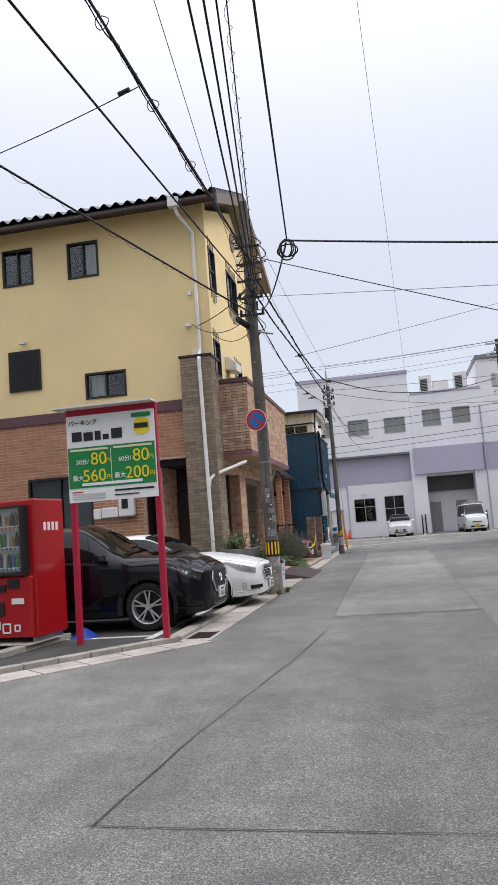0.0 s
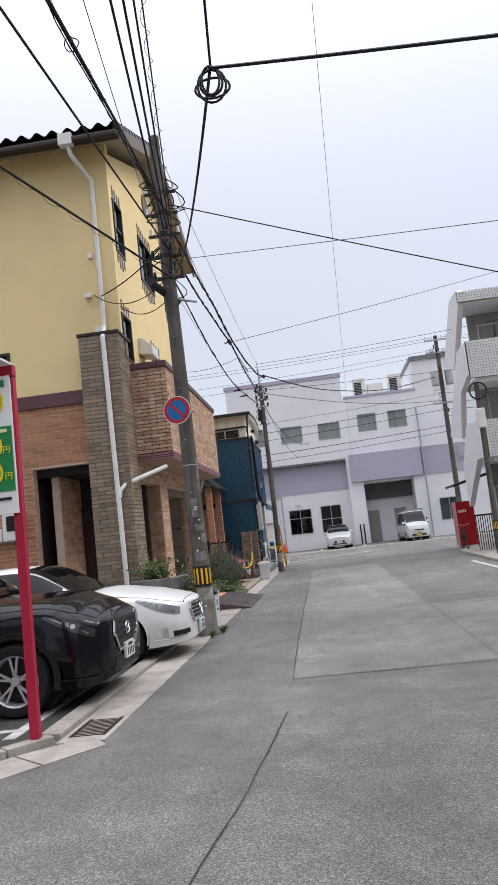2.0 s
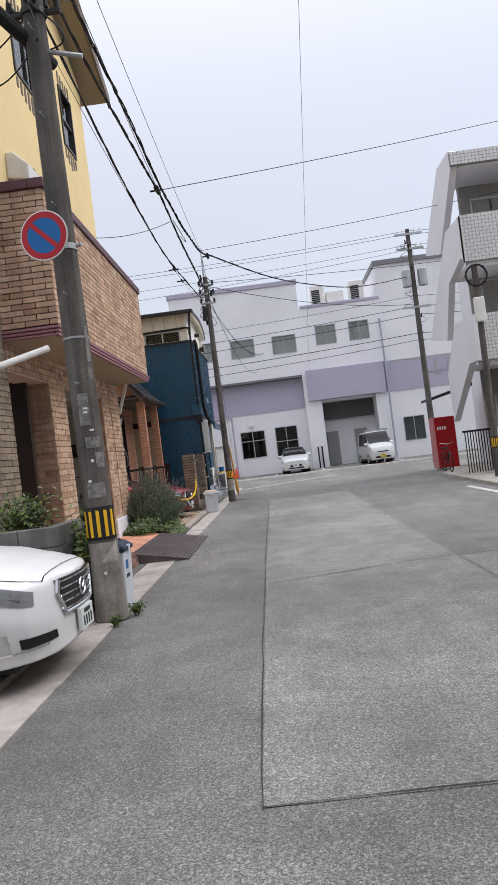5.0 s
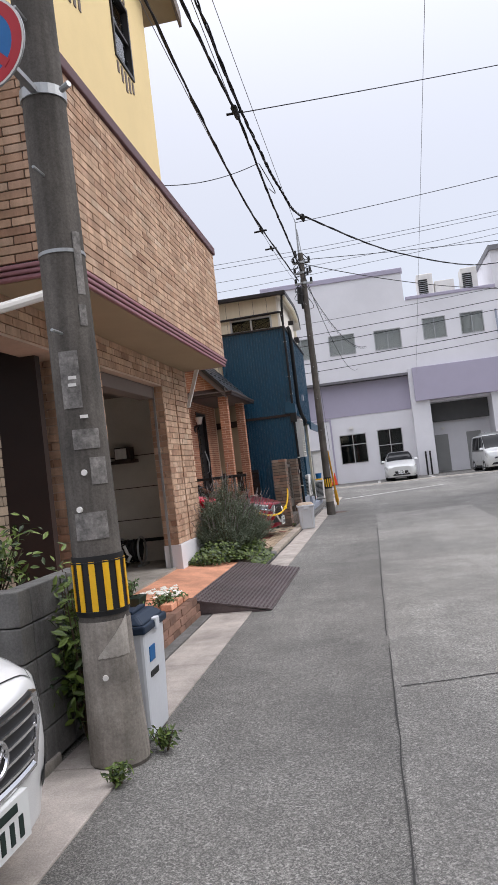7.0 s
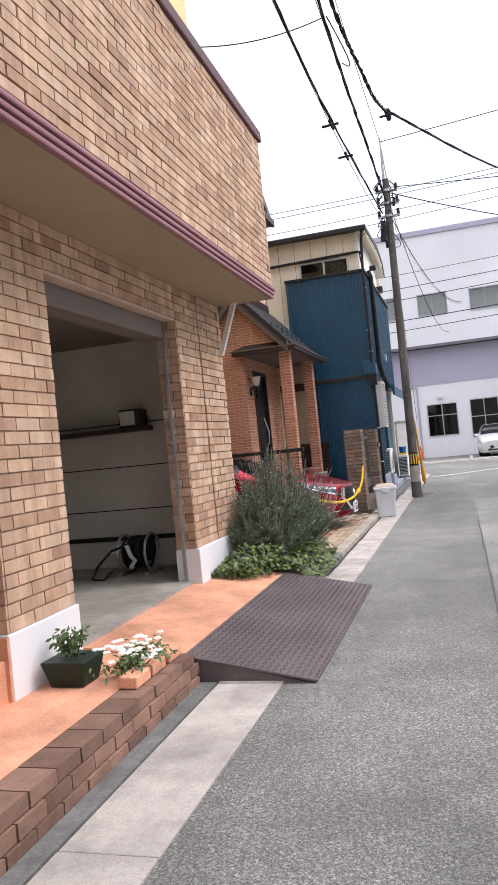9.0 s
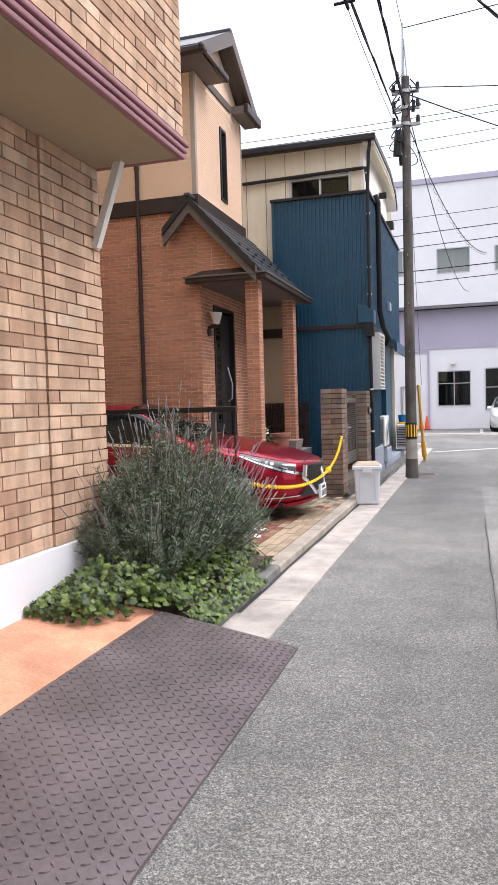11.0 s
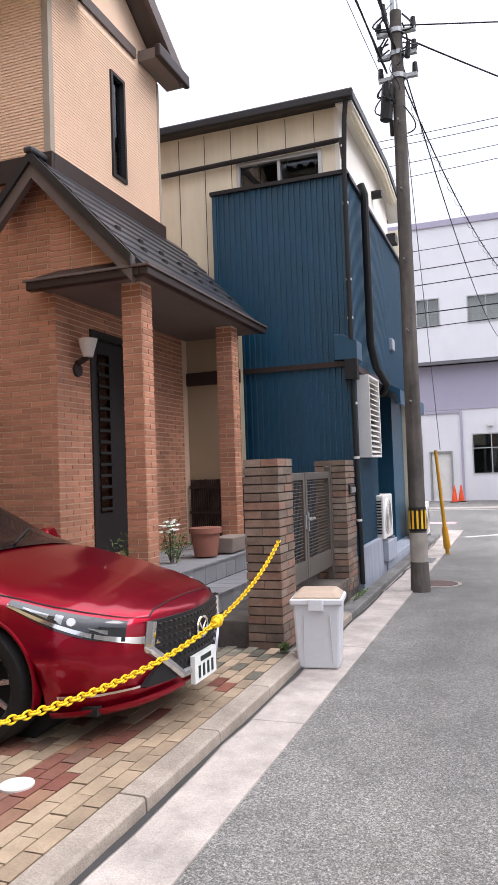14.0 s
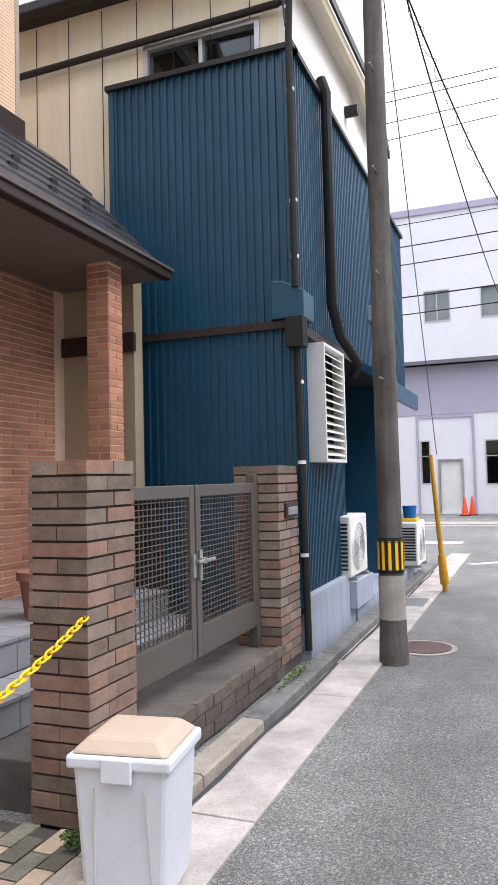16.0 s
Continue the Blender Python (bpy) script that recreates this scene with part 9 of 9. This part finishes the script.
for k in range(620):
    a = random.uniform(0, 2 * math.pi)
    rr = math.sqrt(random.random())
    cx, cy = -3.6 + 0.14 * math.cos(a) * rr, 23.8 + 0.5 * math.sin(a) * rr
    out = Vector((math.cos(a) * 0.55 * rr, math.sin(a) * 0.5 * rr, 0))
    hgt = (1.28 - 0.75 * rr**1.6) * random.uniform(0.75, 1.08) * (0.82 + 0.18 * math.cos((cy - 23.6)))
    p0 = Vector((cx, cy, 0.1))
    p1 = p0 + out * 0.6 + Vector((0, 0, hgt * 0.6))
    p2 = p0 + out * 1.05 + Vector((random.uniform(-0.06, 0.06), random.uniform(-0.06, 0.06), hgt))
    if p2.x < -3.97:
        p2.x = -3.95 + random.uniform(0, 0.05)
    if p1.x < -3.97:
        p1.x = -3.95
    if k % 4 == 0:
        tw.tube(p0, p1, 0.007, 0.004, 4)
    tw.tube(p1, p2, 0.004, 0.002, 4)
    for i in range(125):
        f = random.uniform(0.12, 1)
        b = p1.lerp(p2, (f - 0.35) / 0.65) if f > 0.35 else p0.lerp(p1, f / 0.35)
        d = Vector((random.gauss(0, 1), random.gauss(0, 1), random.gauss(0.7, 0.7))).normalized()
        blade(nd, b, b + d * random.uniform(0.03, 0.065), 0.0028)
    if random.random() < 0.35:
        p3 = p2 + Vector((out.x * 0.25 + random.uniform(-0.05, 0.05), out.y * 0.25 + random.uniform(-0.05, 0.05), random.uniform(0.1, 0.26)))
        st.tube(p2, p3, 0.0022, 0.0018, 3)
        st.tube(p3.lerp(p2, 0.3), p3 + (p3 - p2) * 0.08, 0.0048, 0.0035, 5)
part("branch", tw, M_TWIG, lav, recalc=False)["kind"] = "stuff"
part("needles", nd, M_LAV, lav, recalc=False)["kind"] = "stuff"
part("flower_stalk", st, M_LAVSTEM, lav, recalc=False)["kind"] = "stuff"


def ivy_leaf(m, p, nrm, size, turn):
    """A five-lobed leaf, slightly folded."""
    q = nrm.to_track_quat("Z", "Y") @ Euler((0, 0, turn)).to_quaternion()
    n = len(m.v)
    m.v.append(tuple(p))
    prof = ((0.15, -0.9), (0.5, -0.35), (0.95, -0.3), (0.55, 0.15), (0.5, 0.55), (0.0, 1.0), (-0.5, 0.55), (-0.55, 0.15), (-0.95, -0.3), (-0.5, -0.35), (-0.15, -0.9))
    for x, y in prof:
        m.v.append(tuple(p + q @ Vector((x * size * 0.62, y * size * 0.62, -0.12 * size * abs(x) - 0.05 * size * y))))
    for i in range(len(prof) - 1):
        m.f.append((n, n + 1 + i, n + 2 + i))


ivy = thing("ivy", (-3.45, 23.9, 0.11), "variegated green ivy spilling over the bed edge", "ivy")
iv = Mesh()
for k in range(6500):
    f = random.random()
    yy = 22.35 + 2.25 * f
    u = random.random()
    x = -3.95 + u * 0.98
    prof = 0.46 * math.sin(math.pi * min(1, max(0, u * 0.9 + 0.12))) ** 0.7
    z = 0.12 + prof * random.uniform(0.55, 1.1) * (0.7 + 0.3 * math.sin(yy * 5.1))
    if x > -3.16:
        if yy > 24.2 or random.random() < 0.45:
            continue
        z = max(0.06, z * 0.8)
    if yy < 22.9:
        z *= 0.95 if x < -3.35 else 0.6
        if x > -3.26 - 0.45 * (22.9 - yy) or random.random() < 0.15:
            continue
        z = 0.23 + 0.75 * prof * random.random() * (yy - 21.9)
    nv = Vector((random.gauss(0.5, 0.4), random.gauss(-0.35, 0.4), random.gauss(0.9, 0.3))).normalized()
    ivy_leaf(iv, Vector((x, yy, z)), nv, random.uniform(0.026, 0.055), random.uniform(0, 6.28))
part("leaves", iv, M_IVY, ivy, recalc=False)["kind"] = "stuff"
vine = Mesh()
for k in range(60):
    yy = random.uniform(22.9, 24.7)
    x = random.uniform(-3.9, -3.3)
    vine.pipe([(x, yy, 0.1), (x + 0.1, yy + random.uniform(-0.1, 0.1), 0.3), (x + 0.25, yy + random.uniform(-0.2, 0.2), 0.2)], 0.004, 4)
part("vine", vine, M_TWIG, ivy, recalc=False)["kind"] = "stuff"

# planter wall and shrubs by the pole
pw = thing("planter", (-3.2, 16.4, 0), "grey concrete block planter beside the parking bay", "planter")
for r in range(5):
    for i in range(2):
        part("block", Mesh().box(-3.5 - i * 0.4, 15.75, 0.03 + r * 0.2, -3.105 - i * 0.4, 15.89, 0.224 + r * 0.2), M_CONC_DARK, pw, bevel=0.008)
    for i in range(2):
        part("block", Mesh().box(-3.24, 15.9 + i * 0.4, 0.03 + r * 0.2, -3.105, 16.29 + i * 0.4, 0.224 + r * 0.2), M_CONC_DARK, pw, bevel=0.008)
part("soil", Mesh().box(-4.0, 15.89, 0.03, -3.24, 16.65, 0.9), surface("planter_soil", (0.07, 0.055, 0.04), 0.95, vary=0.3), pw)


def leafy(name, x, y, z, rx, ry, rz, n, size, label, material=M_IVYDK, flowers=0):
    s = thing(name, (x, y, z), label, name.replace("_", " "))
    tw, lf, fl = Mesh(), Mesh(), Mesh()
    for k in range(max(8, n // 25)):
        a, u = random.uniform(0, 2 * math.pi), random.random()
        tip = Vector((x + rx * u * math.cos(a), y + ry * u * math.sin(a), z + rz * random.uniform(0.5, 1)))
        tw.tube((x + 0.2 * rx * math.cos(a), y + 0.2 * ry * math.sin(a), z), tip, 0.006, 0.003, 5)
        for i in range(25):
            p = Vector((x, y, z)).lerp(tip, random.uniform(0.3, 1.05)) + Vector((random.gauss(0, 0.25 * rx), random.gauss(0, 0.25 * ry), random.gauss(0, 0.1 * rz)))
            nv = Vector((random.gauss(0.3, 0.5), random.gauss(-0.3, 0.5), random.gauss(0.7, 0.4))).normalized()
            q = nv.to_track_quat("Z", "Y") @ Euler((0, 0, random.uniform(0, 6.28))).to_quaternion()
            L = size * random.uniform(0.6, 1.2)
            b = len(lf.v)
            lf.v += [tuple(p + q @ Vector(c)) for c in ((0, -L, 0), (0.38 * L, -0.2 * L, 0.08 * L), (0.3 * L, 0.4 * L, 0.05 * L), (0, L, -0.1 * L), (-0.3 * L, 0.4 * L, 0.05 * L), (-0.38 * L, -0.2 * L, 0.08 * L))]
            lf.f += [(b, b + 1, b + 2, b + 3), (b, b + 3, b + 4, b + 5)]
    for k in range(flowers):
        a, u = random.uniform(0, 2 * math.pi), math.sqrt(random.random())
        p = Vector((x + rx * u * math.cos(a), y + ry * u * math.sin(a), z + rz * random.uniform(0.75, 1.1)))
        for i in range(5):
            b = i * 2 * math.pi / 5
            ivy_leaf(fl, p + Vector((0.016 * math.cos(b), 0.016 * math.sin(b), 0.01)), Vector((math.cos(b) * 0.4 + 0.5, math.sin(b) * 0.4 - 0.4, 0.7)).normalized(), 0.02, b)
    part("twig", tw, M_TWIG, s, recalc=False)["kind"] = "stuff"
    part("leaves", lf, material, s, recalc=False)["kind"] = "stuff"
    if flowers:
        part("blossom", fl, M_FLOWER, s, "white blossoms", recalc=False)["kind"] = "stuff"
    return s


leafy("shrub", -3.6, 16.3, 0.9, 0.4, 0.35, 0.45, 900, 0.035, "leafy green shrub in the block planter", M_IVY)
leafy("shrub", -3.02, 16.35, 0.05, 0.18, 0.4, 1.0, 1100, 0.04, "leafy green shrub growing beside the pole", M_IVY)
leafy("shrub", -3.5, 16.9, 0.2, 0.3, 0.5, 0.5, 600, 0.035, "low green shrub on the forecourt edge", M_IVYDK)
leafy("weed", -2.5, 16.12, 0.01, 0.09, 0.1, 0.14, 120, 0.02, "small green weed at the foot of the pole", M_IVY)
leafy("weed", -2.62, 15.68, 0.01, 0.07, 0.07, 0.1, 80, 0.02, "small green weed at the foot of the pole", M_IVY)
pt = thing("flower_pot", (-3.78, 19.3, 0.22), "dark green rectangular plastic pot on the terracotta", "flower pot")
part("pot", Mesh().hexa([(-3.88, 19.2, 0.222), (-3.66, 19.2, 0.222), (-3.66, 19.4, 0.222), (-3.88, 19.4, 0.222)], [(-3.92, 19.16, 0.38), (-3.63, 19.16, 0.38), (-3.63, 19.44, 0.38), (-3.92, 19.44, 0.38)]), surface("dark_green_plastic", (0.015, 0.03, 0.02), 0.5, vary=0.1), pt, bevel=0.01)
leafy("potted_plant", -3.78, 19.3, 0.36, 0.13, 0.13, 0.18, 200, 0.025, "small green plant in the dark pot", M_IVYDK)
leafy("flower_bed", -3.48, 19.55, 0.22, 0.22, 0.35, 0.15, 500, 0.022, "small flower bed with white blossoms and bricks", M_IVYDK, 40)
for i, (x, yy) in enumerate(((-3.36, 19.75), (-3.36, 19.5), (-3.36, 19.27))):
    whole("edging_brick", Mesh().box(x - 0.06, yy - 0.1, 0.22, x + 0.06, yy + 0.1, 0.29), M_TERRA, "loose terracotta edging brick on the forecourt", "brick", "edging bricks", bevel=0.01)
M_POT = surface("terracotta_pot", (0.33, 0.14, 0.1), 0.75, vary=0.12, bump=0.1)


def round_pot(x, y, z, r, h, label):
    p = thing("flower_pot", (x, y, z), label, "flower pot", "flower pots")
    part("pot", Mesh().tube((x, y, z), (x, y, z + h), r * 0.75, r, 24), M_POT, p, smooth=True)
    part("rim", Mesh().tube((x, y, z + h - 0.05), (x, y, z + h + 0.01), r + 0.012, r + 0.015, 24), M_POT, p, smooth=True)
    return p


round_pot(-4.62, 31.0, 0.67, 0.17, 0.3, "round terracotta pot on small bricks")
pp = thing("flower_pot", (-4.5, 31.5, 0.66), "long beige plastic trough planter on the stoop", "flower pot")
part("trough", Mesh().hexa([(-4.62, 31.28, 0.665), (-4.42, 31.28, 0.665), (-4.42, 31.75, 0.665), (-4.62, 31.75, 0.665)], [(-4.66, 31.24, 0.84), (-4.39, 31.24, 0.84), (-4.39, 31.79, 0.84), (-4.66, 31.79, 0.84)]), surface("beige_plastic", (0.34, 0.28, 0.24), 0.6, vary=0.08), pp, bevel=0.01)
leafy("potted_plant", -4.75, 30.45, 0.66, 0.14, 0.16, 0.4, 260, 0.025, "potted plant with pale yellow flowers on the stoop", M_IVYDK, 22)
leafy("potted_plant", -4.75, 29.55, 0.66, 0.2, 0.22, 0.35, 350, 0.022, "bushy dark green potted plant by the door", M_IVYDK)
leafy("weed", -3.2, 29.3, 0.1, 0.05, 0.1, 0.06, 60, 0.015, "small weed in the kerb joint", M_IVY)
leafy("weed", -3.1, 24.6, 0.1, 0.06, 0.3, 0.06, 120, 0.015, "small weed in the kerb joint", M_IVY)
leafy("weed", -3.12, 32.0, 0.1, 0.05, 0.5, 0.05, 120, 0.015, "small weed in the kerb joint", M_IVYDK)
